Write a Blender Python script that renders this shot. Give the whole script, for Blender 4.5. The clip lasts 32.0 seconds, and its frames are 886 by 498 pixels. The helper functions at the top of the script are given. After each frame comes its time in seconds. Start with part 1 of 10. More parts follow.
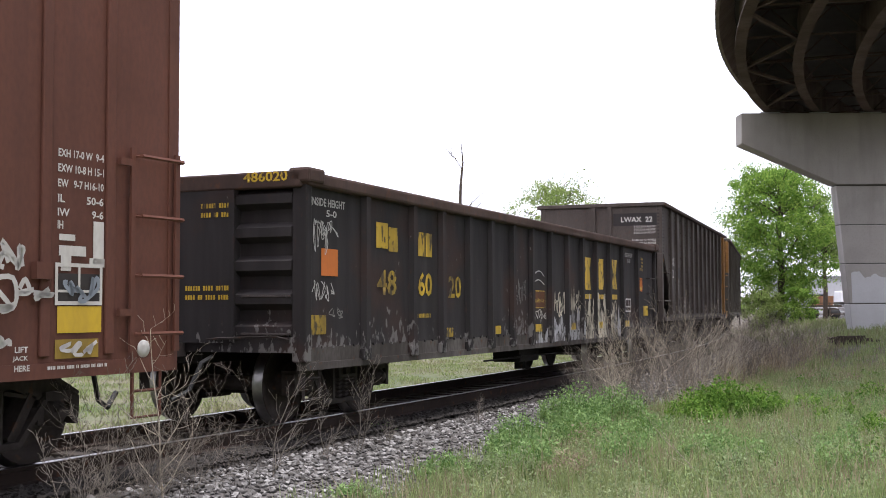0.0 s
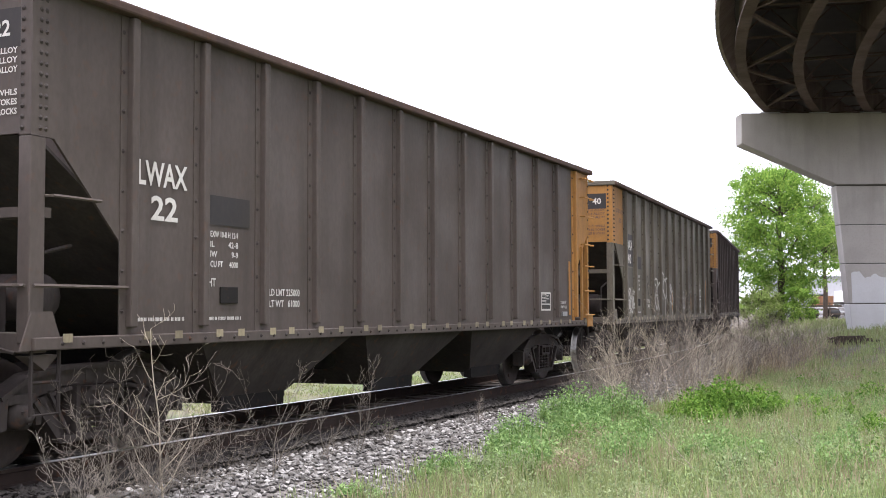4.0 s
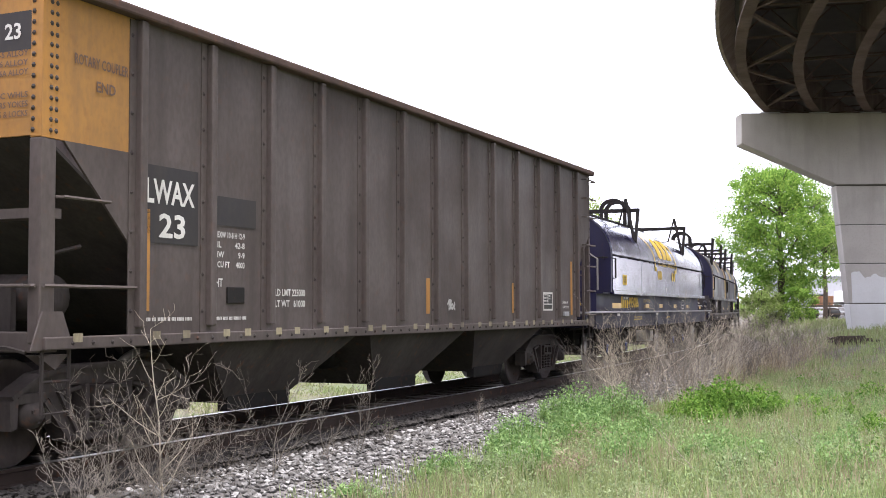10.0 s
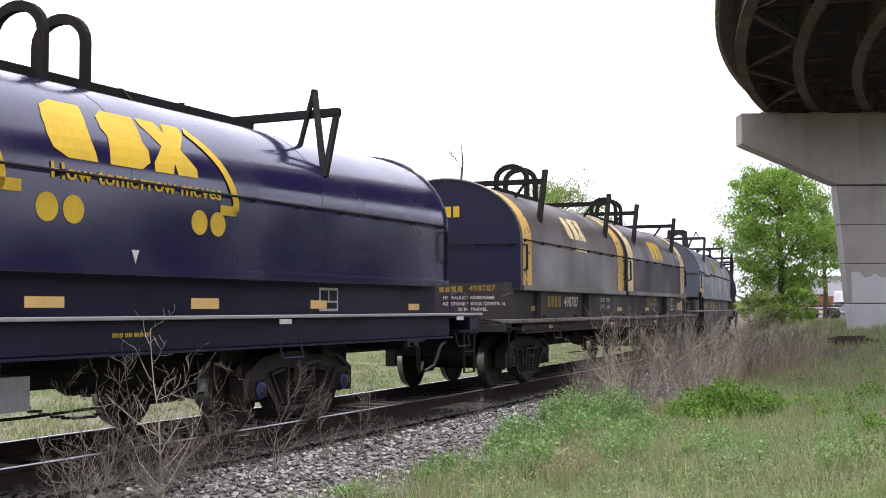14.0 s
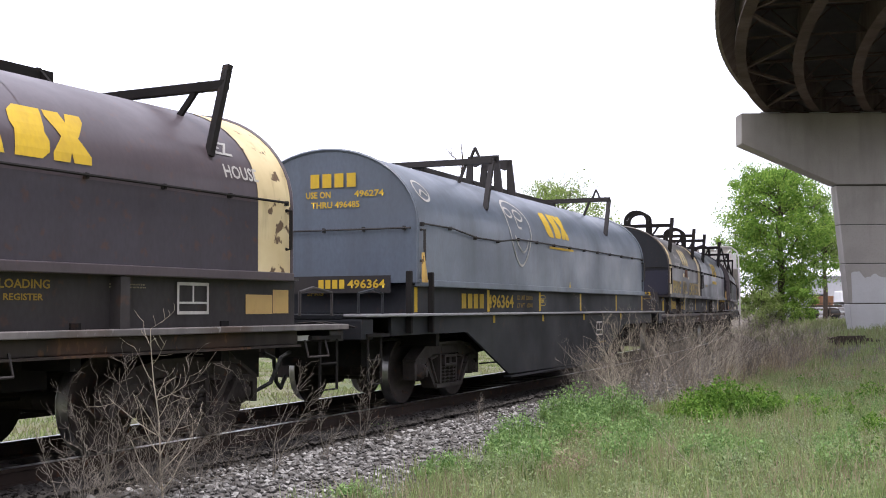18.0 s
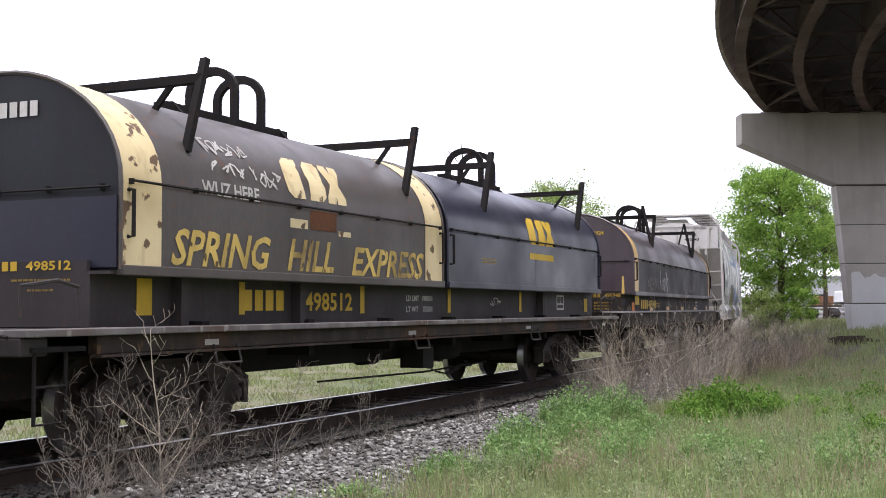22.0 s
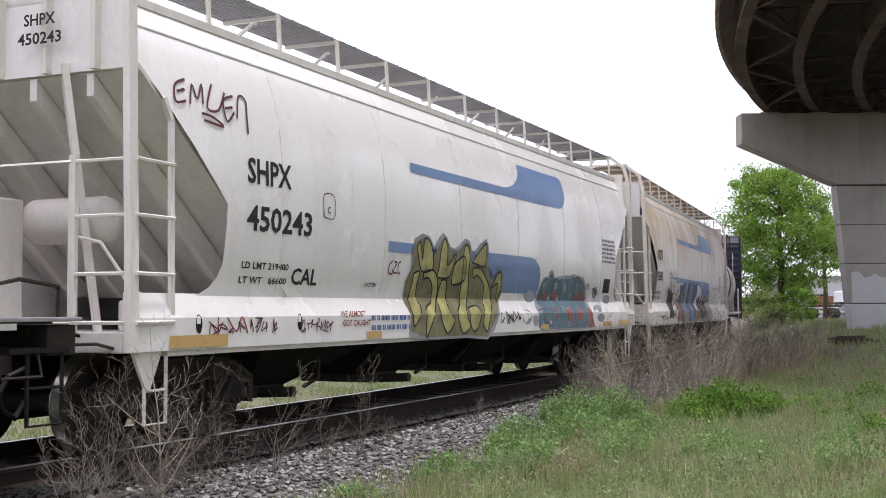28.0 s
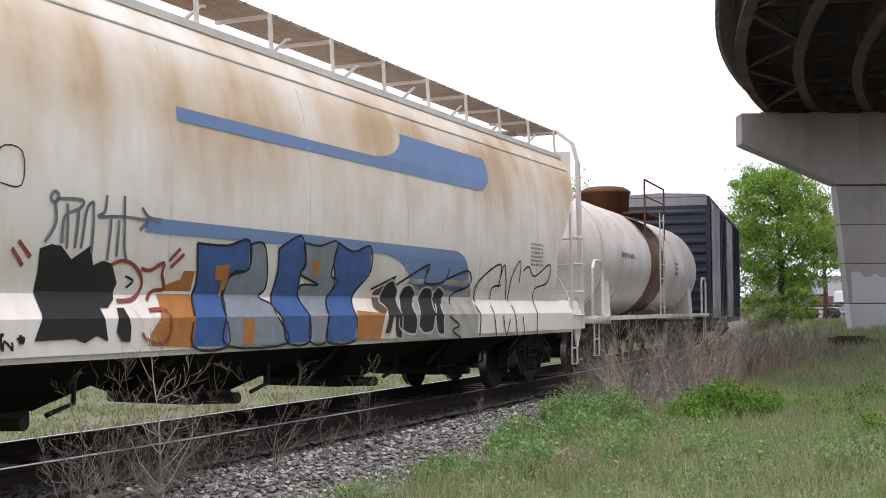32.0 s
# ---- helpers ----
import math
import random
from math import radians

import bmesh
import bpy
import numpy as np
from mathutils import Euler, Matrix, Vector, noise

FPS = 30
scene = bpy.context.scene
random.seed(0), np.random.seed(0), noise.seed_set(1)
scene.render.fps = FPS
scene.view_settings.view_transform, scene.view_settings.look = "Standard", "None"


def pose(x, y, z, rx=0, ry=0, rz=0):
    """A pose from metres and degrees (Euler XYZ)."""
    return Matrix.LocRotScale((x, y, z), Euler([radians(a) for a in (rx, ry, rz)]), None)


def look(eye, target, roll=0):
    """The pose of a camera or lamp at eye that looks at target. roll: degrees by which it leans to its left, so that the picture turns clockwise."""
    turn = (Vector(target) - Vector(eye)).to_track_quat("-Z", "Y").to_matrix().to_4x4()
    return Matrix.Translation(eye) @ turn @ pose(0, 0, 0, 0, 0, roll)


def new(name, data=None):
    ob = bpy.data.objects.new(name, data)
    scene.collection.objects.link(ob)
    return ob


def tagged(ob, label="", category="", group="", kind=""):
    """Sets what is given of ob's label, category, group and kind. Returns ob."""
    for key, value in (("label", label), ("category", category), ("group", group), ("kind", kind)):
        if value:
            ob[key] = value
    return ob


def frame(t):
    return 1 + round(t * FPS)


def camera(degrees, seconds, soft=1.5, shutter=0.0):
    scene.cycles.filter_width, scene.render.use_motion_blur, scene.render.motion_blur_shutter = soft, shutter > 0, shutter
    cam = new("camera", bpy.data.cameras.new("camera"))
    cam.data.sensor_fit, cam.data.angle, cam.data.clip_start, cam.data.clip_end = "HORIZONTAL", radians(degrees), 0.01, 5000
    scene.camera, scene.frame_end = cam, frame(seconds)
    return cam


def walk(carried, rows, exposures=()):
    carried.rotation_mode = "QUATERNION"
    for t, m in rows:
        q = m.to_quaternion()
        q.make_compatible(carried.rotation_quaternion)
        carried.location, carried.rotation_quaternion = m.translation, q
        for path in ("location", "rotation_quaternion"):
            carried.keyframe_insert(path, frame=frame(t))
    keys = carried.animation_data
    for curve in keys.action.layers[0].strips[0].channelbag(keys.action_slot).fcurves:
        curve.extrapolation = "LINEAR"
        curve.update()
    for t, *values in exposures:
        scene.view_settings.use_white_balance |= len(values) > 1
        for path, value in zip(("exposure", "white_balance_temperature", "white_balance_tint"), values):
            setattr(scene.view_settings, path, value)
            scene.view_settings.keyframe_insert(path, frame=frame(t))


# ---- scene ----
# The whole train runs on one circular curve; s is the way along it, n the way out from its centre line towards the viewer.
RAD, CX, CY, TH = 257.08, -236.036, 121.468, 1.16335
SPEED, GAIN = 5.447, 0.00763

cam = camera(41.5, 32.0, soft=0.95)
EYE = pose(0, 0, 1.303, 92.969) @ pose(0, 0, 0, 0, 0, -0.21)
walk(cam, [(0, EYE), (32, EYE)], exposures=[(0, 0.32), (2, 0.42), (3.2, 0.8), (6, 1.02), (8.5, 1.04), (10.5, 1.02), (13, 0.5), (16.5, 0.28), (19, 0.28), (23, 0.4), (25, 0.52), (28, 0.05), (31, -0.04), (32, 0.03)])

# ---- sky and sun: bright overcast ----
world = bpy.data.worlds.new("overcast_sky")
scene.world = world
world.use_nodes = True
wn, wl = world.node_tree.nodes, world.node_tree.links
wn.clear()
sky = wn.new("ShaderNodeTexSky")
sky.sky_type, sky.sun_disc, sky.sun_elevation, sky.sun_rotation = "NISHITA", False, radians(52), radians(200)
sky.air_density, sky.dust_density = 1.0, 4.0
b1, b2, ws, wo = wn.new("ShaderNodeBackground"), wn.new("ShaderNodeBackground"), wn.new("ShaderNodeAddShader"), wn.new("ShaderNodeOutputWorld")
b1.inputs[1].default_value = 0.05
b2.inputs[0].default_value, b2.inputs[1].default_value = (0.975, 0.957, 1.125, 1), 1.25
wl.new(sky.outputs[0], b1.inputs[0])
wl.new(b1.outputs[0], ws.inputs[0])
wl.new(b2.outputs[0], ws.inputs[1])
wl.new(ws.outputs[0], wo.inputs[0])
sun = new("sun", bpy.data.lights.new("sun", "SUN"))
sun.data.energy, sun.data.angle, sun.data.color = 2.8, radians(16), (1.0, 0.96, 0.95)
sun.matrix_world = look((0, 0, 0), (-0.13, 0.12, -0.98))


# ---- materials ----
def mat_base(name, rough=0.6, metal=0.0, spec=0.5):
    m = bpy.data.materials.new(name)
    m.use_nodes = True
    b = m.node_tree.nodes["Principled BSDF"]
    b.inputs["Roughness"].default_value, b.inputs["Metallic"].default_value = rough, metal
    b.inputs["Specular IOR Level"].default_value = spec
    return m, m.node_tree.nodes, m.node_tree.links, b


def tex_noise(nodes, links, scale, detail=4, stretch=(1, 1, 1), where="Object"):
    co, mp, nz = nodes.new("ShaderNodeTexCoord"), nodes.new("ShaderNodeMapping"), nodes.new("ShaderNodeTexNoise")
    mp.inputs["Scale"].default_value = stretch
    nz.inputs["Scale"].default_value, nz.inputs["Detail"].default_value = scale, detail
    links.new(co.outputs[where], mp.inputs[0])
    links.new(mp.outputs[0], nz.inputs["Vector"])
    return nz.outputs[0]


def ramp(nodes, links, fac, a, b, lo=0.0, hi=1.0):
    r = nodes.new("ShaderNodeMapRange")
    r.inputs["From Min"].default_value, r.inputs["From Max"].default_value = a, b
    r.inputs["To Min"].default_value, r.inputs["To Max"].default_value = lo, hi
    links.new(fac, r.inputs["Value"])
    return r.outputs[0]


def mix(nodes, links, fac, a, b):
    x = nodes.new("ShaderNodeMix")
    x.data_type = "RGBA"
    for sock, v in ((x.inputs[0], fac), (x.inputs[6], a), (x.inputs[7], b)):
        if isinstance(v, (float, int, tuple)):
            sock.default_value = v
        else:
            links.new(v, sock)
    return x.outputs[2]


def bump(nodes, links, b, fac, strength, dist=0.01):
    bp = nodes.new("ShaderNodeBump")
    bp.inputs["Strength"].default_value, bp.inputs["Distance"].default_value = strength, dist
    links.new(fac, bp.inputs["Height"])
    links.new(bp.outputs[0], b.inputs["Normal"])


def paint(name, col, dirt=(0.035, 0.03, 0.026, 1), amount=0.45, rust=0.12, rough=0.5, dents=0.0, metal=0.0, streak=(1.3, 1.3, 0.12), rustcol=(0.13, 0.05, 0.02, 1), coat=0.0):
    """Weathered paint: grime in patches and running streaks, rust flecks, uneven gloss."""
    m, n, l, b = mat_base(name, rough, metal, 0.5 if rough < 0.47 else 0.22)
    big, run, fine = tex_noise(n, l, 0.7, 5), tex_noise(n, l, 3.0, 6, streak), tex_noise(n, l, 9.0, 8)
    c = mix(n, l, ramp(n, l, big, 0.35, 0.7, 0, amount), col, dirt)
    c = mix(n, l, ramp(n, l, run, 0.48, 0.72, 0, amount), c, dirt)
    c = mix(n, l, ramp(n, l, fine, 0.60, 0.70, 0, min(1, rust * 3)), c, rustcol)
    c = mix(n, l, ramp(n, l, tex_noise(n, l, 26, 8, (1, 1, 0.5)), 0.38, 0.66, 0, min(0.4, amount * 0.6)), c, dirt)
    l.new(c, b.inputs["Base Color"])
    l.new(ramp(n, l, big, 0.3, 0.7, max(0.05, rough - 0.12), min(1, rough + 0.2)), b.inputs["Roughness"])
    b.inputs["Coat Weight"].default_value, b.inputs["Coat Roughness"].default_value = coat, 0.16
    if dents:
        bump(n, l, b, tex_noise(n, l, 1.1, 2, (1, 1, 0.35)), dents, 0.06)
    else:
        bump(n, l, b, fine, 0.15, 0.004)
    return m


def plain(name, col, rough=0.6, metal=0.0, vary=0.25, scale=6.0, bmp=0.1):
    m, n, l, b = mat_base(name, rough, metal)
    dark = tuple(c * (1 - vary) for c in col[:3]) + (1,)
    nz = tex_noise(n, l, scale, 6)
    l.new(mix(n, l, ramp(n, l, nz, 0.3, 0.7), dark, col), b.inputs["Base Color"])
    bump(n, l, b, nz, bmp, 0.005)
    return m


M = {}
M["hop_brown"] = paint("hopper_brown_grey", (0.092, 0.075, 0.067, 1), (0.047, 0.038, 0.034, 1), 0.5, 0.06, 0.6)
M["hop_olive"] = paint("hopper_olive_grey", (0.140, 0.124, 0.096, 1), (0.062, 0.053, 0.044, 1), 0.6, 0.05, 0.6)
M["hop_purple"] = paint("hopper_warm_grey", (0.098, 0.080, 0.074, 1), (0.048, 0.038, 0.035, 1), 0.65, 0.05, 0.6)
M["hop_orange"] = paint("faded_orange_end", (0.40, 0.19, 0.045, 1), (0.16, 0.10, 0.05, 1), 0.5, 0.06, 0.6)


def flaking(name, base, rust, pale, top, full, amount, rough=0.75):
    """Old black paint with rust blotches; the lower side is scraped and dusty in ragged flakes."""
    m, n, l, b = mat_base(name, rough, 0.0, 0.25)
    co, sep = n.new("ShaderNodeTexCoord"), n.new("ShaderNodeSeparateXYZ")
    l.new(co.outputs["Object"], sep.inputs[0])
    big, run, fine = tex_noise(n, l, 1.1, 5), tex_noise(n, l, 2.6, 7, (1.6, 1.6, 0.22)), tex_noise(n, l, 11.0, 9, (1.2, 1.2, 0.6))
    c = mix(n, l, ramp(n, l, run, 0.42, 0.7, 0, 0.7), base, tuple(q * 1.9 for q in base[:3]) + (1,))
    c = mix(n, l, ramp(n, l, big, 0.52, 0.66, 0, 0.75), c, rust)
    c = mix(n, l, ramp(n, l, fine, 0.62, 0.7, 0, 0.5), c, rust)
    low = ramp(n, l, sep.outputs["Z"], full, top, amount, 0.0)
    add = n.new("ShaderNodeMath")
    add.operation = "ADD"
    l.new(low, add.inputs[0])
    l.new(fine, add.inputs[1])
    more = n.new("ShaderNodeMath")
    more.operation = "MULTIPLY_ADD"
    l.new(big, more.inputs[0])
    more.inputs[1].default_value = 0.5
    l.new(add.outputs[0], more.inputs[2])
    c = mix(n, l, ramp(n, l, more.outputs[0], 0.98, 1.04, 0, 0.8), c, pale)
    l.new(c, b.inputs["Base Color"])
    bump(n, l, b, fine, 0.35, 0.006)
    return m


M["gon"] = flaking("gondola_grimy_black", (0.023, 0.020, 0.0205, 1), (0.046, 0.026, 0.021, 1), (0.17, 0.16, 0.155, 1), 1.4, 0.8, 0.24)
M["flake"] = flaking("flaking_cream_paint", (0.46, 0.42, 0.34, 1), (0.06, 0.042, 0.034, 1), (0.05, 0.04, 0.035, 1), 100.0, 0.0, 0.18, 0.8)
M["flake_grey"] = flaking("flaking_grey_paint", (0.29, 0.29, 0.30, 1), (0.05, 0.04, 0.036, 1), (0.045, 0.038, 0.034, 1), 100.0, 0.0, 0.22, 0.8)
M["gon_dust"] = paint("gondola_pale_dust", (0.15, 0.135, 0.125, 1), (0.04, 0.034, 0.03, 1), 0.9, 0.2, 0.85)
M["box_red"] = paint("boxcar_oxide_red", (0.138, 0.055, 0.038, 1), (0.07, 0.033, 0.026, 1), 0.6, 0.03, 0.6)
M["navy"] = paint("coil_navy_gloss", (0.012, 0.010, 0.046, 1), (0.011, 0.010, 0.030, 1), 0.3, 0.0, 0.17, dents=0.13, coat=0.7)
M["navy_flat"] = paint("coil_navy_grime", (0.014, 0.013, 0.042, 1), (0.015, 0.013, 0.024, 1), 0.6, 0.02, 0.5)
M["coil_brown"] = paint("coil_hood_umber", (0.080, 0.068, 0.062, 1), (0.042, 0.035, 0.034, 1), 0.6, 0.2, 0.45, dents=0.05, coat=0.08)
M["coil_maroon"] = paint("coil_hood_plum_brown", (0.078, 0.060, 0.068, 1), (0.044, 0.034, 0.040, 1), 0.55, 0.09, 0.42, dents=0.05, coat=0.12)
M["coil_blue"] = paint("coil_hood_slate_blue", (0.112, 0.137, 0.178, 1), (0.070, 0.080, 0.095, 1), 0.5, 0.02, 0.42, dents=0.06, coat=0.1)
M["coil_charcoal"] = paint("coil_body_charcoal", (0.050, 0.045, 0.046, 1), (0.027, 0.023, 0.022, 1), 0.5, 0.08, 0.6)
M["coil_slate"] = paint("coil_body_slate", (0.024, 0.026, 0.032, 1), (0.016, 0.016, 0.018, 1), 0.5, 0.05, 0.5)
M["coil_plum_dark"] = paint("hood_side_dark_plum", (0.064, 0.057, 0.070, 1), (0.042, 0.035, 0.040, 1), 0.5, 0.12, 0.55, dents=0.05)
M["coil_side_grey"] = paint("hood_side_dull_grey", (0.048, 0.045, 0.047, 1), (0.034, 0.03, 0.032, 1), 0.5, 0.05, 0.55, dents=0.05)
M["coil_soot"] = paint("coil_body_sooty_brown", (0.034, 0.027, 0.024, 1), (0.018, 0.015, 0.014, 1), 0.55, 0.12, 0.65)
M["sill_rust"] = flaking("rust_streaked_sill", (0.034, 0.027, 0.024, 1), (0.088, 0.044, 0.026, 1), (0.115, 0.062, 0.034, 1), 1.3, 0.75, 0.16)
M["ledge_worn"] = flaking("scuffed_ledge_grey", (0.115, 0.105, 0.105, 1), (0.075, 0.048, 0.035, 1), (0.24, 0.23, 0.225, 1), 100.0, 0.0, 0.1)
M["coil_navy2"] = paint("coil_hood_deep_navy", (0.020, 0.020, 0.038, 1), (0.016, 0.015, 0.022, 1), 0.4, 0.02, 0.4, dents=0.06, coat=0.12)
def blotched(name, col, worn, rust):
    """Band paint that has yellowed unevenly and broken out in rust spots with short runs below them."""
    m, n, l, b = mat_base(name, 0.6, 0.0, 0.3)
    big, spot, run = tex_noise(n, l, 1.6, 5), tex_noise(n, l, 4.6, 7), tex_noise(n, l, 6.0, 6, (1.0, 1.0, 0.2))
    c = mix(n, l, ramp(n, l, big, 0.4, 0.66, 0, 0.7), col, worn)
    c = mix(n, l, ramp(n, l, run, 0.56, 0.72, 0, 0.6), c, tuple(0.5 * p + 0.5 * q for p, q in zip(worn, rust)))
    c = mix(n, l, ramp(n, l, spot, 0.605, 0.635, 0, 0.92), c, rust)
    l.new(c, b.inputs["Base Color"])
    bump(n, l, b, spot, 0.25, 0.005)
    return m


M["cream"] = blotched("hood_cream_band", (0.66, 0.55, 0.33, 1), (0.50, 0.38, 0.2, 1), (0.085, 0.045, 0.028, 1))
M["amber"] = blotched("hood_amber_band", (0.58, 0.38, 0.11, 1), (0.44, 0.27, 0.08, 1), (0.075, 0.04, 0.026, 1))
M["amber_clean"] = paint("hood_clean_amber_band", (0.56, 0.37, 0.13, 1), (0.38, 0.24, 0.09, 1), 0.3, 0.04, 0.45)
M["white"] = paint("covered_hopper_white", (0.82, 0.80, 0.785, 1), (0.60, 0.56, 0.53, 1), 0.28, 0.0, 0.22, streak=(0.9, 0.9, 0.06))
M["white_frame"] = paint("hopper_frame_white", (0.75, 0.725, 0.69, 1), (0.46, 0.41, 0.36, 1), 0.35, 0.03, 0.5)


def rust_wash(name, base, rust, z0, z1):
    """Pale paint with tan rust washed down from the roof seams in soft patches and faint runs."""
    m, n, l, b = mat_base(name, 0.4, 0.0, 0.4)
    co, sep = n.new("ShaderNodeTexCoord"), n.new("ShaderNodeSeparateXYZ")
    l.new(co.outputs["Object"], sep.inputs[0])
    run, big, fine = tex_noise(n, l, 1.7, 9, (1.0, 1.0, 0.3)), tex_noise(n, l, 0.9, 6, (0.7, 1, 1.0)), tex_noise(n, l, 8, 8, (1, 1, 0.25))
    low = ramp(n, l, sep.outputs["Z"], z0, z1, -0.16, 0.10)
    high = ramp(n, l, sep.outputs["Z"], 3.55, 3.95, 0.0, -0.10)
    total = None
    for part_in, k in ((low, 1.0), (high, 1.0), (run, 0.55), (big, 0.45)):
        add = n.new("ShaderNodeMath")
        add.operation = "MULTIPLY_ADD"
        l.new(part_in, add.inputs[0])
        add.inputs[1].default_value = k
        if total is None:
            add.inputs[2].default_value = 0.0
        else:
            l.new(total, add.inputs[2])
        total = add.outputs[0]
    c = mix(n, l, ramp(n, l, total, 0.40, 0.66, 0, 0.8), base, rust)
    c = mix(n, l, ramp(n, l, fine, 0.45, 0.75, 0, 0.35), c, tuple(0.5 * p + 0.5 * q * 0.8 for p, q in zip(base, rust)))
    c = mix(n, l, ramp(n, l, total, 0.60, 0.74, 0, 0.5), c, tuple(q * 0.7 for q in rust[:3]) + (1,))
    l.new(c, b.inputs["Base Color"])
    bump(n, l, b, fine, 0.1, 0.004)
    return m


M["cream_body"] = rust_wash("covered_hopper_rust_washed", (0.77, 0.73, 0.67, 1), (0.50, 0.335, 0.175, 1), 2.1, 3.1)
M["tank"] = paint("tank_grimy_white", (0.70, 0.66, 0.62, 1), (0.33, 0.27, 0.24, 1), 0.4, 0.03, 0.42)
M["tank_band"] = paint("tank_spill_brown", (0.15, 0.095, 0.07, 1), (0.09, 0.06, 0.05, 1), 0.5, 0.1, 0.6)
M["board_brown"] = paint("rust_stained_grating", (0.40, 0.32, 0.26, 1), (0.24, 0.18, 0.14, 1), 0.5, 0.1, 0.7)
M["rust"] = paint("rusty_iron", (0.16, 0.065, 0.03, 1), (0.06, 0.035, 0.025, 1), 0.6, 0.2, 0.8)
M["box_blue"] = paint("boxcar_faded_blue", (0.045, 0.055, 0.085, 1), (0.03, 0.03, 0.04, 1), 0.5, 0.04, 0.5)
M["galv"] = paint("weathered_galvanised", (0.32, 0.32, 0.34, 1), (0.2, 0.19, 0.19, 1), 0.5, 0.02, 0.5, metal=0.2)
M["chord"] = paint("chord_rust_brown", (0.085, 0.052, 0.042, 1), (0.04, 0.028, 0.025, 1), 0.6, 0.15, 0.75)
# grime black, deepened so the colour also holds the shade beneath cars
M["under"] = paint("grime_and_shade_black", (0.016, 0.014, 0.0135, 1), (0.009, 0.008, 0.008, 1), 0.5, 0.05, 0.85)
M["truck"] = paint("truck_cast_steel", (0.060, 0.050, 0.047, 1), (0.022, 0.018, 0.017, 1), 0.6, 0.12, 0.8)
M["wheel"] = paint("wheel_plate_rust", (0.068, 0.054, 0.050, 1), (0.026, 0.021, 0.020, 1), 0.6, 0.12, 0.7)
M["tread"] = plain("polished_tread", (0.36, 0.35, 0.34, 1), 0.33, 1.0, 0.4)
M["railhead"] = plain("polished_rail_head", (0.50, 0.49, 0.49, 1), 0.3, 1.0, 0.3)
M["railside"] = paint("rail_web_rust", (0.045, 0.030, 0.024, 1), (0.02, 0.016, 0.014, 1), 0.5, 0.2, 0.85)
M["black"] = paint("black_stencil", (0.02, 0.02, 0.022, 1), (0.05, 0.045, 0.04, 1), 0.3, 0.0, 0.6)
M["dark_panel"] = paint("dark_number_panel", (0.030, 0.028, 0.030, 1), (0.05, 0.042, 0.036, 1), 0.4, 0.0, 0.6)
M["stencil"] = paint("white_stencil", (0.62, 0.60, 0.57, 1), (0.25, 0.22, 0.19, 1), 0.3, 0.0, 0.6)
M["chalk"] = paint("chalk_white", (0.52, 0.51, 0.49, 1), (0.30, 0.28, 0.26, 1), 0.5, 0.0, 0.8)
M["spray_mist"] = paint("thin_white_overspray", (0.24, 0.225, 0.19, 1), (0.14, 0.12, 0.09, 1), 0.6, 0.0, 0.8)
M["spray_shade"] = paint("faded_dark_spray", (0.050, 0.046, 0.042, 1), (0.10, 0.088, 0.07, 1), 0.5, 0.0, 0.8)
M["greychalk"] = paint("faded_spray", (0.22, 0.21, 0.20, 1), (0.12, 0.11, 0.1, 1), 0.5, 0.0, 0.8)
M["yellow"] = paint("railway_yellow", (0.60, 0.40, 0.035, 1), (0.30, 0.2, 0.05, 1), 0.3, 0.0, 0.55)
M["yellow_worn"] = flaking("flaking_yellow_letter", (0.42, 0.28, 0.03, 1), (0.035, 0.026, 0.024, 1), (0.04, 0.034, 0.03, 1), 100.0, 0.0, 0.17, 0.6)
M["motto"] = flaking("worn_mustard_letter", (0.40, 0.29, 0.085, 1), (0.12, 0.085, 0.045, 1), (0.05, 0.042, 0.036, 1), 100.0, 0.0, 0.12, 0.6)
M["yellow_dim"] = paint("grimy_yellow", (0.36, 0.235, 0.035, 1), (0.14, 0.1, 0.04, 1), 0.5, 0.0, 0.6)
M["orange_card"] = paint("orange_placard", (0.55, 0.16, 0.03, 1), (0.3, 0.12, 0.04, 1), 0.3, 0.0, 0.6)
M["blue_stripe"] = paint("faded_blue_stripe", (0.12, 0.22, 0.44, 1), (0.20, 0.25, 0.36, 1), 0.5, 0.0, 0.45)
M["spray_purple"] = plain("maroon_spray", (0.10, 0.03, 0.045, 1), 0.7)
M["spray_red"] = plain("rust_red_spray", (0.28, 0.06, 0.04, 1), 0.7)
M["spray_yellow"] = plain("olive_yellow_spray", (0.46, 0.42, 0.16, 1), 0.6, vary=0.6, scale=4)
M["spray_slate"] = plain("slate_teal_spray", (0.13, 0.215, 0.265, 1), 0.6, vary=0.4, scale=4)
M["spray_halo"] = plain("grey_violet_halo", (0.34, 0.35, 0.40, 1), 0.7, vary=0.35, scale=4)
M["spray_brick"] = plain("brick_red_spray", (0.32, 0.095, 0.085, 1), 0.6, vary=0.3, scale=4)
M["cream_spray"] = plain("dusty_cream_spray", (0.42, 0.40, 0.36, 1), 0.7, vary=0.4, scale=4)
M["spray_umber"] = plain("umber_shade_spray", (0.23, 0.215, 0.115, 1), 0.7, vary=0.5, scale=4)
M["mint"] = plain("pale_mint_spray", (0.50, 0.58, 0.52, 1), 0.7)
M["dull_tape"] = paint("dull_reflective_tape", (0.36, 0.31, 0.2, 1), (0.09, 0.075, 0.06, 1), 0.7, 0.0, 0.6)
M["faded_panel"] = paint("painted_out_patch", (0.075, 0.065, 0.05, 1), (0.05, 0.042, 0.035, 1), 0.6, 0.0, 0.6)
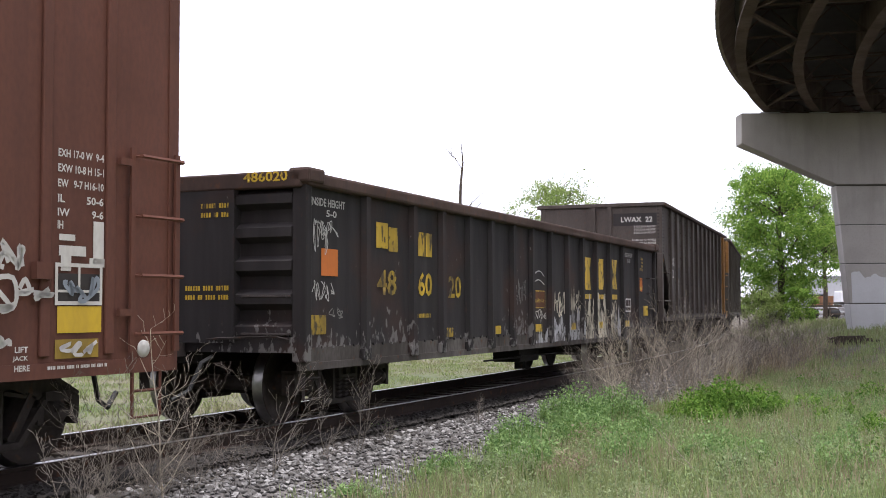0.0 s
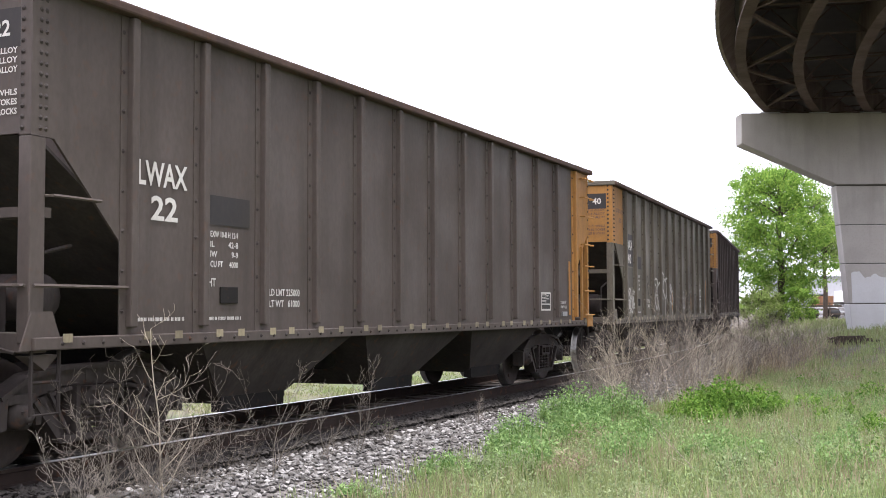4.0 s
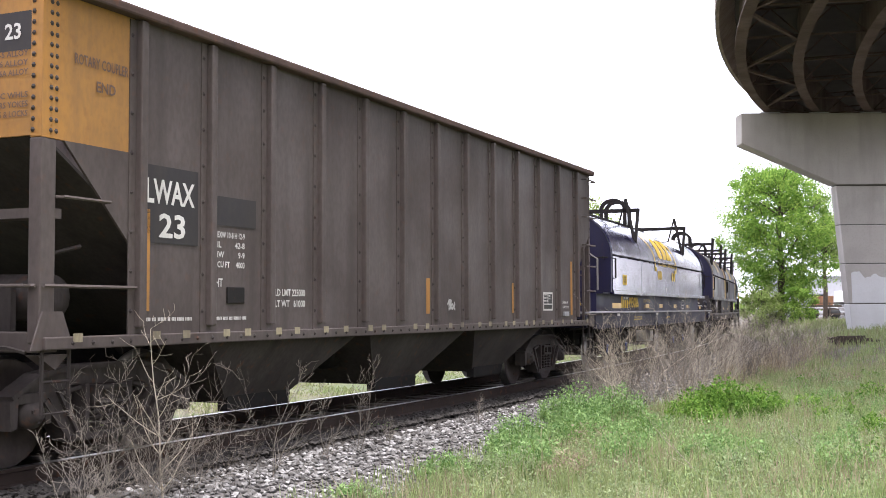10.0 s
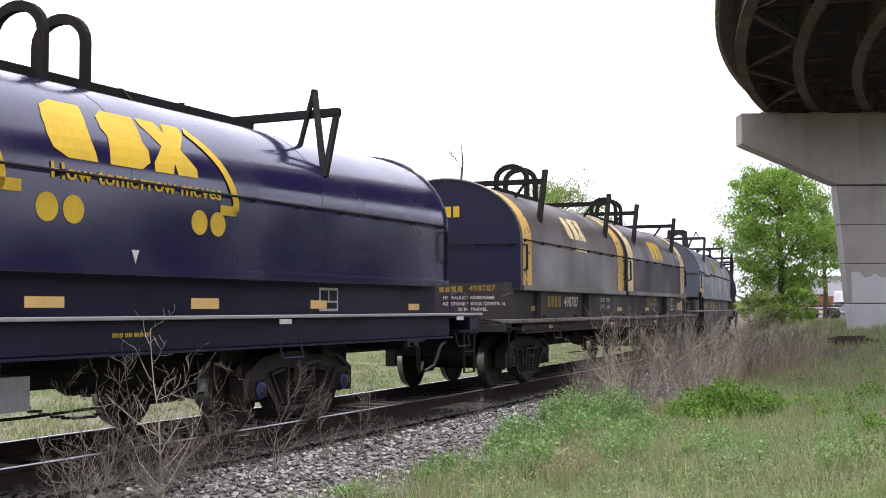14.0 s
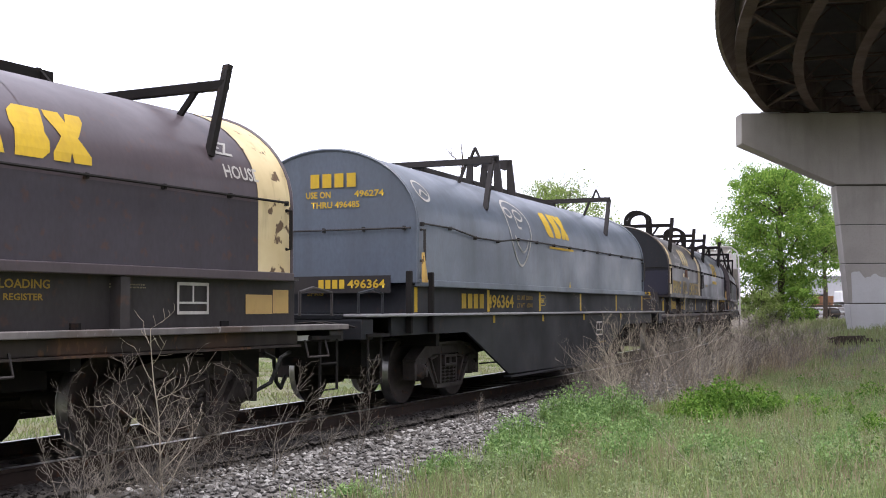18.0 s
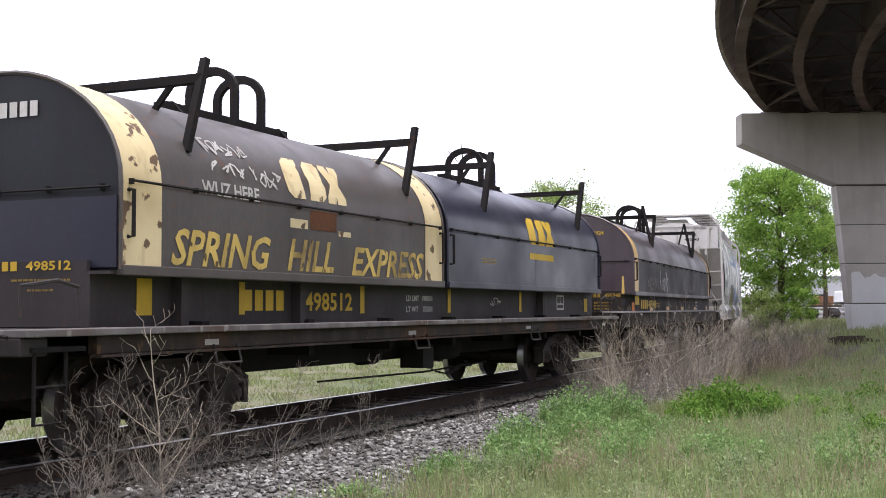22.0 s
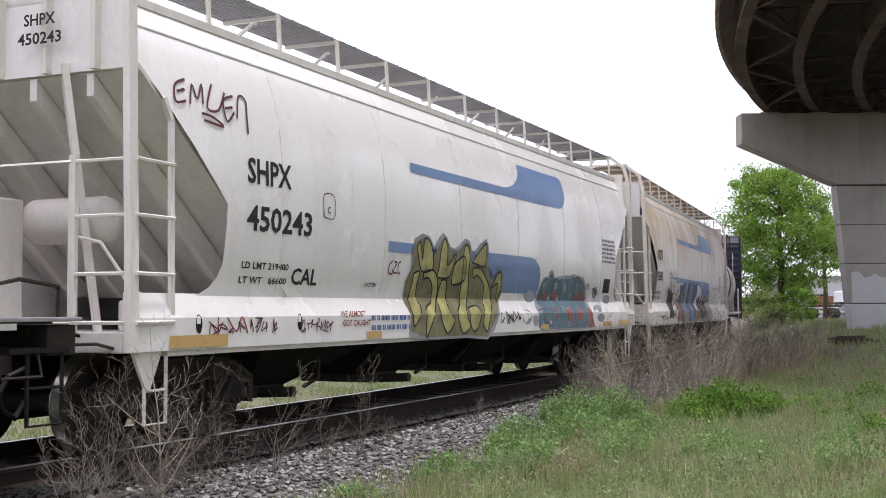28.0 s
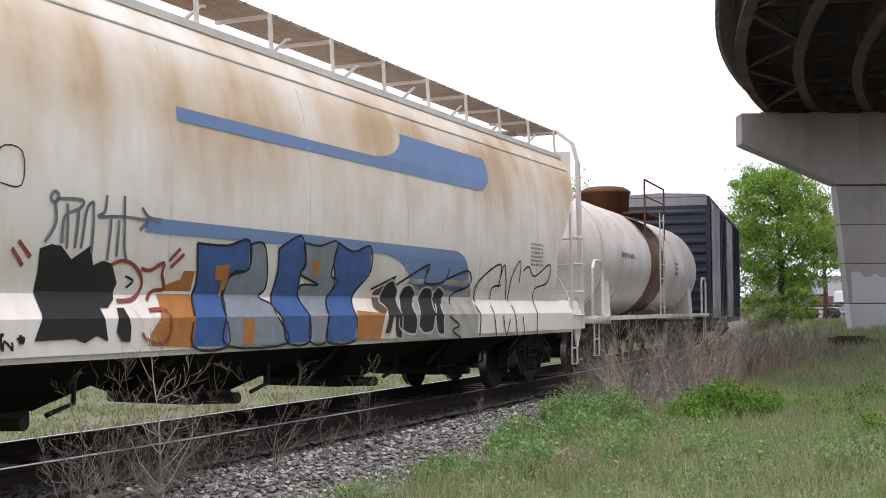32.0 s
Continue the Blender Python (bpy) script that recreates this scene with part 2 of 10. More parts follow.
M["seam_grey"] = plain("weld_seam", (0.66, 0.64, 0.62, 1), 0.5)
M["spray_blue"] = plain("cobalt_spray", (0.045, 0.11, 0.30, 1), 0.6)
M["spray_grey"] = plain("grey_blue_spray", (0.23, 0.26, 0.30, 1), 0.6)
M["spray_orange"] = plain("ochre_spray", (0.42, 0.17, 0.04, 1), 0.6)
M["spray_teal"] = plain("hazy_grey_spray", (0.19, 0.20, 0.23, 1), 0.7, vary=0.5, scale=3)
M["hose"] = plain("black_rubber", (0.015, 0.015, 0.015, 1), 0.6)
M["blue_cap"] = plain("blue_bearing_cap", (0.03, 0.05, 0.18, 1), 0.45)


# ---- mesh helpers ----
def box(bm, x0, x1, y0, y1, z0, z1):
    vs = [bm.verts.new((x, y, z)) for x in (x0, x1) for y in (y0, y1) for z in (z0, z1)]
    for f in ((0, 1, 3, 2), (4, 6, 7, 5), (0, 4, 5, 1), (2, 3, 7, 6), (0, 2, 6, 4), (1, 5, 7, 3)):
        bm.faces.new([vs[i] for i in f])


def bbox(x0, x1, y0, y1, z0, z1, bevel=0.0):
    bm = bmesh.new()
    box(bm, min(x0, x1), max(x0, x1), min(y0, y1), max(y0, y1), min(z0, z1), max(z0, z1))
    if bevel:
        bmesh.ops.bevel(bm, geom=bm.edges[:], offset=bevel, segments=2, affect="EDGES", profile=0.5)
    return bm


def prism(bm, pts, axis, a, b):
    """A polygon pushed from a to b along an axis; pts are the two other coordinates in order."""
    def at(p, q):
        v = list(p)
        v.insert(axis, q)
        return bm.verts.new(v)
    lo, hi = [at(p, a) for p in pts], [at(p, b) for p in pts]
    n = len(pts)
    bm.faces.new(lo)
    bm.faces.new(hi[::-1])
    for i in range(n):
        bm.faces.new((lo[i], hi[i], hi[(i + 1) % n], lo[(i + 1) % n]))


def tube(bm, pts, r, sides=6):
    """A round bar along a run of points."""
    pts = [Vector(p) for p in pts]
    rings, up = [], None
    for i, p in enumerate(pts):
        d = (pts[min(i + 1, len(pts) - 1)] - pts[max(i - 1, 0)]).normalized()
        if up is None:
            up = d.orthogonal().normalized()
        up = (up - d * up.dot(d)).normalized()
        w = d.cross(up)
        rr = r[i] if isinstance(r, (list, tuple)) else r
        rings.append([bm.verts.new(p + (up * math.cos(a) + w * math.sin(a)) * rr) for a in [2 * math.pi * k / sides for k in range(sides)]])
    for a, b in zip(rings, rings[1:]):
        for k in range(sides):
            bm.faces.new((a[k], a[(k + 1) % sides], b[(k + 1) % sides], b[k]))
    bm.faces.new(rings[0][::-1])
    bm.faces.new(rings[-1])


def beam(bm, p, q, w, h):
    """A square bar from p to q."""
    p, q = Vector(p), Vector(q)
    d = (q - p).normalized()
    side = d.cross(Vector((0, 0, 1)))
    side = side.normalized() if side.length > 1e-4 else Vector((0, 1, 0))
    up = side.cross(d)
    a = [[bm.verts.new(c + side * sx * w / 2 + up * sz * h / 2) for sx, sz in ((-1, -1), (1, -1), (1, 1), (-1, 1))] for c in (p, q)]
    for k in range(4):
        bm.faces.new((a[0][k], a[0][(k + 1) % 4], a[1][(k + 1) % 4], a[1][k]))
    bm.faces.new(a[0][::-1])
    bm.faces.new(a[1])


def lathe(bm, prof, axis=1, seg=28, centre=(0, 0, 0), mats=None):
    """Turn a profile of (radius, along) round an axis."""
    rings = []
    for r, u in prof:
        ring = []
        for k in range(seg):
            a = 2 * math.pi * k / seg
            v = [r * math.cos(a), r * math.sin(a)]
            v.insert(axis, u)
            ring.append(bm.verts.new(Vector(v) + Vector(centre)))
        rings.append(ring)
    for i, (a, b) in enumerate(zip(rings, rings[1:])):
        for k in range(seg):
            f = bm.faces.new((a[k], a[(k + 1) % seg], b[(k + 1) % seg], b[k]))
            f.smooth = True
            if mats:
                f.material_index = mats[i]
    bm.faces.new(rings[0][::-1])
    bm.faces.new(rings[-1])


def skin(bm, prof, x0, x1, cap=True, seg=1, smooth=True):
    """A profile of (y, z) pulled along x."""
    rows = [[bm.verts.new((x0 + (x1 - x0) * i / seg, y, z)) for y, z in prof] for i in range(seg + 1)]
    for a, b in zip(rows, rows[1:]):
        for k in range(len(prof) - 1):
            bm.faces.new((a[k], a[k + 1], b[k + 1], b[k])).smooth = smooth
    if cap:
        bm.faces.new(rows[0][::-1])
        bm.faces.new(rows[-1])


def part(name, bm, material, parent, label=""):
    """One mesh object under a thing or a part."""
    bmesh.ops.recalc_face_normals(bm, faces=bm.faces[:])
    me = bpy.data.meshes.new(name)
    bm.to_mesh(me)
    bm.free()
    return part_of(name, me, material, parent, label)


def part_of(name, me, material, parent, label=""):
    for m in (material if isinstance(material, (list, tuple)) else [material]):
        if m and m.name not in me.materials:
            me.materials.append(m)
    ob = new(name, me)
    ob.parent = parent
    if label:
        ob["label"] = label
    return ob


def mesh_np(name, verts, faces, material, smooth=False):
    me = bpy.data.meshes.new(name)
    verts, faces = np.asarray(verts, dtype=np.float32), np.asarray(faces, dtype=np.int32)
    k = faces.shape[1]
    me.vertices.add(len(verts))
    me.vertices.foreach_set("co", verts.ravel())
    me.loops.add(faces.size)
    me.loops.foreach_set("vertex_index", faces.ravel())
    me.polygons.add(len(faces))
    me.polygons.foreach_set("loop_start", np.arange(0, faces.size, k, dtype=np.int32))
    me.polygons.foreach_set("use_smooth", np.full(len(faces), smooth))
    me.update(calc_edges=True)
    for m in (material if isinstance(material, (list, tuple)) else [material]):
        me.materials.append(m)
    return me


# ---- marks on the cars ----
def flat(n):
    return lambda z: n


def lettering(parent, text, x, z, h, surf, m, width=None, end=None, name="lettering", label="", lean=0.0):
    """Painted letters whose lower left corner is at x, z on the near side, or across a car's front end (x is then -y)."""
    cu = bpy.data.curves.new("t", "FONT")
    cu.body, cu.resolution_u, cu.size, cu.offset = text, 2, 1.0, 0.022
    ob = bpy.data.objects.new("t", cu)
    me = bpy.data.meshes.new_from_object(ob)
    bpy.data.objects.remove(ob)
    co = np.array([v.co for v in me.vertices])
    lo, hi = co.min(0), co.max(0)
    sy = h / max(hi[1] - lo[1], 1e-6)
    sx = width / (hi[0] - lo[0]) if width else sy
    for v in me.vertices:
        u, w = x + (v.co.x - lo[0]) * sx + lean * (v.co.y - lo[1]) * sy, z + (v.co.y - lo[1]) * sy
        v.co = (u, -surf(w) - 0.006, w) if end is None else (end - 0.006, -u, w)
    me.materials.clear()
    return part_of(name, me, m, parent, label)


def plates(parent, polys, surf, m, name="stencil_block", label="", end=None, lift=0.005):
    """Thin painted patches: polygons in (x, z) on the near side or (n, z) on the front end. Tall ones follow the surface."""
    if name in ("reflector", "number_panel", "mark_block", "emblem", "stencil_panel", "flaked_paint", "faded_panel") and len(polys) > 1:
        return [plates(parent, [p], surf, m, name, label, end, lift) for p in polys][0]
    bm = bmesh.new()
    for poly in polys:
        zs = [p[1] for p in poly]
        f = bm.faces.new([bm.verts.new((p[0], 0, p[1])) for p in poly])
        if max(zs) - min(zs) > 0.25 and end is None:
            z = min(zs) + 0.08
            cuts = [1.24, 1.46]
            while z < max(zs):
                cuts.append(z)
                z += 0.1
            for z in cuts:
                bmesh.ops.bisect_plane(bm, geom=bm.verts[:] + bm.edges[:] + bm.faces[:], plane_co=(0, 0, z), plane_no=(0, 0, 1))
    for v in bm.verts:
        v.co = (v.co.x, -surf(v.co.z) - lift, v.co.z) if end is None else (end - lift, -v.co.x, v.co.z)
    ob = part(name, bm, m, parent, label)
    if name == "stencil_block":
        ob["kind"] = "stuff"
    return ob


def rect(x0, z0, x1, z1):
    return [(x0, z0), (x1, z0), (x1, z1), (x0, z1)]


def bars(parent, x, z, w, h, rows, surf, m, end=None, seed=1, name="stencil_block", label=""):
    """Writing too small to read: rows of short bars."""
    rnd = random.Random(seed)
    polys = []
    for i in range(rows):
        zz, u = z + h * (1 - (i + 0.8) / rows), x
        while u < x + w * 0.98:
            for _ in range(rnd.randint(2, 6)):
                k = 0.34 * h / rows
                if u + k < x + w:
                    polys.append(rect(u, zz, u + k * rnd.uniform(0.6, 0.8), zz + 0.52 * h / rows))
                u += k
            u += 0.3 * h / rows
    return plates(parent, polys, surf, m, name, label, end)


def strokes(parent, lines, width, surf, m, name="spray_scrawl", label="", end=None, lift=0.008):
    """Sprayed or chalked lines on a surface: each run of (x, z) points becomes a ribbon."""
    bm = bmesh.new()
    for line in lines:
        pts = smooth_line(line)
        prev = None
        for i, p in enumerate(pts):
            q, r = pts[max(i - 1, 0)], pts[min(i + 1, len(pts) - 1)]
            d = Vector((r[0] - q[0], r[1] - q[1]))
            d = d.normalized() if d.length > 1e-6 else Vector((1, 0))
            w = width / 2
            pair = []
            for sg in (-1, 1):
                u, z = p[0] - d.y * w * sg, p[1] + d.x * w * sg
                pair.append(bm.verts.new((u, -surf(z) - lift, z) if end is None else (end - lift, -u, z)))
            if prev:
                bm.faces.new((prev[0], prev[1], pair[1], pair[0]))
            prev = pair
    ob = part(name, bm, m, parent, label)
    if name == "spray_scrawl":
        ob["kind"] = "stuff"
    return ob


def smooth_line(pts, k=4):
    out = []
    for i in range(len(pts) - 1):
        p0, p1, p2, p3 = pts[max(i - 1, 0)], pts[i], pts[i + 1], pts[min(i + 2, len(pts) - 1)]
        for j in range(k):
            t = j / k
            out.append(tuple(0.5 * (2 * p1[c] + (p2[c] - p0[c]) * t + (2 * p0[c] - 5 * p1[c] + 4 * p2[c] - p3[c]) * t * t + (3 * p1[c] - p0[c] - 3 * p2[c] + p3[c]) * t ** 3) for c in (0, 1)))
    return out + [pts[-1]]


def scrawl(x, z, w, h, letters, seed):
    """Illegible tag writing: looping strokes within a box."""
    rnd = random.Random(seed)
    out = []
    for i in range(letters):
        x0, lw = x + w * i / letters, w / letters
        out.append([(x0 + lw * rnd.uniform(-0.1, 1.1), z + h * rnd.uniform(0, 1)) for _ in range(rnd.randint(5, 8))])
    return out


def emblem(parent, x, z, w, h, surf, m):
    """The owner's sign as three plain leaning shapes."""
    k = w / 3.2
    lean = 0.12 * h
    def sh(px, pts):
        return [(x + px + a * k + b * lean, z + b * h) for a, b in pts]
    ring = sh(0, [(0.95, 0.0), (0.35, 0.0), (0.08, 0.14), (0, 0.35), (0, 0.66), (0.08, 0.87), (0.35, 1.0), (0.95, 1.0), (0.86, 0.62), (0.86, 0.38)])
    mid = sh(1.15 * k, [(0.05, 0), (0.75, 0), (0.95, 0.14), (0.97, 0.36), (0.88, 0.52), (0.95, 1.0), (0.25, 1.0), (0.04, 0.86), (0.02, 0.64), (0.1, 0.5)])
    tie = sh(2.2 * k, [(0, 0), (0.44, 0), (0.5, 0.2), (0.56, 0), (1.05, 0), (1.05, 0.16), (0.74, 0.5), (1.02, 0.86), (1.02, 1.0), (0.6, 1.0), (0.5, 0.8), (0.42, 1.0), (-0.02, 1.0), (-0.02, 0.86), (0.27, 0.5), (0, 0.16)])
    return plates(parent, [ring, mid, tie], surf, m, "emblem", "yellow three-shape painted emblem")


def blocks4(parent, x, z, w, h, surf, m, end=None):
    """The owner's four-letter mark, as four plain blocks."""
    k = w / 4
    return plates(parent, [rect(x + i * k, z, x + i * k + k * 0.74, z + h) for i in range(4)], surf, m, "mark_block", "", end)


# ---- running gear ----
def wheelset_mesh():
    bm = bmesh.new()
    for s in (-1, 1):
        prof = [(0.02, 0.80), (0.11, 0.80), (0.12, 0.76), (0.16, 0.745), (0.36, 0.765), (0.385, 0.785), (0.445, 0.785), (0.452, 0.78), (0.457, 0.70), (0.482, 0.685), (0.482, 0.665), (0.40, 0.66), (0.38, 0.70), (0.14, 0.70), (0.09, 0.64), (0.085, 0.0)]
        lathe(bm, [(r, s * u) for r, u in prof], 1, 32, mats=[0, 0, 0, 0, 0, 0, 0, 1, 1, 1, 0, 0, 0, 0, 0])
        for r in (0.2, 0.3):
            prism(bm, [(r * math.cos(a) + dx, r * math.sin(a) + dz) for a, dx, dz in ((s * r * 9, -0.02, -0.02), (s * r * 9, 0.02, -0.02), (s * r * 9, 0.02, 0.02), (s * r * 9, -0.02, 0.02))], 1, s * 0.74, s * 0.772)
    bmesh.ops.recalc_face_normals(bm, faces=bm.faces[:])
    me = bpy.data.meshes.new("wheelset")
    bm.to_mesh(me)
    bm.free()
    return me


def side_frame_mesh():
    """Cast three-piece truck side: flanged arch, sloping struts, spring seat, jaws and roller bearings; -y is outward."""
    bm = bmesh.new()
    web = [(-1.10, 0.62), (-0.80, 0.76), (-0.45, 0.81), (0.45, 0.81), (0.80, 0.76), (1.10, 0.62), (1.06, 0.54), (0.74, 0.56), (0.44, 0.67), (-0.44, 0.67), (-0.74, 0.56), (-1.06, 0.54)]
    prism(bm, web, 1, -0.05, 0.06)
    edge = [(-1.13, 0.60), (-0.81, 0.77), (-0.45, 0.825), (0.45, 0.825), (0.81, 0.77), (1.13, 0.60)]
    for p, q in zip(edge, edge[1:]):
        beam(bm, (p[0], 0, p[1]), (q[0], 0, q[1]), 0.2, 0.04)
    low = [(-0.76, 0.56), (-0.66, 0.44), (-0.47, 0.215), (0.47, 0.215), (0.66, 0.44), (0.76, 0.56)]
    for p, q in zip(low, low[1:]):
        beam(bm, (p[0], 0, p[1]), (q[0], 0, q[1]), 0.19, 0.05)
    for s in (-1, 1):
        prism(bm, [(s * 0.70, 0.60), (s * 0.60, 0.62), (s * 0.36, 0.24), (s * 0.48, 0.24)], 1, -0.05, 0.06)
        beam(bm, (s * 0.60, 0, 0.63), (s * 0.37, 0, 0.27), 0.17, 0.03)
        beam(bm, (s * 0.275, 0, 0.67), (s * 0.275, 0, 0.24), 0.19, 0.05)
        beam(bm, (s * 0.33, 0, 0.65), (s * 0.60, 0, 0.60), 0.15, 0.03)
        prism(bm, [(s * 1.06, 0.60), (s * 1.15, 0.58), (s * 1.14, 0.34), (s * 1.07, 0.36)], 1, -0.09, 0.09)
        prism(bm, [(s * 0.76, 0.60), (s * 0.68, 0.52), (s * 0.69, 0.37), (s * 0.75, 0.37)], 1, -0.08, 0.08)
        box(bm, s * 0.91 - 0.15, s * 0.91 + 0.15, -0.09, 0.09, 0.555, 0.63)
        lathe(bm, [(0.03, -0.16), (0.055, -0.155), (0.06, -0.125), (0.085, -0.12), (0.092, -0.09), (0.118, -0.085), (0.125, 0.08)], 1, 16, (s * 0.889, 0, 0.457))
        for k in range(3):
            a = 0.6 + k * 2.094
            box(bm, s * 0.889 + 0.06 * math.cos(a) - 0.014, s * 0.889 + 0.06 * math.cos(a) + 0.014, -0.145, -0.11, 0.457 + 0.06 * math.sin(a) - 0.014, 0.457 + 0.06 * math.sin(a) + 0.014)
        box(bm, s * 0.20 - 0.025, s * 0.20 + 0.025, -0.135, 0.0, 0.50, 0.66)
    box(bm, -0.225, 0.225, -0.135, 0.0, 0.62, 0.655)
    box(bm, -0.225, 0.225, -0.135, 0.0, 0.495, 0.53)
    box(bm, -0.2, 0.2, -0.07, 0.0, 0.5, 0.65)
    box(bm, -0.025, 0.025, -0.12, 0.0, 0.5, 0.65)
    box(bm, -0.46, 0.46, -0.11, 0.11, 0.20, 0.25)
    box(bm, -0.15, 0.15, -0.055, 0.0, 0.685, 0.79)
    bmesh.ops.recalc_face_normals(bm, faces=bm.faces[:])
    me = bpy.data.meshes.new("side_frame")
    bm.to_mesh(me)
    bm.free()
    return me


def spring_mesh():
    bm = bmesh.new()
    for cx in (0.0,):
        pts = [(cx + 0.062 * math.cos(a), -0.05 + 0.062 * math.sin(a), 0.25 + 0.24 * a / (10 * math.pi)) for a in [i * math.pi / 3 for i in range(31)]]
        tube(bm, pts, 0.018, 4)
    bmesh.ops.recalc_face_normals(bm, faces=bm.faces[:])
    me = bpy.data.meshes.new("coil_spring")
    bm.to_mesh(me)
    bm.free()
    return me


WHEEL, SIDEFRAME, SPRINGS = wheelset_mesh(), side_frame_mesh(), spring_mesh()
WHEEL.materials.append(M["wheel"]), WHEEL.materials.append(M["tread"])
SPINNERS = []


def truck(car, x, yaw=0.0, capmat=None):
    bm = bmesh.new()
    box(bm, -0.2, 0.2, -1.02, 1.02, 0.52, 0.70)
    box(bm, -0.35, 0.35, -0.3, 0.3, 0.62, 0.84)
    for s in (-1, 1):
        box(bm, s * 0.42 - 0.06, s * 0.42 + 0.06, -0.75, 0.75, 0.30, 0.40)
    t = part("truck", bm, M["truck"], car, "grimy cast steel four-wheel truck")
    t.matrix_basis = pose(x, 0, 0, 0, 0, yaw)
    for s in (-1, 1):
        bm = bmesh.new()
        box(bm, s * 0.37 - 0.03, s * 0.37 + 0.03, -0.82, 0.82, 0.34, 0.39)
        for e in (-1, 1):
            prism(bm, [(s * 0.42, 0.28), (s * 0.36, 0.28), (s * 0.33, 0.46), (s * 0.37, 0.60), (s * 0.42, 0.60), (s * 0.39, 0.46)], 1, e * 0.69, e * 0.80)
            beam(bm, (s * 0.36, e * 0.6, 0.38), (s * 0.2, 0, 0.36), 0.04, 0.04)
        part("brake_beam", bm, M["truck"], t)
    for s in (-1, 1):
        f = part_of("side_frame", SIDEFRAME, M["truck"], t)
        f.matrix_basis = pose(0, s * 1.0, 0, 0, 0, 0 if s < 0 else 180)
        for cx in (-0.155, 0.0, 0.155):
            g = part_of("coil_spring", SPRINGS, M["truck"], t)
            g.matrix_basis = pose(cx, s * 1.0, 0, 0, 0, 0 if s < 0 else 180)
        w = new("wheelset", WHEEL)
        w.parent = t
        w.location = (s * 0.889, 0, 0.457)
        SPINNERS.append(w)
        if capmat:
            for e in (-1, 1):
                bm = bmesh.new()
                lathe(bm, [(0.02, 0.15), (0.09, 0.145), (0.1, 0.12)], 1, 12, (s * 0.889, 0, 0.457))
                c = part("bearing_cap", bm, capmat, t, "blue painted bearing cap")
                c.matrix_basis = pose(0, e * 1.0, 0) @ (pose(0, 0, 0) if e > 0 else Matrix.Scale(-1, 4, (0, 1, 0)))
    return t


CARS = []


def rail_car(name, sc, base, label, category, xmin, xmax, capmat=None):
    """A car's root on the rails, its two trucks, couplers, hoses and centre sill."""
    ob = new(name)
    tagged(ob, label, category, "cars of the freight train")
    CARS.append((ob, sc, base))
    yaw = math.degrees(base / 2 / RAD)
    truck(ob, -base / 2, -yaw, capmat)
    truck(ob, base / 2, yaw, capmat)
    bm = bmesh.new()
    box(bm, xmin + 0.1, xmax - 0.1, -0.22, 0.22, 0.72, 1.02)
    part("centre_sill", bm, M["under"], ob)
    for s, xe in ((-1, xmin), (1, xmax)):
        bm = bmesh.new()
        box(bm, min(xe, xe + s * 0.45), max(xe, xe + s * 0.45), -0.07, 0.07, 0.80, 0.95)
        prism(bm, [(xe + s * 0.42, -0.13), (xe + s * 0.62, -0.16), (xe + s * 0.75, -0.05), (xe + s * 0.68, 0.10), (xe + s * 0.42, 0.14)], 2, 0.74, 1.0)
        part("coupler", bm, M["truck"], ob)
        bm = bmesh.new()
        tube(bm, [(xe, -0.42, 0.8), (xe + s * 0.2, -0.42, 0.74), (xe + s * 0.34, -0.36, 0.45), (xe + s * 0.55, -0.28, 0.36), (xe + s * 0.7, -0.25, 0.5)], 0.026, 6)
        part("air_hose", bm, M["hose"], ob)
        bm = bmesh.new()
        tube(bm, [(xe + s * 0.02, -0.2, 0.98), (xe + s * 0.06, -0.6, 1.0), (xe + s * 0.06, -1.25, 1.02), (xe + s * 0.02, -1.4, 0.98)], 0.016, 5)
        part("uncoupling_lever", bm, M["truck"], ob)
    bm = bmesh.new()
    lathe(bm, [(0.05, -0.55), (0.17, -0.5), (0.19, -0.45), (0.19, 0.45), (0.17, 0.5), (0.05, 0.55)], 0, 14, (1.3, -0.62, 0.72))
    part("air_reservoir", bm, M["under"], ob)
    bm = bmesh.new()
    lathe(bm, [(0.1, -0.3), (0.16, -0.28), (0.16, 0.1), (0.06, 0.16)], 0, 14, (-1.0, -0.6, 0.72))
    tube(bm, [(-0.8, -0.6, 0.72), (1.0, -0.5, 0.6), (base / 2 - 1.2, -0.1, 0.5)], 0.018, 5)
    part("brake_cylinder", bm, M["under"], ob)
    return ob


def rungs(parent, x0, x1, y, zs, m, r=0.014, name="grab_iron", hook=0.08):
    for z in zs:
        bm = bmesh.new()
        o = -hook if y < 0 else hook
        tube(bm, [(x0, y, z), (x0, y + o, z), (x1, y + o, z), (x1, y, z)], r, 5)
        part(name, bm, m, parent)


def ladder(parent, x0, x1, y, z0, z1, n, m, w=0.05):
    bm = bmesh.new()
    for x in (x0, x1):
        box(bm, x - w / 2, x + w / 2, y - 0.012, y + 0.012, z0, z1)
    part("ladder_rail", bm, m, parent)
    rungs(parent, x0, x1, y, [z0 + (z1 - z0) * (i + 0.5) / n for i in range(n)], m, name="ladder_rung", hook=0.03)


def end_rungs(parent, x, n0, n1, zs, m, out):
    for z in zs:
        bm = bmesh.new()
        tube(bm, [(x, -n0, z), (x + out, -n0, z), (x + out, -n1, z), (x, -n1, z)], 0.014, 5)
        part("grab_iron", bm, m, parent)


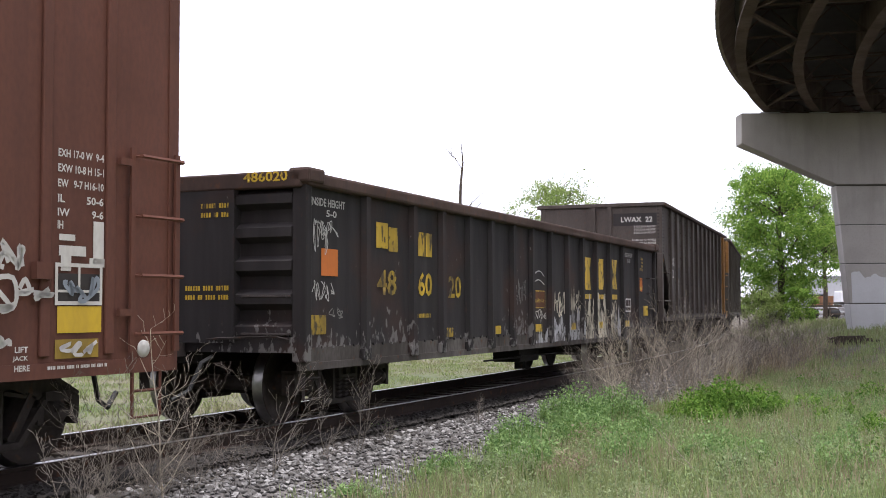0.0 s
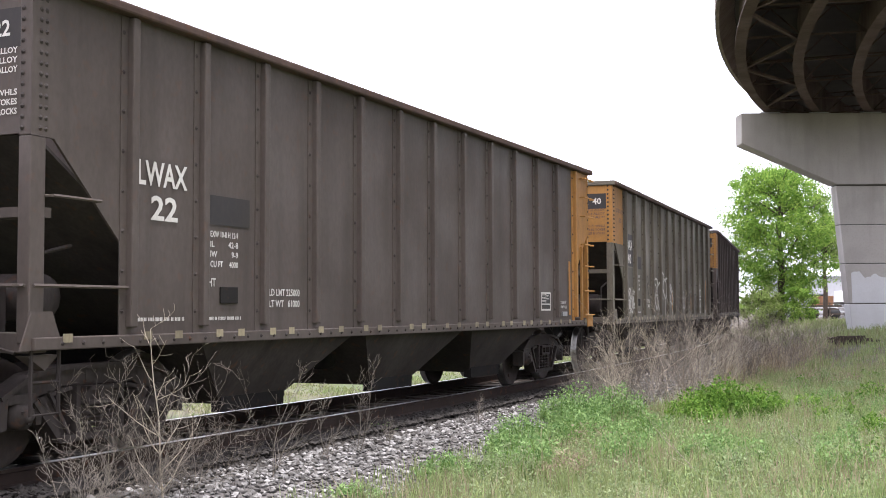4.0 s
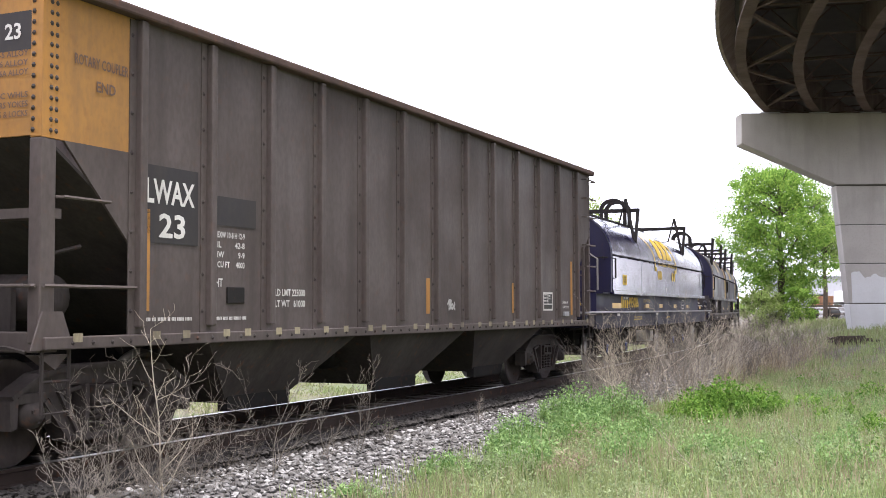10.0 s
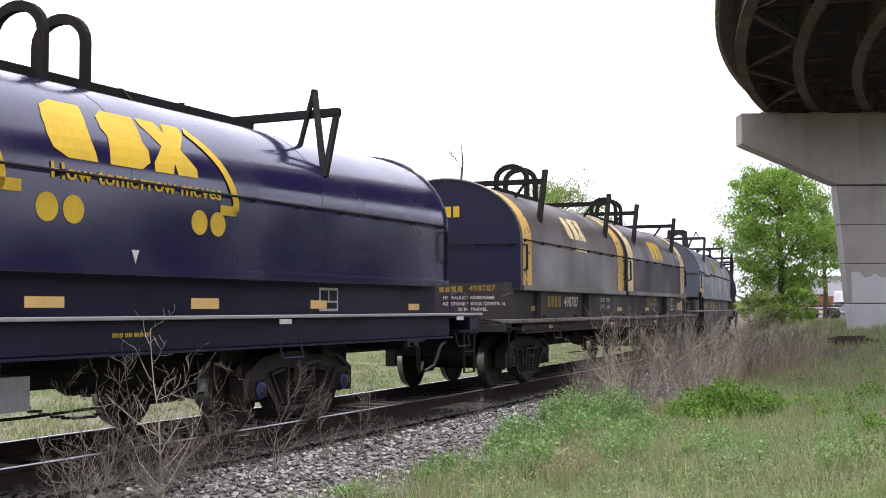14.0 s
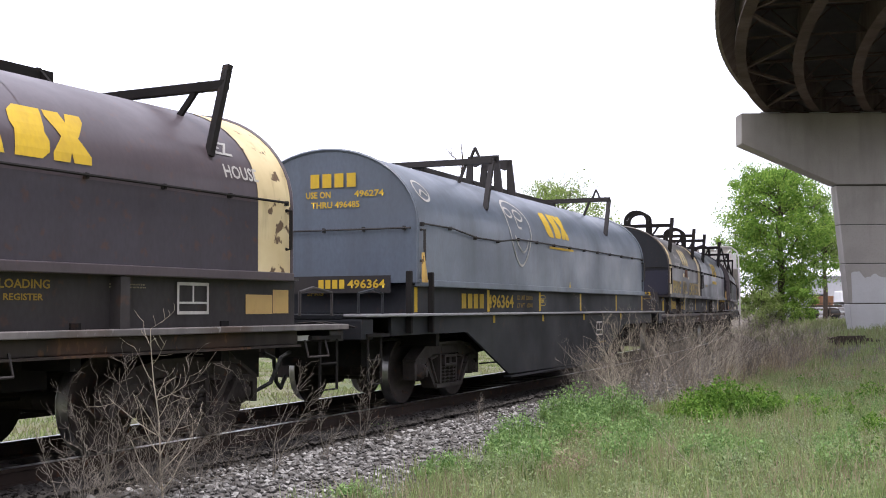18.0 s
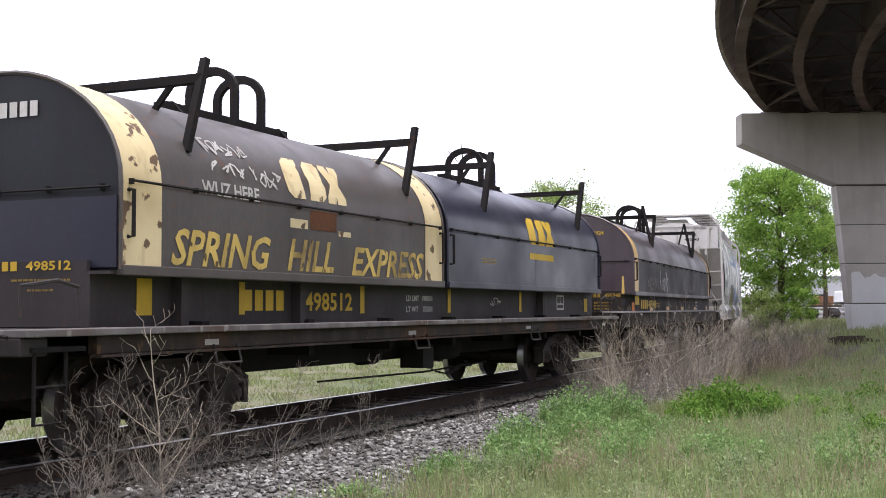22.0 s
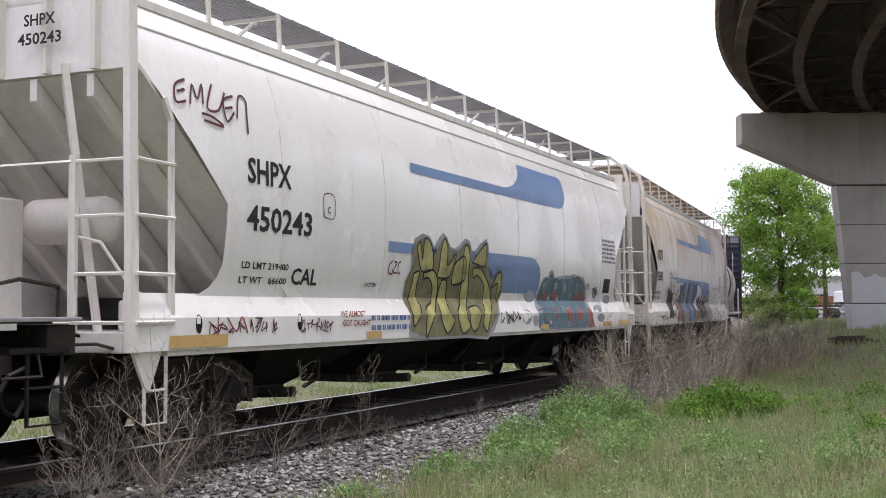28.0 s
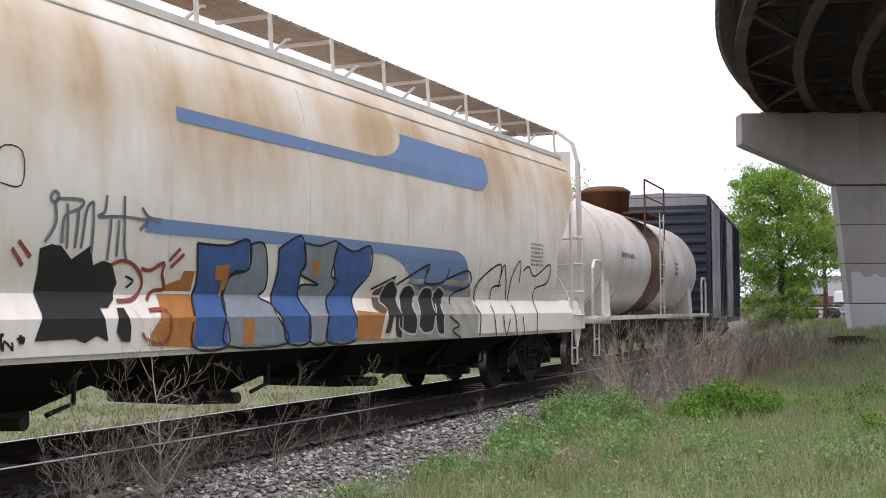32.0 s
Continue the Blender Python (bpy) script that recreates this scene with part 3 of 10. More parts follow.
def step(parent, x0, x1, y, z0, z1, m, name="stirrup_step"):
    bm = bmesh.new()
    tube(bm, [(x0, y, z1), (x0, y, z0), (x1, y, z0), (x1, y, z1)], 0.018, 5)
    tube(bm, [(x0, y, (z0 + z1) / 2), (x1, y, (z0 + z1) / 2)], 0.014, 5)
    part(name, bm, m, parent)


# ---- open hoppers ----
RIBS = [-6.05 + 1.03 * i for i in range(13)]


def load_box(ob, x, z, k, m=None, wide=0.62):
    """The framed lube and test stencil box."""
    w, h = wide * k, 0.40 * k
    f = [rect(x, z, x + w, z + 0.03), rect(x, z + h - 0.03, x + w, z + h), rect(x, z + 0.03, x + 0.03, z + h - 0.03), rect(x + w - 0.03, z + 0.03, x + w, z + h - 0.03), rect(x + w / 2 - 0.012, z + 0.12, x + w / 2 + 0.012, z + h - 0.03), rect(x + 0.03, z + 0.1, x + w - 0.03, z + 0.12)]
    return f, rect(x, z, x + w, z + h)


def hopper(sc, skin_m, front_m, rear_m, number, seed, label, tagging):
    ob = rail_car("open_hopper_car", sc, 11.7, label, "hopper car", -7.2, 7.2)
    rnd = random.Random(seed)
    # side sheets, cut away above the trucks
    for s in (-1, 1):
        y0, y1 = s * 1.50, s * 1.525
        near = [(-6.14, 1.06), (6.38, 1.06), (6.38, 1.86), (7.2, 2.72), (7.2, 3.86), (-7.2, 3.86), (-7.2, 2.70), (-6.96, 2.69), (-6.14, 1.79)]
        lo, hi = -6.28, 6.30
        bm = bmesh.new()
        prism(bm, [(-6.14, 1.06), (6.30, 1.06), (6.30, 1.86), (6.30, 3.86), (-6.10, 3.86), (-6.14, 1.79)], 1, y0, y1)
        part("side_sheet", bm, skin_m, ob)
        bm = bmesh.new()
        prism(bm, [(-6.11, 1.83), (-6.11, 2.66), (-6.96, 2.66)], 1, y0, y1)
        part("end_gusset", bm, skin_m, ob)
        bm = bmesh.new()
        prism(bm, [(-6.11, 2.66), (-6.11, 3.86), (-7.2, 3.86), (-7.2, 2.66)], 1, y0, y1)
        part("front_side_panel", bm, front_m, ob, "faded end panel of the hopper side")
        bm = bmesh.new()
        prism(bm, [(6.31, 1.86), (7.2, 2.75), (7.2, 3.86), (6.31, 3.86)], 1, y0, y1)
        part("rear_side_panel", bm, rear_m, ob)
        for i, x in enumerate(RIBS):
            m = rear_m if (i == 12 and rear_m is M["hop_orange"]) else skin_m
            part("side_rib", bbox(x - 0.045, x + 0.045, s * 1.525, s * 1.60, 1.16, 3.82, 0.012), m, ob)
            part("rib_flange", bbox(x - 0.13, x + 0.02, s * 1.525, s * 1.537, 1.10, 3.82), m, ob)
        part("side_sill", bbox(-7.2, 7.2, s * 1.47, s * 1.585, 1.0, 1.10, 0.01), skin_m, ob)
        bm = bmesh.new()
        box(bm, -7.22, 7.22, min(s * 1.42, s * 1.63), max(s * 1.42, s * 1.63), 3.83, 3.92)
        bmesh.ops.bevel(bm, geom=bm.edges[:], offset=0.02, segments=2, affect="EDGES", profile=0.5)
        part("top_chord", bm, M["chord"], ob)
        # corner posts
        part("corner_post", bbox(-7.21, -7.05, s * 1.40, s * 1.53, 1.05, 2.66, 0.012), skin_m, ob)
        part("corner_post", bbox(-7.21, -7.05, s * 1.40, s * 1.53, 2.66, 3.86, 0.012), front_m, ob)
        part("corner_post", bbox(7.13, 7.21, s * 1.42, s * 1.53, 1.0, 3.86, 0.012), rear_m, ob)
        if s < 0:
            part("corner_plate", bbox(-7.215, -7.03, -1.532, -1.526, 2.66, 3.84), front_m, ob)
    # ends
    for e, m in ((-1, front_m), (1, rear_m)):
        x = e * 7.2
        part("end_sheet", bbox(x, x - e * 0.03, -1.5, 1.5, 2.68, 3.86), m, ob)
        part("end_top_chord", bbox(x + e * 0.05, x - e * 0.1, -1.6, 1.6, 3.835, 3.93, 0.015), skin_m, ob)
        # slope sheet takes the dark truck colour to paint in its shade
        bm = bmesh.new()
        prism(bm, [(x - e * 0.03, 2.70), (x - e * 0.03, 2.67), (x - e * 2.6, 1.05), (x - e * 2.6, 1.09)], 1, -1.5, 1.5)
        part("slope_sheet", bm, M["truck"], ob)
        part("end_sill", bbox(x, x - e * 0.22, -1.5, 1.5, 0.98, 1.14, 0.01), skin_m, ob)
        part("end_beam", bbox(x - e * 0.1, x - e * 0.3, -1.45, 1.45, 2.04, 2.12), skin_m, ob)
        for n in (-0.24, 0.17) if e < 0 else (-0.9, 0.0):
            part("end_post", bbox(x + e * 0.05, x - e * 0.02, n - 0.05, n + 0.05, 2.68, 3.84), m, ob)
        bm = bmesh.new()
        for n in (-1.3, -0.5, 0.5, 1.3) if e > 0 else (1.44, 1.47):
            beam(bm, (x - e * 0.15, n, 1.1), (x - e * 1.1, n * 0.7, 2.05), 0.06, 0.06)
        part("end_brace", bm, skin_m, ob)
        bm = bmesh.new()
        box(bm, min(x - e * 0.5, x - e * 1.4), max(x - e * 0.5, x - e * 1.4), -0.5, 0.3, 1.2, 1.5)
        part("brake_gear", bm, M["under"], ob)
        bm = bmesh.new()
        lathe(bm, [(0.05, -1.15), (0.18, -1.12), (0.2, -1.05), (0.2, -0.4), (0.18, -0.33), (0.05, -0.3)], 1, 14, (x - e * 0.6, 0, 1.42))
        part("air_reservoir", bm, M["truck"], ob)
        bm = bmesh.new()
        tube(bm, [(x - e * 0.6, -0.3, 1.42), (x - e * 0.4, 0.1, 1.4), (x - e * 0.3, 0.5, 1.2)], 0.02, 5)
        tube(bm, [(x - e * 0.35, -1.2, 1.15), (x - e * 0.35, -1.2, 1.75), (x - e * 0.8, -1.2, 1.85)], 0.02, 5)
        part("brake_pipe", bm, M["truck"], ob)
        part("release_lever", bbox(x - e * 0.28, x - e * 0.34, -0.95, -0.6, 1.14, 1.5), M["truck"], ob)
    # kicker plates where the corner posts meet the sill
    bm = bmesh.new()
    prism(bm, [(-7.32, 1.0), (-6.85, 1.0), (-6.98, 1.30), (-7.2, 1.30)], 1, -1.55, -1.535)
    part("jacking_plate", bm, skin_m, ob)
    bm = bmesh.new()
    prism(bm, [(-7.2, 0.96), (-6.85, 0.96), (-7.0, 0.84)], 1, -1.5, -1.38)
    part("sill_gusset", bm, skin_m, ob)
    # discharge bays
    for x in (-3.4, -0.1, 3.2):
        bm = bmesh.new()
        w = 1.5
        v = [bm.verts.new(p) for p in ((x - w, -1.45, 1.02), (x + w, -1.45, 1.02), (x + w, 1.45, 1.02), (x - w, 1.45, 1.02), (x - 0.55, -1.0, 0.34), (x + 0.55, -1.0, 0.34), (x + 0.55, 1.0, 0.34), (x - 0.55, 1.0, 0.34))]
        for f in ((0, 1, 5, 4), (1, 2, 6, 5), (2, 3, 7, 6), (3, 0, 4, 7), (4, 5, 6, 7), (0, 3, 2, 1)):
            bm.faces.new([v[i] for i in f])
        bay = part("discharge_bay", bm, M["truck"], ob)
        bm = bmesh.new()
        box(bm, x - 0.6, x + 0.6, -1.05, -0.93, 0.26, 0.42)
        part("bay_door", bm, M["under"], bay)
        bm = bmesh.new()
        tube(bm, [(x + 0.45, -1.02, 0.3), (x + 0.62, -1.02, 0.36), (x + 0.6, -1.02, 0.5)], 0.03, 5)
        part("bay_latch", bm, M["truck"], bay)
    # ladder and handholds at the rear near corner
    rungs(ob, 6.70, 7.28, -1.53, (3.72, 3.37, 3.02), rear_m, hook=0.09)
    lm = rear_m
    part("ladder_rail", bbox(6.67, 6.73, -1.57, -1.53, 1.02, 2.45), rear_m, ob)
    part("corner_bracket", bbox(6.9, 7.22, -1.60, -1.586, 0.98, 1.2, 0.004), rear_m, ob)
    rungs(ob, 6.70, 7.28, -1.54, (2.5, 2.1, 1.64, 1.2), lm, hook=0.07)
    end_rungs(ob, 7.21, 1.0, 1.45, (1.5, 1.95, 2.4, 2.9, 3.4), skin_m, 0.08)
    end_rungs(ob, -7.21, 1.0, 1.45, (1.5,), skin_m, -0.08)
    bm = bmesh.new()
    tube(bm, [(-7.23, -1.5, 1.50), (-7.25, 0.9, 1.52)], 0.016, 5)
    part("end_handrail", bm, skin_m, ob)
    bm = bmesh.new()
    tube(bm, [(-7.2, -1.56, 1.5), (-6.1, -1.56, 1.5)], 0.016, 5)
    part("side_handrail", bm, skin_m, ob)
    rungs(ob, -7.05, -6.5, -1.53, (2.2,), skin_m)
    step(ob, 6.75, 7.15, -1.52, 0.45, 1.0, M["truck"])
    step(ob, -7.15, -6.85, -1.50, 0.5, 1.0, M["truck"])
    # rivet rows
    vs, fs = [], []
    def rivet(x, y, z, ax):
        b = len(vs)
        r, h = 0.022, 0.016
        for k in range(6):
            a = k * math.pi / 3
            vs.append((x + r * math.cos(a), y, z + r * math.sin(a)) if ax else (x, y + r * math.cos(a), z + r * math.sin(a)))
        vs.append((x, y - h, z) if ax else (x - h, y, z))
        for k in range(6):
            fs.append((b + k, b + (k + 1) % 6, b + 6))
    for x in RIBS:
        for i in range(8):
            rivet(x - 0.1, -1.538, 1.3 + i * 0.34, True)
    for i in range(14):
        rivet(-7.12, -1.533, 2.72 + i * 0.085, True), rivet(-7.06, -1.533, 2.72 + i * 0.085, True)
        rivet(-7.217, -1.44, 2.72 + i * 0.085, False), rivet(7.17, -1.531, 1.7 + i * 0.16, True)
    for i in range(60):
        rivet(-6.9 + i * 0.235, -1.586, 1.05, True)
    part_of("rivets", mesh_np("rivets", vs, fs, M["truck"]), None, ob)["kind"] = "stuff"
    # inside, empty
    part("inner_floor", bbox(-4.6, 4.6, -1.5, 1.5, 1.03, 1.08), M["under"], ob)
    for x in (-3.6, 0.0, 3.6):
        part("cross_brace", bbox(x - 0.05, x + 0.05, -1.5, 1.5, 3.3, 3.42), skin_m, ob)
    # lettering
    S = flat(1.528)
    ink = M["stencil"]
    plates(ob, [rect(0.33, 3.36, 1.42, 3.67)], S, M["dark_panel"], "number_panel", "", -7.2)
    lettering(ob, "LWAX  " + number, 0.52, 3.45, 0.13, S, ink, 0.78, -7.206)
    faint = ink if front_m is skin_m else M["tank_band"]
    for i, text in enumerate(("7 OC D-5 ALLOY", "7 IC D-6 ALLOY", "6 OC D-6A ALLOY")):
        lettering(ob, text, 0.84, 3.31 - 0.075 * i, 0.05, S, faint, 0.54, -7.206)
    for i, text in enumerate(("H-36 CL C WHLS", "GR E CPLRS YOKES", "KNUCKLES & LOCKS")):
        lettering(ob, text, 0.80, 2.98 - 0.075 * i, 0.05, S, faint, 0.58, -7.206)
    zp = {"22": 0.15, "40": 0.33, "23": 0.0}[number]
    zq = {"22": 0.0, "40": 0.08, "23": 0.0}[number]
    if number != "22":
        plates(ob, [rect(-5.93, 1.90 + zp * 0.98, -5.19, 2.59 + zp)], S, M["dark_panel"], "number_panel")
    lettering(ob, "LWAX", -5.95, 2.25 + zp, 0.22, flat(1.531), ink, 0.70)
    lettering(ob, number, -5.77, 1.95 + zp, 0.22, flat(1.531), ink, 0.38)
    plates(ob, [rect(-4.90, 2.12 + zq, -4.22, 2.40 + zq)], S, M["dark_panel"], "number_panel")
    if number == "40":
        plates(ob, [rect(-5.90, 1.78, -5.2, 2.2)], S, M["faded_panel"], "faded_panel", "darker painted-out patch")
    for i, text in enumerate(("EXW 10-8 H 12-9", "IL         42-8", "IW          9-9", "CU FT     4000")):
        lettering(ob, text, -4.88, 2.0 - 0.095 * i, 0.06, S, ink, 0.46)
    lettering(ob, "HT", -4.91, 1.53, 0.08, S, ink, 0.12)
    for i, text in enumerate({"22": ("LD LMT 225000", "LT WT   61000"), "40": ("LD LMT 227600", "LT WT   58400"), "23": ("LD LMT 225000", "LT WT   61000")}[number]):
        lettering(ob, text, -3.86, 1.45 - 0.115 * i, 0.075, S, ink, 0.6)
    bars(ob, -4.9, 1.2, 0.55, 0.06, 1, S, ink, None, seed + 4)
    bars(ob, -5.93, 1.2, 0.66, 0.06, 1, S, ink, None, seed + 3)
    part("routing_board", bbox(-4.72, -4.43, -1.545, -1.526, 1.37, 1.53, 0.006), M["under"], ob)
    if front_m is M["hop_orange"]:
        lettering(ob, "ROTARY COUPLER", -6.86, 3.30, 0.09, S, M["tank_band"], 0.66)
        lettering(ob, "END", -6.6, 3.11, 0.09, S, M["tank_band"], 0.24)
    dz = 0.34 if number == "40" else 0.06
    f, back = load_box(ob, 4.49, 1.22 + dz, 0.78)
    plates(ob, [back], S, M["dark_panel"], "stencil_panel")
    plates(ob, f, flat(1.531), ink)
    bars(ob, 4.53, 1.36 + dz, 0.2, 0.16, 3, flat(1.531), ink, None, seed + 5)
    bars(ob, 4.76, 1.40 + dz, 0.12, 0.1, 2, flat(1.531), ink, None, seed + 6)
    if number != "40":
        lettering(ob, "2 BEAM HF", 5.52, 1.40, 0.045, S, ink, 0.3)
        lettering(ob, "COMP SHOES", 5.52, 1.32, 0.045, S, ink, 0.33)
    else:
        lettering(ob, "2  HF COMP SHOES", 4.46, 1.18, 0.06, S, ink, 0.52)
        bars(ob, 4.77, 1.94, 0.1, 0.09, 3, S, ink, None, seed + 7)
    part("tag_holder", bbox(5.57, 5.82, -1.56, -1.53, 1.18, 1.26, 0.006), M["galv"], ob)
    plates(ob, [rect(5.98, 1.2, 6.09, 2.16)], S, M["hop_orange"], "reflector_strip", "upright yellow reflective strip")
    plates(ob, [rect(x - 0.055, 1.055, x + 0.055, 1.125) for x in (-6.85, -5.86, -5.43, -4.8, -4.44, -3.87, -3.51, -2.9, -2.45, -1.85, -1.5, -0.62, -0.25, 0.5, 0.9, 1.55, 1.95, 2.6, 2.95, 3.52, 3.86, 4.33, 4.76, 5.36, 5.87, 6.8)], flat(1.587), M["dull_tape"], "reflector")
    if number != "22":
        plates(ob, [rect(-0.16, 1.25, -0.05, 1.72)], S, M["hop_orange"], "reflector_strip")
        plates(ob, [rect(3.02, 1.245, 3.13, 1.716)], S, M["hop_orange"], "reflector_strip")
    if number == "23":
        plates(ob, [rect(-5.955, 1.3, -5.89, 2.19)], S, M["hop_orange"], "reflector_strip")
    for i, (lines, m, wd) in enumerate(tagging):
        strokes(ob, lines, wd, flat(1.536 + 0.003 * i), M[m])
    return ob


hopper(-68.63, M["hop_brown"], M["hop_brown"], M["hop_orange"], "22", 3, "dark brown-grey open hopper car with one orange end", [])
# sprayed lines on the olive car
TAG40 = {k: [] for k in ("broad", "fine", "thin", "pale", "dark")}
for line in (
        [(-2.73, 1.86), (-2.78, 1.91), (-2.7, 1.99), (-2.52, 2.03), (-2.35, 1.99), (-2.32, 1.93), (-2.35, 1.78), (-2.4, 1.64)],
        [(-2.73, 1.86), (-2.84, 1.8), (-2.86, 1.73), (-2.73, 1.61), (-2.67, 1.54), (-2.78, 1.44), (-2.73, 1.35), (-2.79, 1.08)],
        [(-2.73, 1.86), (-2.58, 1.88), (-2.48, 1.82), (-2.51, 1.71), (-2.62, 1.62), (-2.64, 1.55)],
        [(-2.73, 1.49), (-2.64, 1.41), (-2.58, 1.49), (-2.51, 1.35), (-2.42, 1.29), (-2.33, 1.35), (-2.32, 1.48), (-2.38, 1.6), (-2.48, 1.64), (-2.53, 1.57), (-2.54, 1.45), (-2.45, 1.3)],
        [(-2.35, 1.65), (-2.25, 1.61), (-2.29, 1.54), (-2.15, 1.43), (-2.25, 1.32), (-2.27, 1.1)],
        [(-2.35, 1.92), (-2.25, 1.94), (-2.15, 1.87), (-2.09, 1.93), (-1.78, 1.96)],
        ):
    TAG40["broad"].append(line)
for line in (
        [(-2.25, 1.42), (-2.05, 1.26), (-2.02, 1.11)],
        [(-1.78, 2.13), (-1.67, 2.18), (-1.52, 2.19), (-1.43, 2.11), (-1.45, 2.03), (-1.56, 1.79), (-1.45, 1.76), (-1.5, 1.72), (-1.3, 1.59), (-1.23, 1.42), (-1.22, 1.06)],
        [(-1.78, 2.12), (-1.71, 2.05), (-1.74, 1.78), (-1.78, 1.58), (-1.63, 1.58), (-1.56, 1.54)],
        [(-1.43, 1.99), (-1.3, 2.03), (-1.1, 1.96), (-1.08, 1.84), (-1.08, 1.66), (-1.15, 1.58), (-1.27, 1.59), (-1.32, 1.69)],
        [(-1.23, 2.04), (-0.96, 2.07), (-0.68, 2.07)],
        [(-1.1, 1.7), (-1, 1.56), (-0.92, 1.39), (-0.84, 1.11)],
        [(-1.85, 1.5), (-1.78, 1.39), (-1.75, 1.09)],
        ):
    TAG40["broad"].append(line)
for line in (
        [(-5.78, 1.63), (-5.78, 1.69), (-5.69, 1.74), (-5.63, 1.72), (-5.68, 1.65), (-5.78, 1.63)],
        [(-5.6, 1.75), (-5.58, 1.69), (-5.49, 1.55), (-5.42, 1.45)],
        [(-5.34, 1.7), (-5.34, 1.65), (-5.4, 1.45), (-5.42, 1.32)],
        [(-5.25, 1.72), (-5.27, 1.61)],
        [(-5.15, 1.7), (-5.19, 1.61)],
        [(-5.89, 1.5), (-5.76, 1.48), (-5.64, 1.51), (-5.61, 1.58), (-5.67, 1.61), (-5.74, 1.59), (-5.76, 1.52), (-5.73, 1.38), (-5.68, 1.37)],
        [(-5.89, 1.44), (-5.78, 1.4), (-5.72, 1.37), (-5.7, 1.43), (-5.62, 1.48), (-5.6, 1.42), (-5.64, 1.35), (-5.72, 1.37)],
        ):
    TAG40["fine"].append(line)
for line in (
        [(-5.58, 1.33), (-5.58, 1.5), (-5.53, 1.58), (-5.47, 1.51), (-5.42, 1.32), (-5.34, 1.45), (-5.26, 1.58), (-5.28, 1.45), (-5.34, 1.21), (-5.4, 1.25), (-5.54, 1.31), (-5.7, 1.32), (-5.78, 1.3)],
        [(-5.34, 1.21), (-5.3, 1.3), (-5.13, 1.43), (-5.26, 1.37), (-5.12, 1.31)],
        [(-5.13, 1.42), (-5.24, 1.41), (-5.3, 1.36)],
        [(-5.91, 1.5), (-5.9, 1.37), (-5.92, 1.33)],
        [(-5.64, 1.25), (-5.58, 1.27), (-5.51, 1.24)],
        [(-5.58, 1.23), (-5.57, 1.18), (-5.54, 1.14)],
        [(-0.62, 1.85), (-0.47, 1.93), (-0.52, 1.85), (-0.39, 1.75), (-0.43, 1.82)],
        [(-0.39, 1.86), (-0.48, 1.77), (-0.33, 1.73), (-0.29, 1.81), (-0.39, 1.86)],
        [(-0.29, 1.68), (-0.22, 1.77), (-0.1, 1.72), (-0.18, 1.63), (-0.29, 1.68)],
        ):
    TAG40["fine"].append(line)
for line in (
        [(-0.31, 1.52), (-0.1, 1.59), (-0.1, 1.47), (-0.18, 1.42), (-0.31, 1.46)],
        [(-0.62, 1.64), (-0.48, 1.62), (-0.56, 1.53), (-0.62, 1.5)],
        [(-0.62, 1.6), (-0.6, 1.5), (-0.4, 1.46), (-0.27, 1.32), (-0.2, 1.1)],
        ):
    TAG40["fine"].append(line)
for line in (
        [(1.29, 1.73), (1.24, 1.58), (1.4, 1.53), (1.3, 1.36)],
        [(1.45, 1.65), (1.52, 1.42), (1.45, 1.3)],
        [(1.6, 1.71), (1.58, 1.36), (1.71, 1.21)],
        [(1.66, 1.33), (1.76, 1.65), (1.71, 1.42), (1.82, 1.24)],
        [(1.29, 1.47), (1.6, 1.33), (1.87, 1.39)],
        [(1.35, 1.24), (1.5, 1.33), (1.76, 1.3)],
        [(1.55, 1.74), (1.65, 1.77)],
        [(1.81, 1.66), (1.88, 1.57)],
        [(1.48, 1.3), (1.52, 1.2)],
        [(1.24, 1.53), (1.55, 1.59), (1.71, 1.53)],
        [(4.54, 1.45), (4.64, 1.33), (4.75, 1.47), (4.68, 1.3)],
        [(4.47, 1.3), (4.71, 1.38), (4.82, 1.33)],
        [(4.58, 1.38), (4.78, 1.43), (4.84, 1.45)],
        [(4.54, 1.33), (4.65, 1.26), (4.7, 1.35)],
        ):
    TAG40["thin"].append(line)
for line in (
        [(2.35, 1.98), (2.38, 1.73), (2.52, 1.77), (2.38, 1.87), (2.49, 1.95), (2.35, 1.98)],
        [(2.61, 1.99), (2.55, 1.86), (2.64, 1.75), (2.74, 1.87), (2.61, 1.9)],
        [(2.76, 2), (2.76, 1.74)],
        [(2.96, 2), (2.79, 1.87), (2.99, 1.75)],
        ):
    TAG40["pale"].append(line)
for line in (
        [(-3.88, 2.02), (-3.85, 1.83), (-3.79, 1.67)],
        [(-3.88, 2.02), (-3.77, 2.05), (-3.72, 1.93), (-3.69, 1.61)],
        [(-3.69, 1.64), (-3.66, 2.02), (-3.53, 2.04), (-3.5, 1.91), (-3.63, 1.84), (-3.52, 1.76), (-3.42, 1.57)],
        [(-3.41, 1.94), (-3.4, 1.82)],
        [(2.38, 1.21), (2.35, 1.61), (2.47, 1.67), (2.5, 1.36), (2.59, 1.67), (2.64, 1.2)],
        [(2.71, 1.2), (2.71, 1.66), (2.89, 1.65), (2.86, 1.46), (2.74, 1.42), (2.91, 1.2)],
        [(3.37, 1.48), (3.41, 1.29), (3.45, 1.65), (3.5, 1.72), (3.55, 1.52), (3.57, 1.33), (3.66, 1.69), (3.73, 1.66), (3.73, 1.18)],
        [(3.74, 1.4), (3.76, 1.66), (3.86, 1.72), (3.92, 1.58), (3.76, 1.42), (3.93, 1.24), (4, 1.47)],
        ):
    TAG40["dark"].append(line)
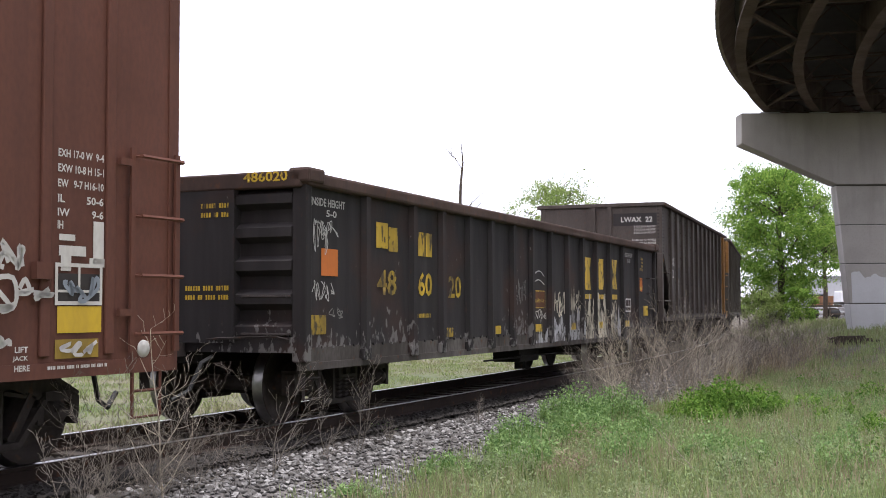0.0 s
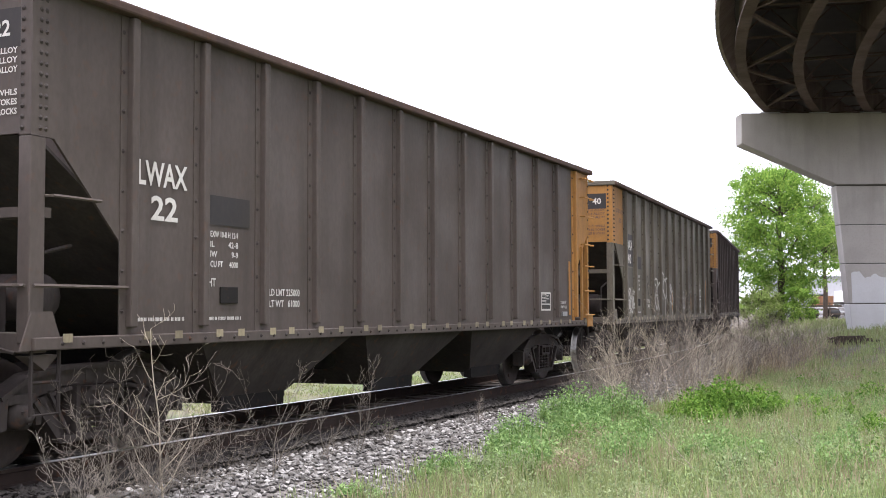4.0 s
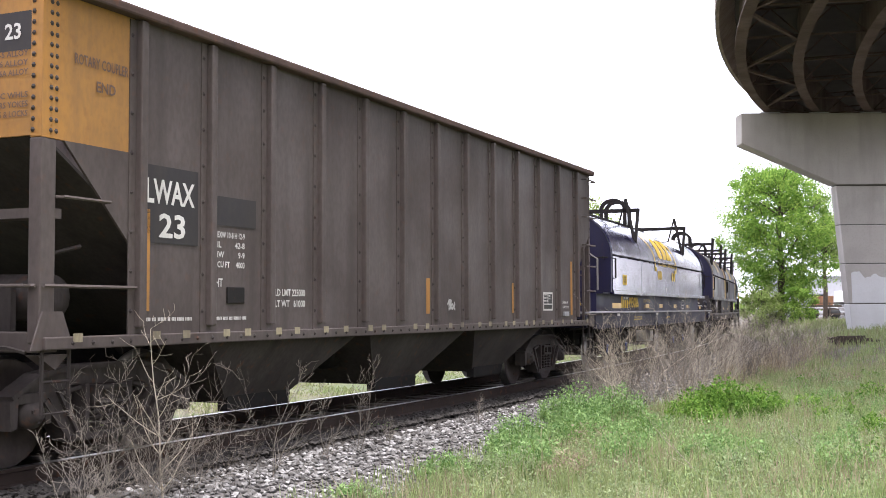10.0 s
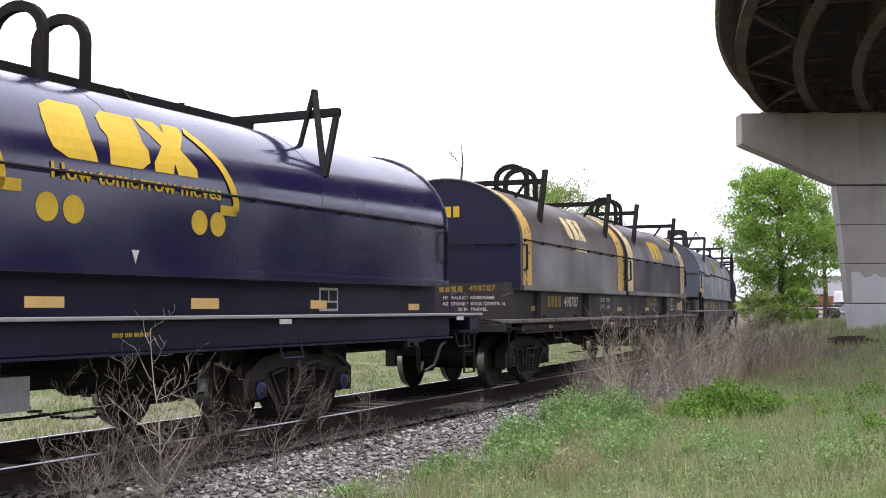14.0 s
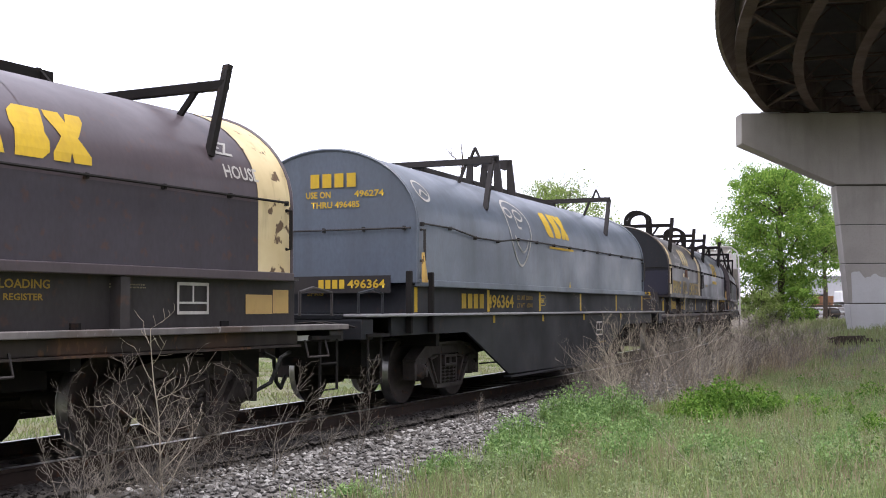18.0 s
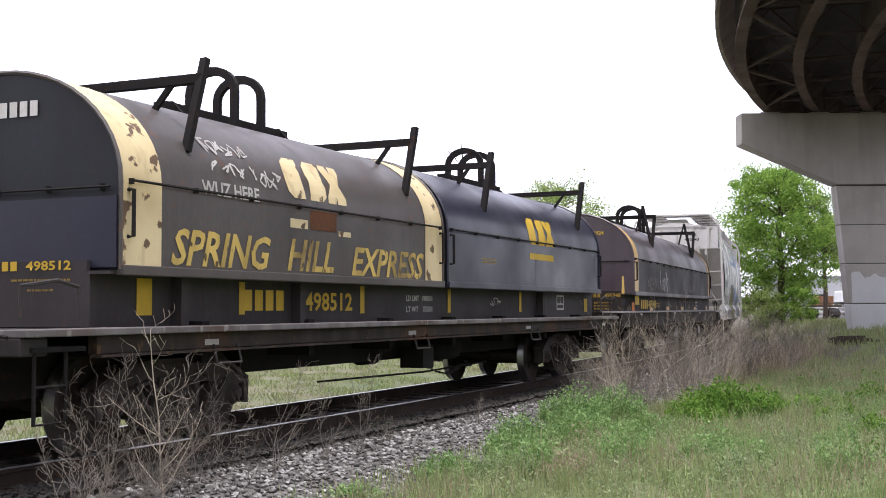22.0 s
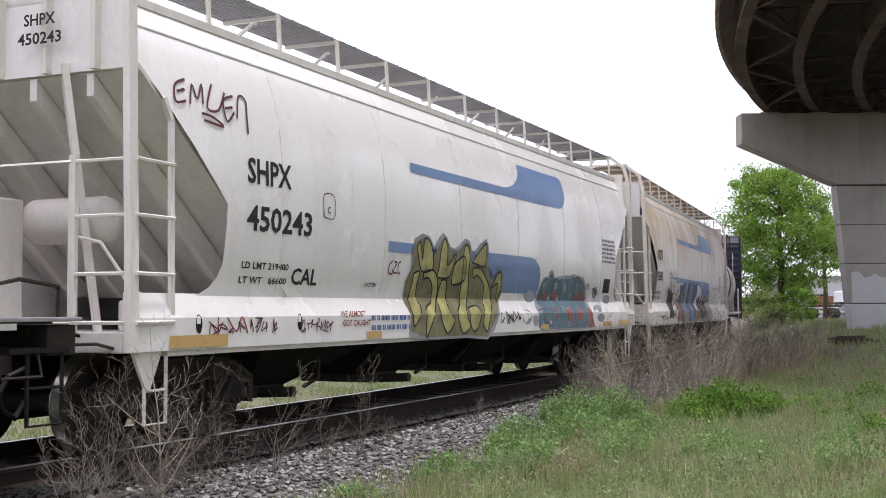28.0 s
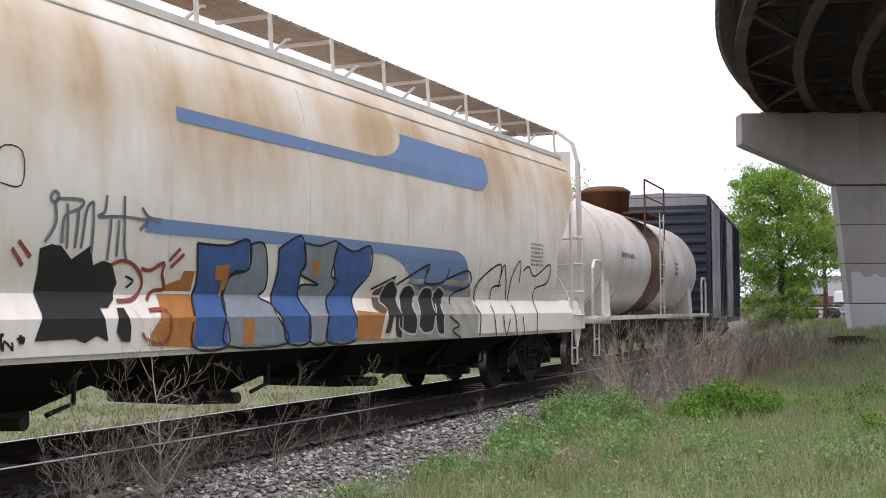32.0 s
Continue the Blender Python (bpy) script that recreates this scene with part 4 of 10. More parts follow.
for line in (
        [(5.34, 1.64), (5.62, 1.69)],
        [(5.47, 1.66), (5.45, 1.41)],
        [(5.56, 1.38), (5.58, 1.67), (5.69, 1.71), (5.7, 1.59), (5.58, 1.54), (5.72, 1.49), (5.71, 1.4), (5.56, 1.38)],
        [(5.87, 1.74), (5.77, 1.67), (5.89, 1.54), (5.88, 1.38), (5.75, 1.41)],
        ):
    TAG40["dark"].append(line)
hopper(-52.45, M["hop_olive"], M["hop_orange"], M["hop_olive"], "40", 11, "olive-grey open hopper car, orange front end, white graffiti", [(TAG40["broad"], "spray_mist", 0.085), (TAG40["dark"], "spray_shade", 0.042), (TAG40["pale"], "greychalk", 0.03), (TAG40["broad"], "stencil", 0.034), (TAG40["fine"], "stencil", 0.03), (TAG40["thin"], "chalk", 0.02)])
hopper(-36.25, M["hop_purple"], M["hop_orange"], M["hop_purple"], "23", 23, "warm grey open hopper car with orange front end", [(scrawl(0.5, 1.29, 0.27, 0.15, 4, 24), "chalk", 0.03)])


# ---- gondola ----
def gondola(sc):
    ob = rail_car("gondola_car", sc, 12.7, "grimy black steel gondola car with flaking yellow lettering", "gondola car", -8.2, 8.2)
    G = M["gon"]
    ribs = [-6.75, -5.42, -4.47, -3.5, -2.6, -1.65, -0.72, 0.28, 1.27, 2.2, 3.14, 4.14, 5.2, 6.5]
    for s in (-1, 1):
        part("side_sheet", bbox(-8.15, 8.15, s * 1.50, s * 1.525, 0.9, 2.7), G, ob)
        part("lower_side_sheet", bbox(-8.15, 8.15, s * 1.502, s * 1.528, 0.68, 0.9), M["gon_dust"], ob, "lower side coated in pale dust")
        for x in ribs:
            bm = bmesh.new()
            prism(bm, [(x - 0.08, s * 1.53), (x - 0.055, s * 1.60), (x + 0.055, s * 1.60), (x + 0.08, s * 1.53)], 2, 0.8, 2.63)
            part("side_stake", bm, G, ob)
        part("top_chord", bbox(-8.22, 8.22, s * 1.44, s * 1.63, 2.63, 2.78, 0.03), M["chord"], ob, "rust-brown top chord")
        part("side_sill", bbox(-8.15, 8.15, s * 1.45, s * 1.56, 0.66, 0.74), M["gon_dust"], ob)
        for x in (-8.15, 8.15):
            part("corner_post", bbox(x - 0.06, x + 0.06, s * 1.42, s * 1.6, 0.75, 2.68, 0.02), G, ob)
    for e in (-1, 1):
        x = e * 8.12
        part("end_sheet", bbox(x, x - e * 0.03, -1.5, 1.5, 1.0, 2.7), G, ob)
        for z in (1.08, 1.42, 1.78, 2.14, 2.5):
            bm = bmesh.new()
            prism(bm, [(x + e * 0.0, z - 0.11), (x + e * 0.10, z - 0.05), (x + e * 0.10, z + 0.05), (x, z + 0.11)], 1, -1.42, 1.42)
            part("end_rib", bm, G, ob)
        part("end_panel", bbox(x + e * 0.13, x, -0.72, 0.72, 0.95, 2.62), G, ob)
        part("end_top_chord", bbox(x + e * 0.14, x - e * 0.08, -1.55, 1.55, 2.61, 2.79, 0.02), M["chord"], ob)
        part("end_sill", bbox(x + e * 0.1, x - e * 0.2, -1.5, 1.5, 0.85, 1.02), G, ob)
        end_rungs(ob, x + e * 0.1, 0.85, 1.4, (1.05, 1.45), M["truck"], e * 0.07)
    for x in (-8.2, 8.0):
        part("corner_cap", bbox(x - 0.06, x + 0.3, -1.66, -1.4, 2.66, 2.82, 0.03), M["chord"], ob)
    part("floor_deck", bbox(-8.1, 8.1, -1.5, 1.5, 1.02, 1.08), M["rust"], ob)
    for x in [-6 + i * 1.5 for i in range(9)]:
        part("cross_bearer", bbox(x - 0.06, x + 0.06, -1.48, 1.48, 0.75, 1.0), M["under"], ob)
    for x in ribs:
        part("stake_foot", bbox(x - 0.11, x + 0.11, -1.59, -1.53, 0.72, 0.86, 0.015), G, ob)
    bm = bmesh.new()
    for i in range(64):
        x = -8.0 + i * 0.25
        box(bm, x - 0.014, x + 0.014, -1.545, -1.52, 0.885, 0.913)
    ob_rivets = part("rivet_strip", bm, G, ob)
    ob_rivets["kind"] = "stuff"
    valve = part("brake_valve", bbox(-0.45, 0.55, -1.25, -0.75, 0.42, 0.68, 0.03), M["under"], ob, "grimy brake valve hung under the floor")
    part("valve_pipe", bbox(-2.2, 2.2, -1.3, -1.27, 0.5, 0.525), M["under"], valve)
    part("valve_drain", bbox(0.1, 0.25, -1.1, -0.95, 0.28, 0.44), M["under"], valve)
    part("valve_hanger", bbox(-0.5, -0.42, -1.25, -1.1, 0.55, 0.8), M["under"], valve)
    step(ob, -8.1, -7.75, -1.5, 0.35, 0.8, M["truck"])
    step(ob, 7.75, 8.1, -1.5, 0.35, 0.8, M["truck"])
    rungs(ob, 7.45, 7.95, -1.53, (0.95, 1.3, 1.65, 2.0), M["truck"])
    S, T = flat(1.528), flat(1.60)
    Y = M["yellow_worn"]
    worn = M["yellow_worn"]
    plates(ob, [rect(-6.42, 2.05, -6.1, 2.36), rect(-6.08, 2.02, -5.82, 2.32)], S, Y, "mark_block")
    plates(ob, [rect(-5.2, 2.0, -5.0, 2.31), rect(-4.96, 2.0, -4.76, 2.31)], S, Y, "mark_block")
    lettering(ob, "48", -6.40, 1.48, 0.31, S, Y, 0.54)
    lettering(ob, "60", -5.20, 1.48, 0.31, S, Y, 0.44)
    lettering(ob, "20", -4.2, 1.46, 0.31, S, Y, 0.46)
    lettering(ob, "INSIDE HEIGHT", -8.0, 2.44, 0.09, S, M["chalk"], 0.78)
    lettering(ob, "5-0", -7.66, 2.33, 0.08, S, M["chalk"], 0.24)
    lettering(ob, "INSIDE HEIGHT", 5.46, 2.42, 0.09, S, M["chalk"], 0.72)
    lettering(ob, "5-0", 5.74, 2.30, 0.08, S, M["chalk"], 0.22)
    plates(ob, [rect(-7.77, 1.68, -7.39, 1.98)], S, M["orange_card"], "placard", "orange hazard placard")
    plates(ob, [rect(-8.10, 1.04, -7.66, 1.25), rect(7.16, 1.15, 7.59, 1.37)], S, worn, "reflector", "yellow reflective panel")
    for x in (-4.5, -2.6, -0.6, 1.38, 3.24, 5.4):
        plates(ob, [rect(x, 0.93, x + 0.44, 1.055)], flat(1.532), worn, "reflector", "yellow reflective strip", lift=0.012)
    tie = [(4.41, 1.71), (4.85, 1.71), (4.73, 2.0), (4.85, 2.32), (4.41, 2.32), (4.53, 2.0)]
    hexa = [(2.86, 1.67), (2.52, 1.67), (2.36, 1.85), (2.36, 2.12), (2.52, 2.29), (2.88, 2.29), (2.82, 2.06), (2.82, 1.88)]
    blk = [(3.38, 1.69), (3.72, 1.69), (3.82, 1.82), (3.78, 2.0), (3.80, 2.3), (3.48, 2.3), (3.38, 2.16), (3.42, 2.0)]
    plates(ob, [hexa, blk, tie, rect(2.36, 1.50, 2.9, 1.59), rect(3.42, 1.50, 3.82, 1.59), rect(4.39, 1.50, 4.85, 1.60)], S, worn, "emblem", "large flaking yellow emblem block")
    # flaked patches of old paint under the emblem, and scrawls
    rnd = random.Random(5)
    def ragged(x0, z0, x1, z1, k=24):
        pts = [(x0, z0), (x1, z0)]
        for i in range(k + 1):
            pts.append((x1 - (x1 - x0) * i / k, z1 * (0.94 + 0.12 * math.sin(x0 * 9 + i * 0.55)) * rnd.uniform(0.93, 1.06)))
        return pts
    for x0, z0, x1, z1, m in ((2.34, 0.72, 3.05, 1.46, "flake"), (3.26, 0.72, 4.05, 1.48, "flake"), (4.26, 0.72, 4.8, 1.12, "flake"), (0.40, 0.72, 1.18, 1.18, "flake_grey"), (1.38, 0.72, 2.1, 1.28, "flake_grey"), (1.45, 1.3, 1.75, 1.62, "flake"), (-0.6, 0.72, 0.18, 0.92, "flake_grey"), (4.6, 0.74, 5.1, 1.25, "flake_grey")):
        plates(ob, [ragged(x0, z0, x1, z1)], flat(1.531), M[m], "flaked_paint", "flaking pale paint patch", lift=0.006)
    for x, z1, m in ((3.14, 1.62, "flake"), (4.14, 1.2, "flake"), (1.27, 1.2, "flake_grey"), (2.2, 1.1, "flake_grey")):
        plates(ob, [rect(x - 0.05, 0.82, x + 0.05, z1)], flat(1.602), M[m], "flaked_paint")
    strokes(ob, scrawl(2.36, 0.85, 0.7, 0.55, 4, 7) + scrawl(3.3, 0.85, 0.7, 0.7, 4, 8), 0.022, flat(1.538), M["under"])
    strokes(ob, scrawl(0.42, 1.2, 0.75, 0.42, 5, 9) + scrawl(1.4, 1.15, 0.7, 0.5, 5, 10) + scrawl(4.3, 1.1, 0.45, 0.38, 3, 12), 0.028, flat(1.536), M["flake"])
    strokes(ob, scrawl(-0.62, 1.1, 0.7, 0.2, 5, 13) + [[(-0.6, 1.85), (-0.4, 1.93), (-0.2, 1.94), (0.0, 1.86)], [(-0.58, 1.74), (-0.3, 1.8), (0.0, 1.72)]], 0.02, S, M["chalk"])
    strokes(ob, [[(-0.58, 1.33), (0.04, 1.33)], [(-0.58, 1.61), (0.04, 1.61)], [(-0.58, 1.33), (-0.58, 1.61)], [(0.04, 1.33), (0.04, 1.61)]], 0.018, S, Y, "stencil_box")
    plates(ob, [rect(-0.57, 1.34, 0.03, 1.60)], flat(1.526), M["rust"], "stencil_panel")
    lettering(ob, "Quality Car", -0.53, 1.40, 0.09, flat(1.530), Y, 0.52)
    strokes(ob, scrawl(-7.95, 1.9, 0.35, 0.4, 4, 4) + scrawl(-7.98, 1.4, 0.5, 0.22, 5, 5) + scrawl(-7.9, 2.08, 0.5, 0.2, 4, 15), 0.012, S, M["chalk"])
    strokes(ob, scrawl(-7.6, 1.2, 0.35, 0.14, 2, 14) + scrawl(-1.58, 1.35, 0.6, 0.45, 6, 6), 0.012, S, M["greychalk"])
    f, back = load_box(ob, 5.55, 1.24, 0.72, wide=0.62)
    plates(ob, f, S, M["stencil"])
    bars(ob, -5.3, 1.18, 0.5, 0.1, 1, S, Y, None, 3)
    for i, text in enumerate(("IL      52-6", "IW       9-6", "IH       5-6", "CU FT  2743")):
        lettering(ob, text, 6.72, 2.40 - 0.082 * i, 0.058, S, Y, 0.42)
    plates(ob, [[(6.78, 1.71), (7.07, 1.69), (7.10, 1.82), (7.06, 1.85), (7.09, 1.99), (6.80, 2.0)]], S, M["orange_card"], "placard", "torn orange placard")
    bars(ob, 6.84, 1.93, 0.2, 0.05, 1, flat(1.534), M["under"], None, 21)
    plates(ob, [rect(6.84, 1.73, 7.02, 1.79)], flat(1.534), M["yellow"], "stencil_panel")
    lettering(ob, "486020", 0.85, 2.68, 0.11, S, Y, 0.55, -8.265)
    bars(ob, 0.3, 2.3, 0.4, 0.2, 2, S, Y, -8.255, 5)
    bars(ob, 0.1, 1.4, 0.6, 0.2, 2, S, Y, -8.255, 6)
    return ob


gondola(-85.2)


# ---- boxcars ----
def boxcar(name, sc, half, top, body, label, blue):
    ob = rail_car(name, sc, half * 2 - 3.6, label, "boxcar", -half, half)
    n = 1.58
    for s in (-1, 1):
        part("side_wall", bbox(-half, half, s * (n - 0.04), s * n, 0.86, top), body, ob)
        xs = [-half + 0.85 + i * (half * 2 - 1.7) / 20 for i in range(21)]
        for x in xs:
            part("side_post", bbox(x - 0.05, x + 0.05, s * n, s * (n + 0.035), 0.95, top - 0.1, 0.01), body, ob)
        part("side_sill", bbox(-half, half, s * (n - 0.08), s * (n + 0.02), 0.78, 0.9), body, ob)
        door = part("sliding_door", bbox(-1.6, 1.6, s * (n + 0.04), s * (n + 0.1), 0.98, top - 0.25, 0.02), M["galv"] if blue else body, ob)
        for z in (1.6, 2.3, 3.0, 3.6):
            part("door_rib", bbox(-1.55, 1.55, s * (n + 0.1), s * (n + 0.13), z, z + 0.08), M["galv"] if blue else body, door)
        part("door_rail", bbox(-3.4, 3.4, s * n, s * (n + 0.12), 0.88, 0.96), body, ob)
    bm = bmesh.new()
    prism(bm, [(-n, top), (n, top), (n * 0.9, top + 0.08), (0, top + 0.14), (-n * 0.9, top + 0.08)], 0, -half, half)
    part("roof", bm, M["galv"], ob)
    part("floor_deck", bbox(-half + 0.05, half - 0.05, -1.5, 1.5, 0.98, 1.06), M["under"], ob)
    for e in (-1, 1):
        x = e * half
        part("end_wall", bbox(x, x - e * 0.05, -n, n, 0.9, top), body, ob)
        if blue:
            for i in range(11):
                z = 1.25 + i * 0.31
                bm = bmesh.new()
                prism(bm, [(x, z - 0.10), (x + e * 0.07, z - 0.03), (x + e * 0.07, z + 0.03), (x, z + 0.10)], 1, -1.45, 1.45)
                part("end_corrugation", bm, body, ob)
            part("end_top_panel", bbox(x + e * 0.02, x, -1.5, 1.5, top - 0.28, top - 0.02), M["galv"], ob)
        part("corner_post", bbox(x + e * 0.01, x - e * 0.12, -n - 0.015, -n + 0.05, 0.86, top), body, ob)
    return ob


b = boxcar("boxcar", -103.3, 7.85, 4.75, M["box_red"], "oxide-red steel boxcar with white spray tags", False)
S = flat(1.585)
for x in (7.24, 7.80):
    part("ladder_rail", bbox(x - 0.03, x + 0.03, -1.64, -1.615, 0.95, 2.68), M["box_red"], b)
rungs(b, 7.27, 7.80, -1.62, (2.61, 2.10, 1.60, 1.11), M["box_red"], 0.018)
part("door_stop", bbox(7.06, 7.2, -1.66, -1.62, 2.52, 2.58), M["box_red"], b)
part("door_stop", bbox(7.06, 7.2, -1.66, -1.62, 1.26, 1.32), M["box_red"], b)
part("lower_bracket", bbox(6.16, 6.32, -1.66, -1.6, 1.55, 1.68), M["box_red"], b)
for i, (z, t) in enumerate(((2.52, "EXH 17-0 W  9-4"), (2.40, "EXW 10-8 H 15-1"), (2.28, "EW   9-7 H16-10"), (2.16, "IL        50-6"), (2.05, "IW         9-6"), (1.95, "IH            "))):
    lettering(b, t, 6.43, z, 0.065, S, M["stencil"], 0.5 if i < 5 else 0.06)
for a in (rect(6.45, 1.86, 6.62, 1.91), rect(6.45, 1.74, 6.74, 1.82), rect(6.47, 1.62, 6.58, 1.74), rect(6.82, 1.66, 6.94, 2.03), rect(6.78, 1.66, 6.96, 1.73)):
    plates(b, [a], S, M["stencil"], "paint_smudge", "white painted-out smudge")
plates(b, [rect(6.44, 1.13, 6.92, 1.34)], S, M["yellow"], "stencil_panel", "yellow stencil panel")
plates(b, [rect(6.42, 0.93, 6.89, 1.08)], S, M["yellow_dim"], "stencil_panel", "grimy yellow stencil panel")
plates(b, [rect(6.41, 1.35, 6.92, 1.60)], S, M["dark_panel"], "stencil_panel")
f, back = load_box(b, 6.41, 1.35, 0.83, wide=0.62)
plates(b, f, flat(1.588), M["stencil"])
strokes(b, scrawl(5.72, 1.62, 0.42, 0.22, 3, 31) + scrawl(5.6, 1.3, 0.75, 0.3, 4, 32) + scrawl(5.75, 1.0, 0.2, 0.12, 2, 34), 0.04, flat(1.62), M["chalk"])
strokes(b, scrawl(6.45, 1.38, 0.42, 0.2, 3, 35), 0.035, flat(1.592), M["spray_grey"])
strokes(b, scrawl(6.45, 0.92, 0.4, 0.14, 3, 33), 0.03, flat(1.592), M["stencil"])
bars(b, 6.33, 0.84, 0.65, 0.05, 1, flat(1.603), M["stencil"], None, 9)
lettering(b, "LIFT", 6.02, 0.99, 0.045, S, M["stencil"], 0.13)
lettering(b, "JACK", 6.0, 0.92, 0.045, S, M["stencil"], 0.15)
lettering(b, "HERE", 6.0, 0.85, 0.045, flat(1.603), M["stencil"], 0.15)
bm = bmesh.new()
lathe(bm, [(0.02, -1.592), (0.075, -1.592), (0.075, -1.584)], 1, 20, (7.43, 0, 0.98))
part("round_badge", bm, M["stencil"], b, "round white stencilled badge")
step(b, 7.3, 7.65, -1.58, 0.4, 0.85, M["box_red"])

b = boxcar("boxcar", 115.3, 8.3, 4.85, M["box_blue"], "faded navy boxcar with corrugated end and grey doors", True)
for s in (-1,):
    plates(b, [rect(-8.2, 1.0, -4.6, 4.7)], flat(1.622), M["galv"], "grey_side_panel", "bare grey weathered side panel", lift=0.01)


# ---- coil cars ----
HZB, HZS, HZT, HN = 1.66, 2.42, 3.47, 1.37


def hood_surf(z):
    if z <= HZS:
        return HN
    return HN * math.sqrt(max(0.0, 1 - ((z - HZS) / (HZT - HZS)) ** 2))


def hood_profile(grow=0.0):
    pts = [(-(HN + grow), HZB)]
    for i in range(25):
        a = math.pi * i / 24
        pts.append((-(HN + grow) * math.cos(a), HZS + (HZT - HZS + grow) * math.sin(a)))
    return pts + [(HN + grow, HZB)]


def gutter(ob, x0, x1, m, y=-1, sag=0.0, end=None):
    """Rod with clips along the hood's shoulder."""
    bm = bmesh.new()
    n, k = HN + 0.05, max(4, int((x1 - x0) / 0.9))
    pts = [(x0 + (x1 - x0) * i / k, y * n, 2.44 - (sag if i in (2, 3) else 0)) for i in range(k + 1)]
    tube(bm, pts, 0.013, 5)
    for p in pts:
        box(bm, p[0] - 0.013, p[0] + 0.013, min(p[1], p[1] - y * 0.05), max(p[1], p[1] - y * 0.05), p[2] - 0.03, p[2] + 0.02)
    part("hood_rod", bm, m, ob)


def hood(ob, x0, x1, m, end_m, bands=(), frame_m=None, lug="hoop", side_m=None, gear=None, apart=0.28):
    frame_m = frame_m or M["under"]
    xc, half = (x0 + x1) / 2, (x1 - x0) / 2
    bm = bmesh.new()
    skin(bm, hood_profile(), x0 + 0.02, x1 - 0.02, cap=False, seg=8)
    shell = part("hood", bm, m, ob, "rounded steel hood over the coil trough")
    for e, x in ((-1, x0), (1, x1)):
        bm = bmesh.new()
        skin(bm, hood_profile(0.005), x, x - e * 0.03, smooth=False)
        part("hood_end", bm, end_m if e < 0 else m, shell)
        bm = bmesh.new()
        prof = hood_profile(0.012)
        tube(bm, [(x, y, z) for y, z in prof], 0.022, 5)
        part("hood_rim", bm, m, shell)
    for a, b2, bmat in bands:
        bm = bmesh.new()
        skin(bm, hood_profile(0.008), a, b2, cap=False)
        part("hood_band", bm, bmat, shell, "painted band round the hood's end")
    # darker plates cover both sides below the shoulder rod
    if side_m:
        lo = max([b2 for a, b2, q in bands if b2 < xc] + [x0 + 0.03])
        hi = min([a for a, b2, q in bands if a > xc] + [x1 - 0.03])
        for s in (-1, 1):
            part("hood_side_plate", bbox(lo + 0.004, hi - 0.004, s * (HN + 0.001), s * (HN + 0.007), HZB + 0.04, 2.41), side_m, shell, "darker lower side of the hood")
    bm = bmesh.new()
    tube(bm, [(x0 - 0.06, y, 2.38) for y in (-HN + 0.06, -0.5, 0.5, HN - 0.06)], 0.013, 5)
    for y in (-1.2, -0.6, 0.0, 0.6, 1.2):
        box(bm, x0 - 0.06, x0, y - 0.012, y + 0.012, 2.35, 2.41)
    part("end_rod", bm, frame_m, shell)
    # seams and foot flange
    for i in range(1, 4 if half > 4 else 2):
        x = x0 + (x1 - x0) * i / (4 if half > 4 else 2)
        bm = bmesh.new()
        skin(bm, hood_profile(0.003), x - 0.02, x + 0.02, cap=False)
        part("hood_seam", bm, m, shell)
    for s in (-1, 1):
        part("hood_foot", bbox(x0, x1, s * (HN - 0.03), s * (HN + 0.05), HZB - 0.05, HZB + 0.04, 0.01), m, shell)
        gutter(shell, x0 + 0.12, x1 - 0.12, frame_m, s, 0.08 if lug == "plate" and s < 0 else 0)
    for x in (x0 + 0.1, x1 - 0.1):
        bm = bmesh.new()
        tube(bm, [(x, -HN - 0.01, 2.36), (x, -HN - 0.07, 2.36), (x, -HN - 0.07, 1.95), (x, -HN - 0.01, 1.95)], 0.02, 5)
        part("hood_handle", bm, frame_m, shell)
    # lifting gear on top: spine, two guide beams, two lugs
    long = half > 4
    xa, xb, xl = gear or (xc - 2.35, xc + 2.35, xc)
    z = 3.63 if long else 3.56
    part("lifting_spine", bbox(xa if long else xl - 1.25, xb if long else xl + 1.25, -0.09, 0.09, HZT - 0.02, HZT + 0.13), frame_m, ob)
    for x in (xa, xb):
        bm = bmesh.new()
        beam(bm, (x, -1.3, z), (x, 1.3, z), 0.10, 0.09)
        guide = part("lifting_guide", bm, frame_m, ob, "welded steel stacking guide")
        for s in (-1, 1):
            if lug == "plate":
                legs = [((x, s * 1.28, z), (x - 0.22, s * 1.25, 2.84), 0.08, 0.05), ((x, s * 0.86, z), (x - 0.05, s * 0.74, 3.30), 0.06, 0.05), ((x, s * 0.90, z), (x, s * 1.0, z + 0.22), 0.05, 0.03), ((x, s * 1.10, z), (x, s * 1.0, z + 0.22), 0.05, 0.03)]
            elif long:
                legs = [((x, s * 1.27, z), (x - 0.22, s * 1.24, 2.85), 0.07, 0.05), ((x - 0.04, s * 0.98, z + 0.28), (x - 0.22, s * 1.23, 2.85), 0.07, 0.04), ((x - 0.04, s * 0.98, z + 0.28), (x - 0.08, s * 0.80, 3.22), 0.07, 0.04)]
            else:
                legs = [((x + 0.03, s * 1.30, z + 0.20), (x - 0.2, s * 1.25, 2.82), 0.09, 0.06), ((x, s * 0.95, z), (x - 0.06, s * 0.75, 3.26), 0.06, 0.05)]
            for p, q, w1, w2 in legs:
                bm = bmesh.new()
                beam(bm, p, q, w1, w2)
                part("guide_leg", bm, frame_m, guide)
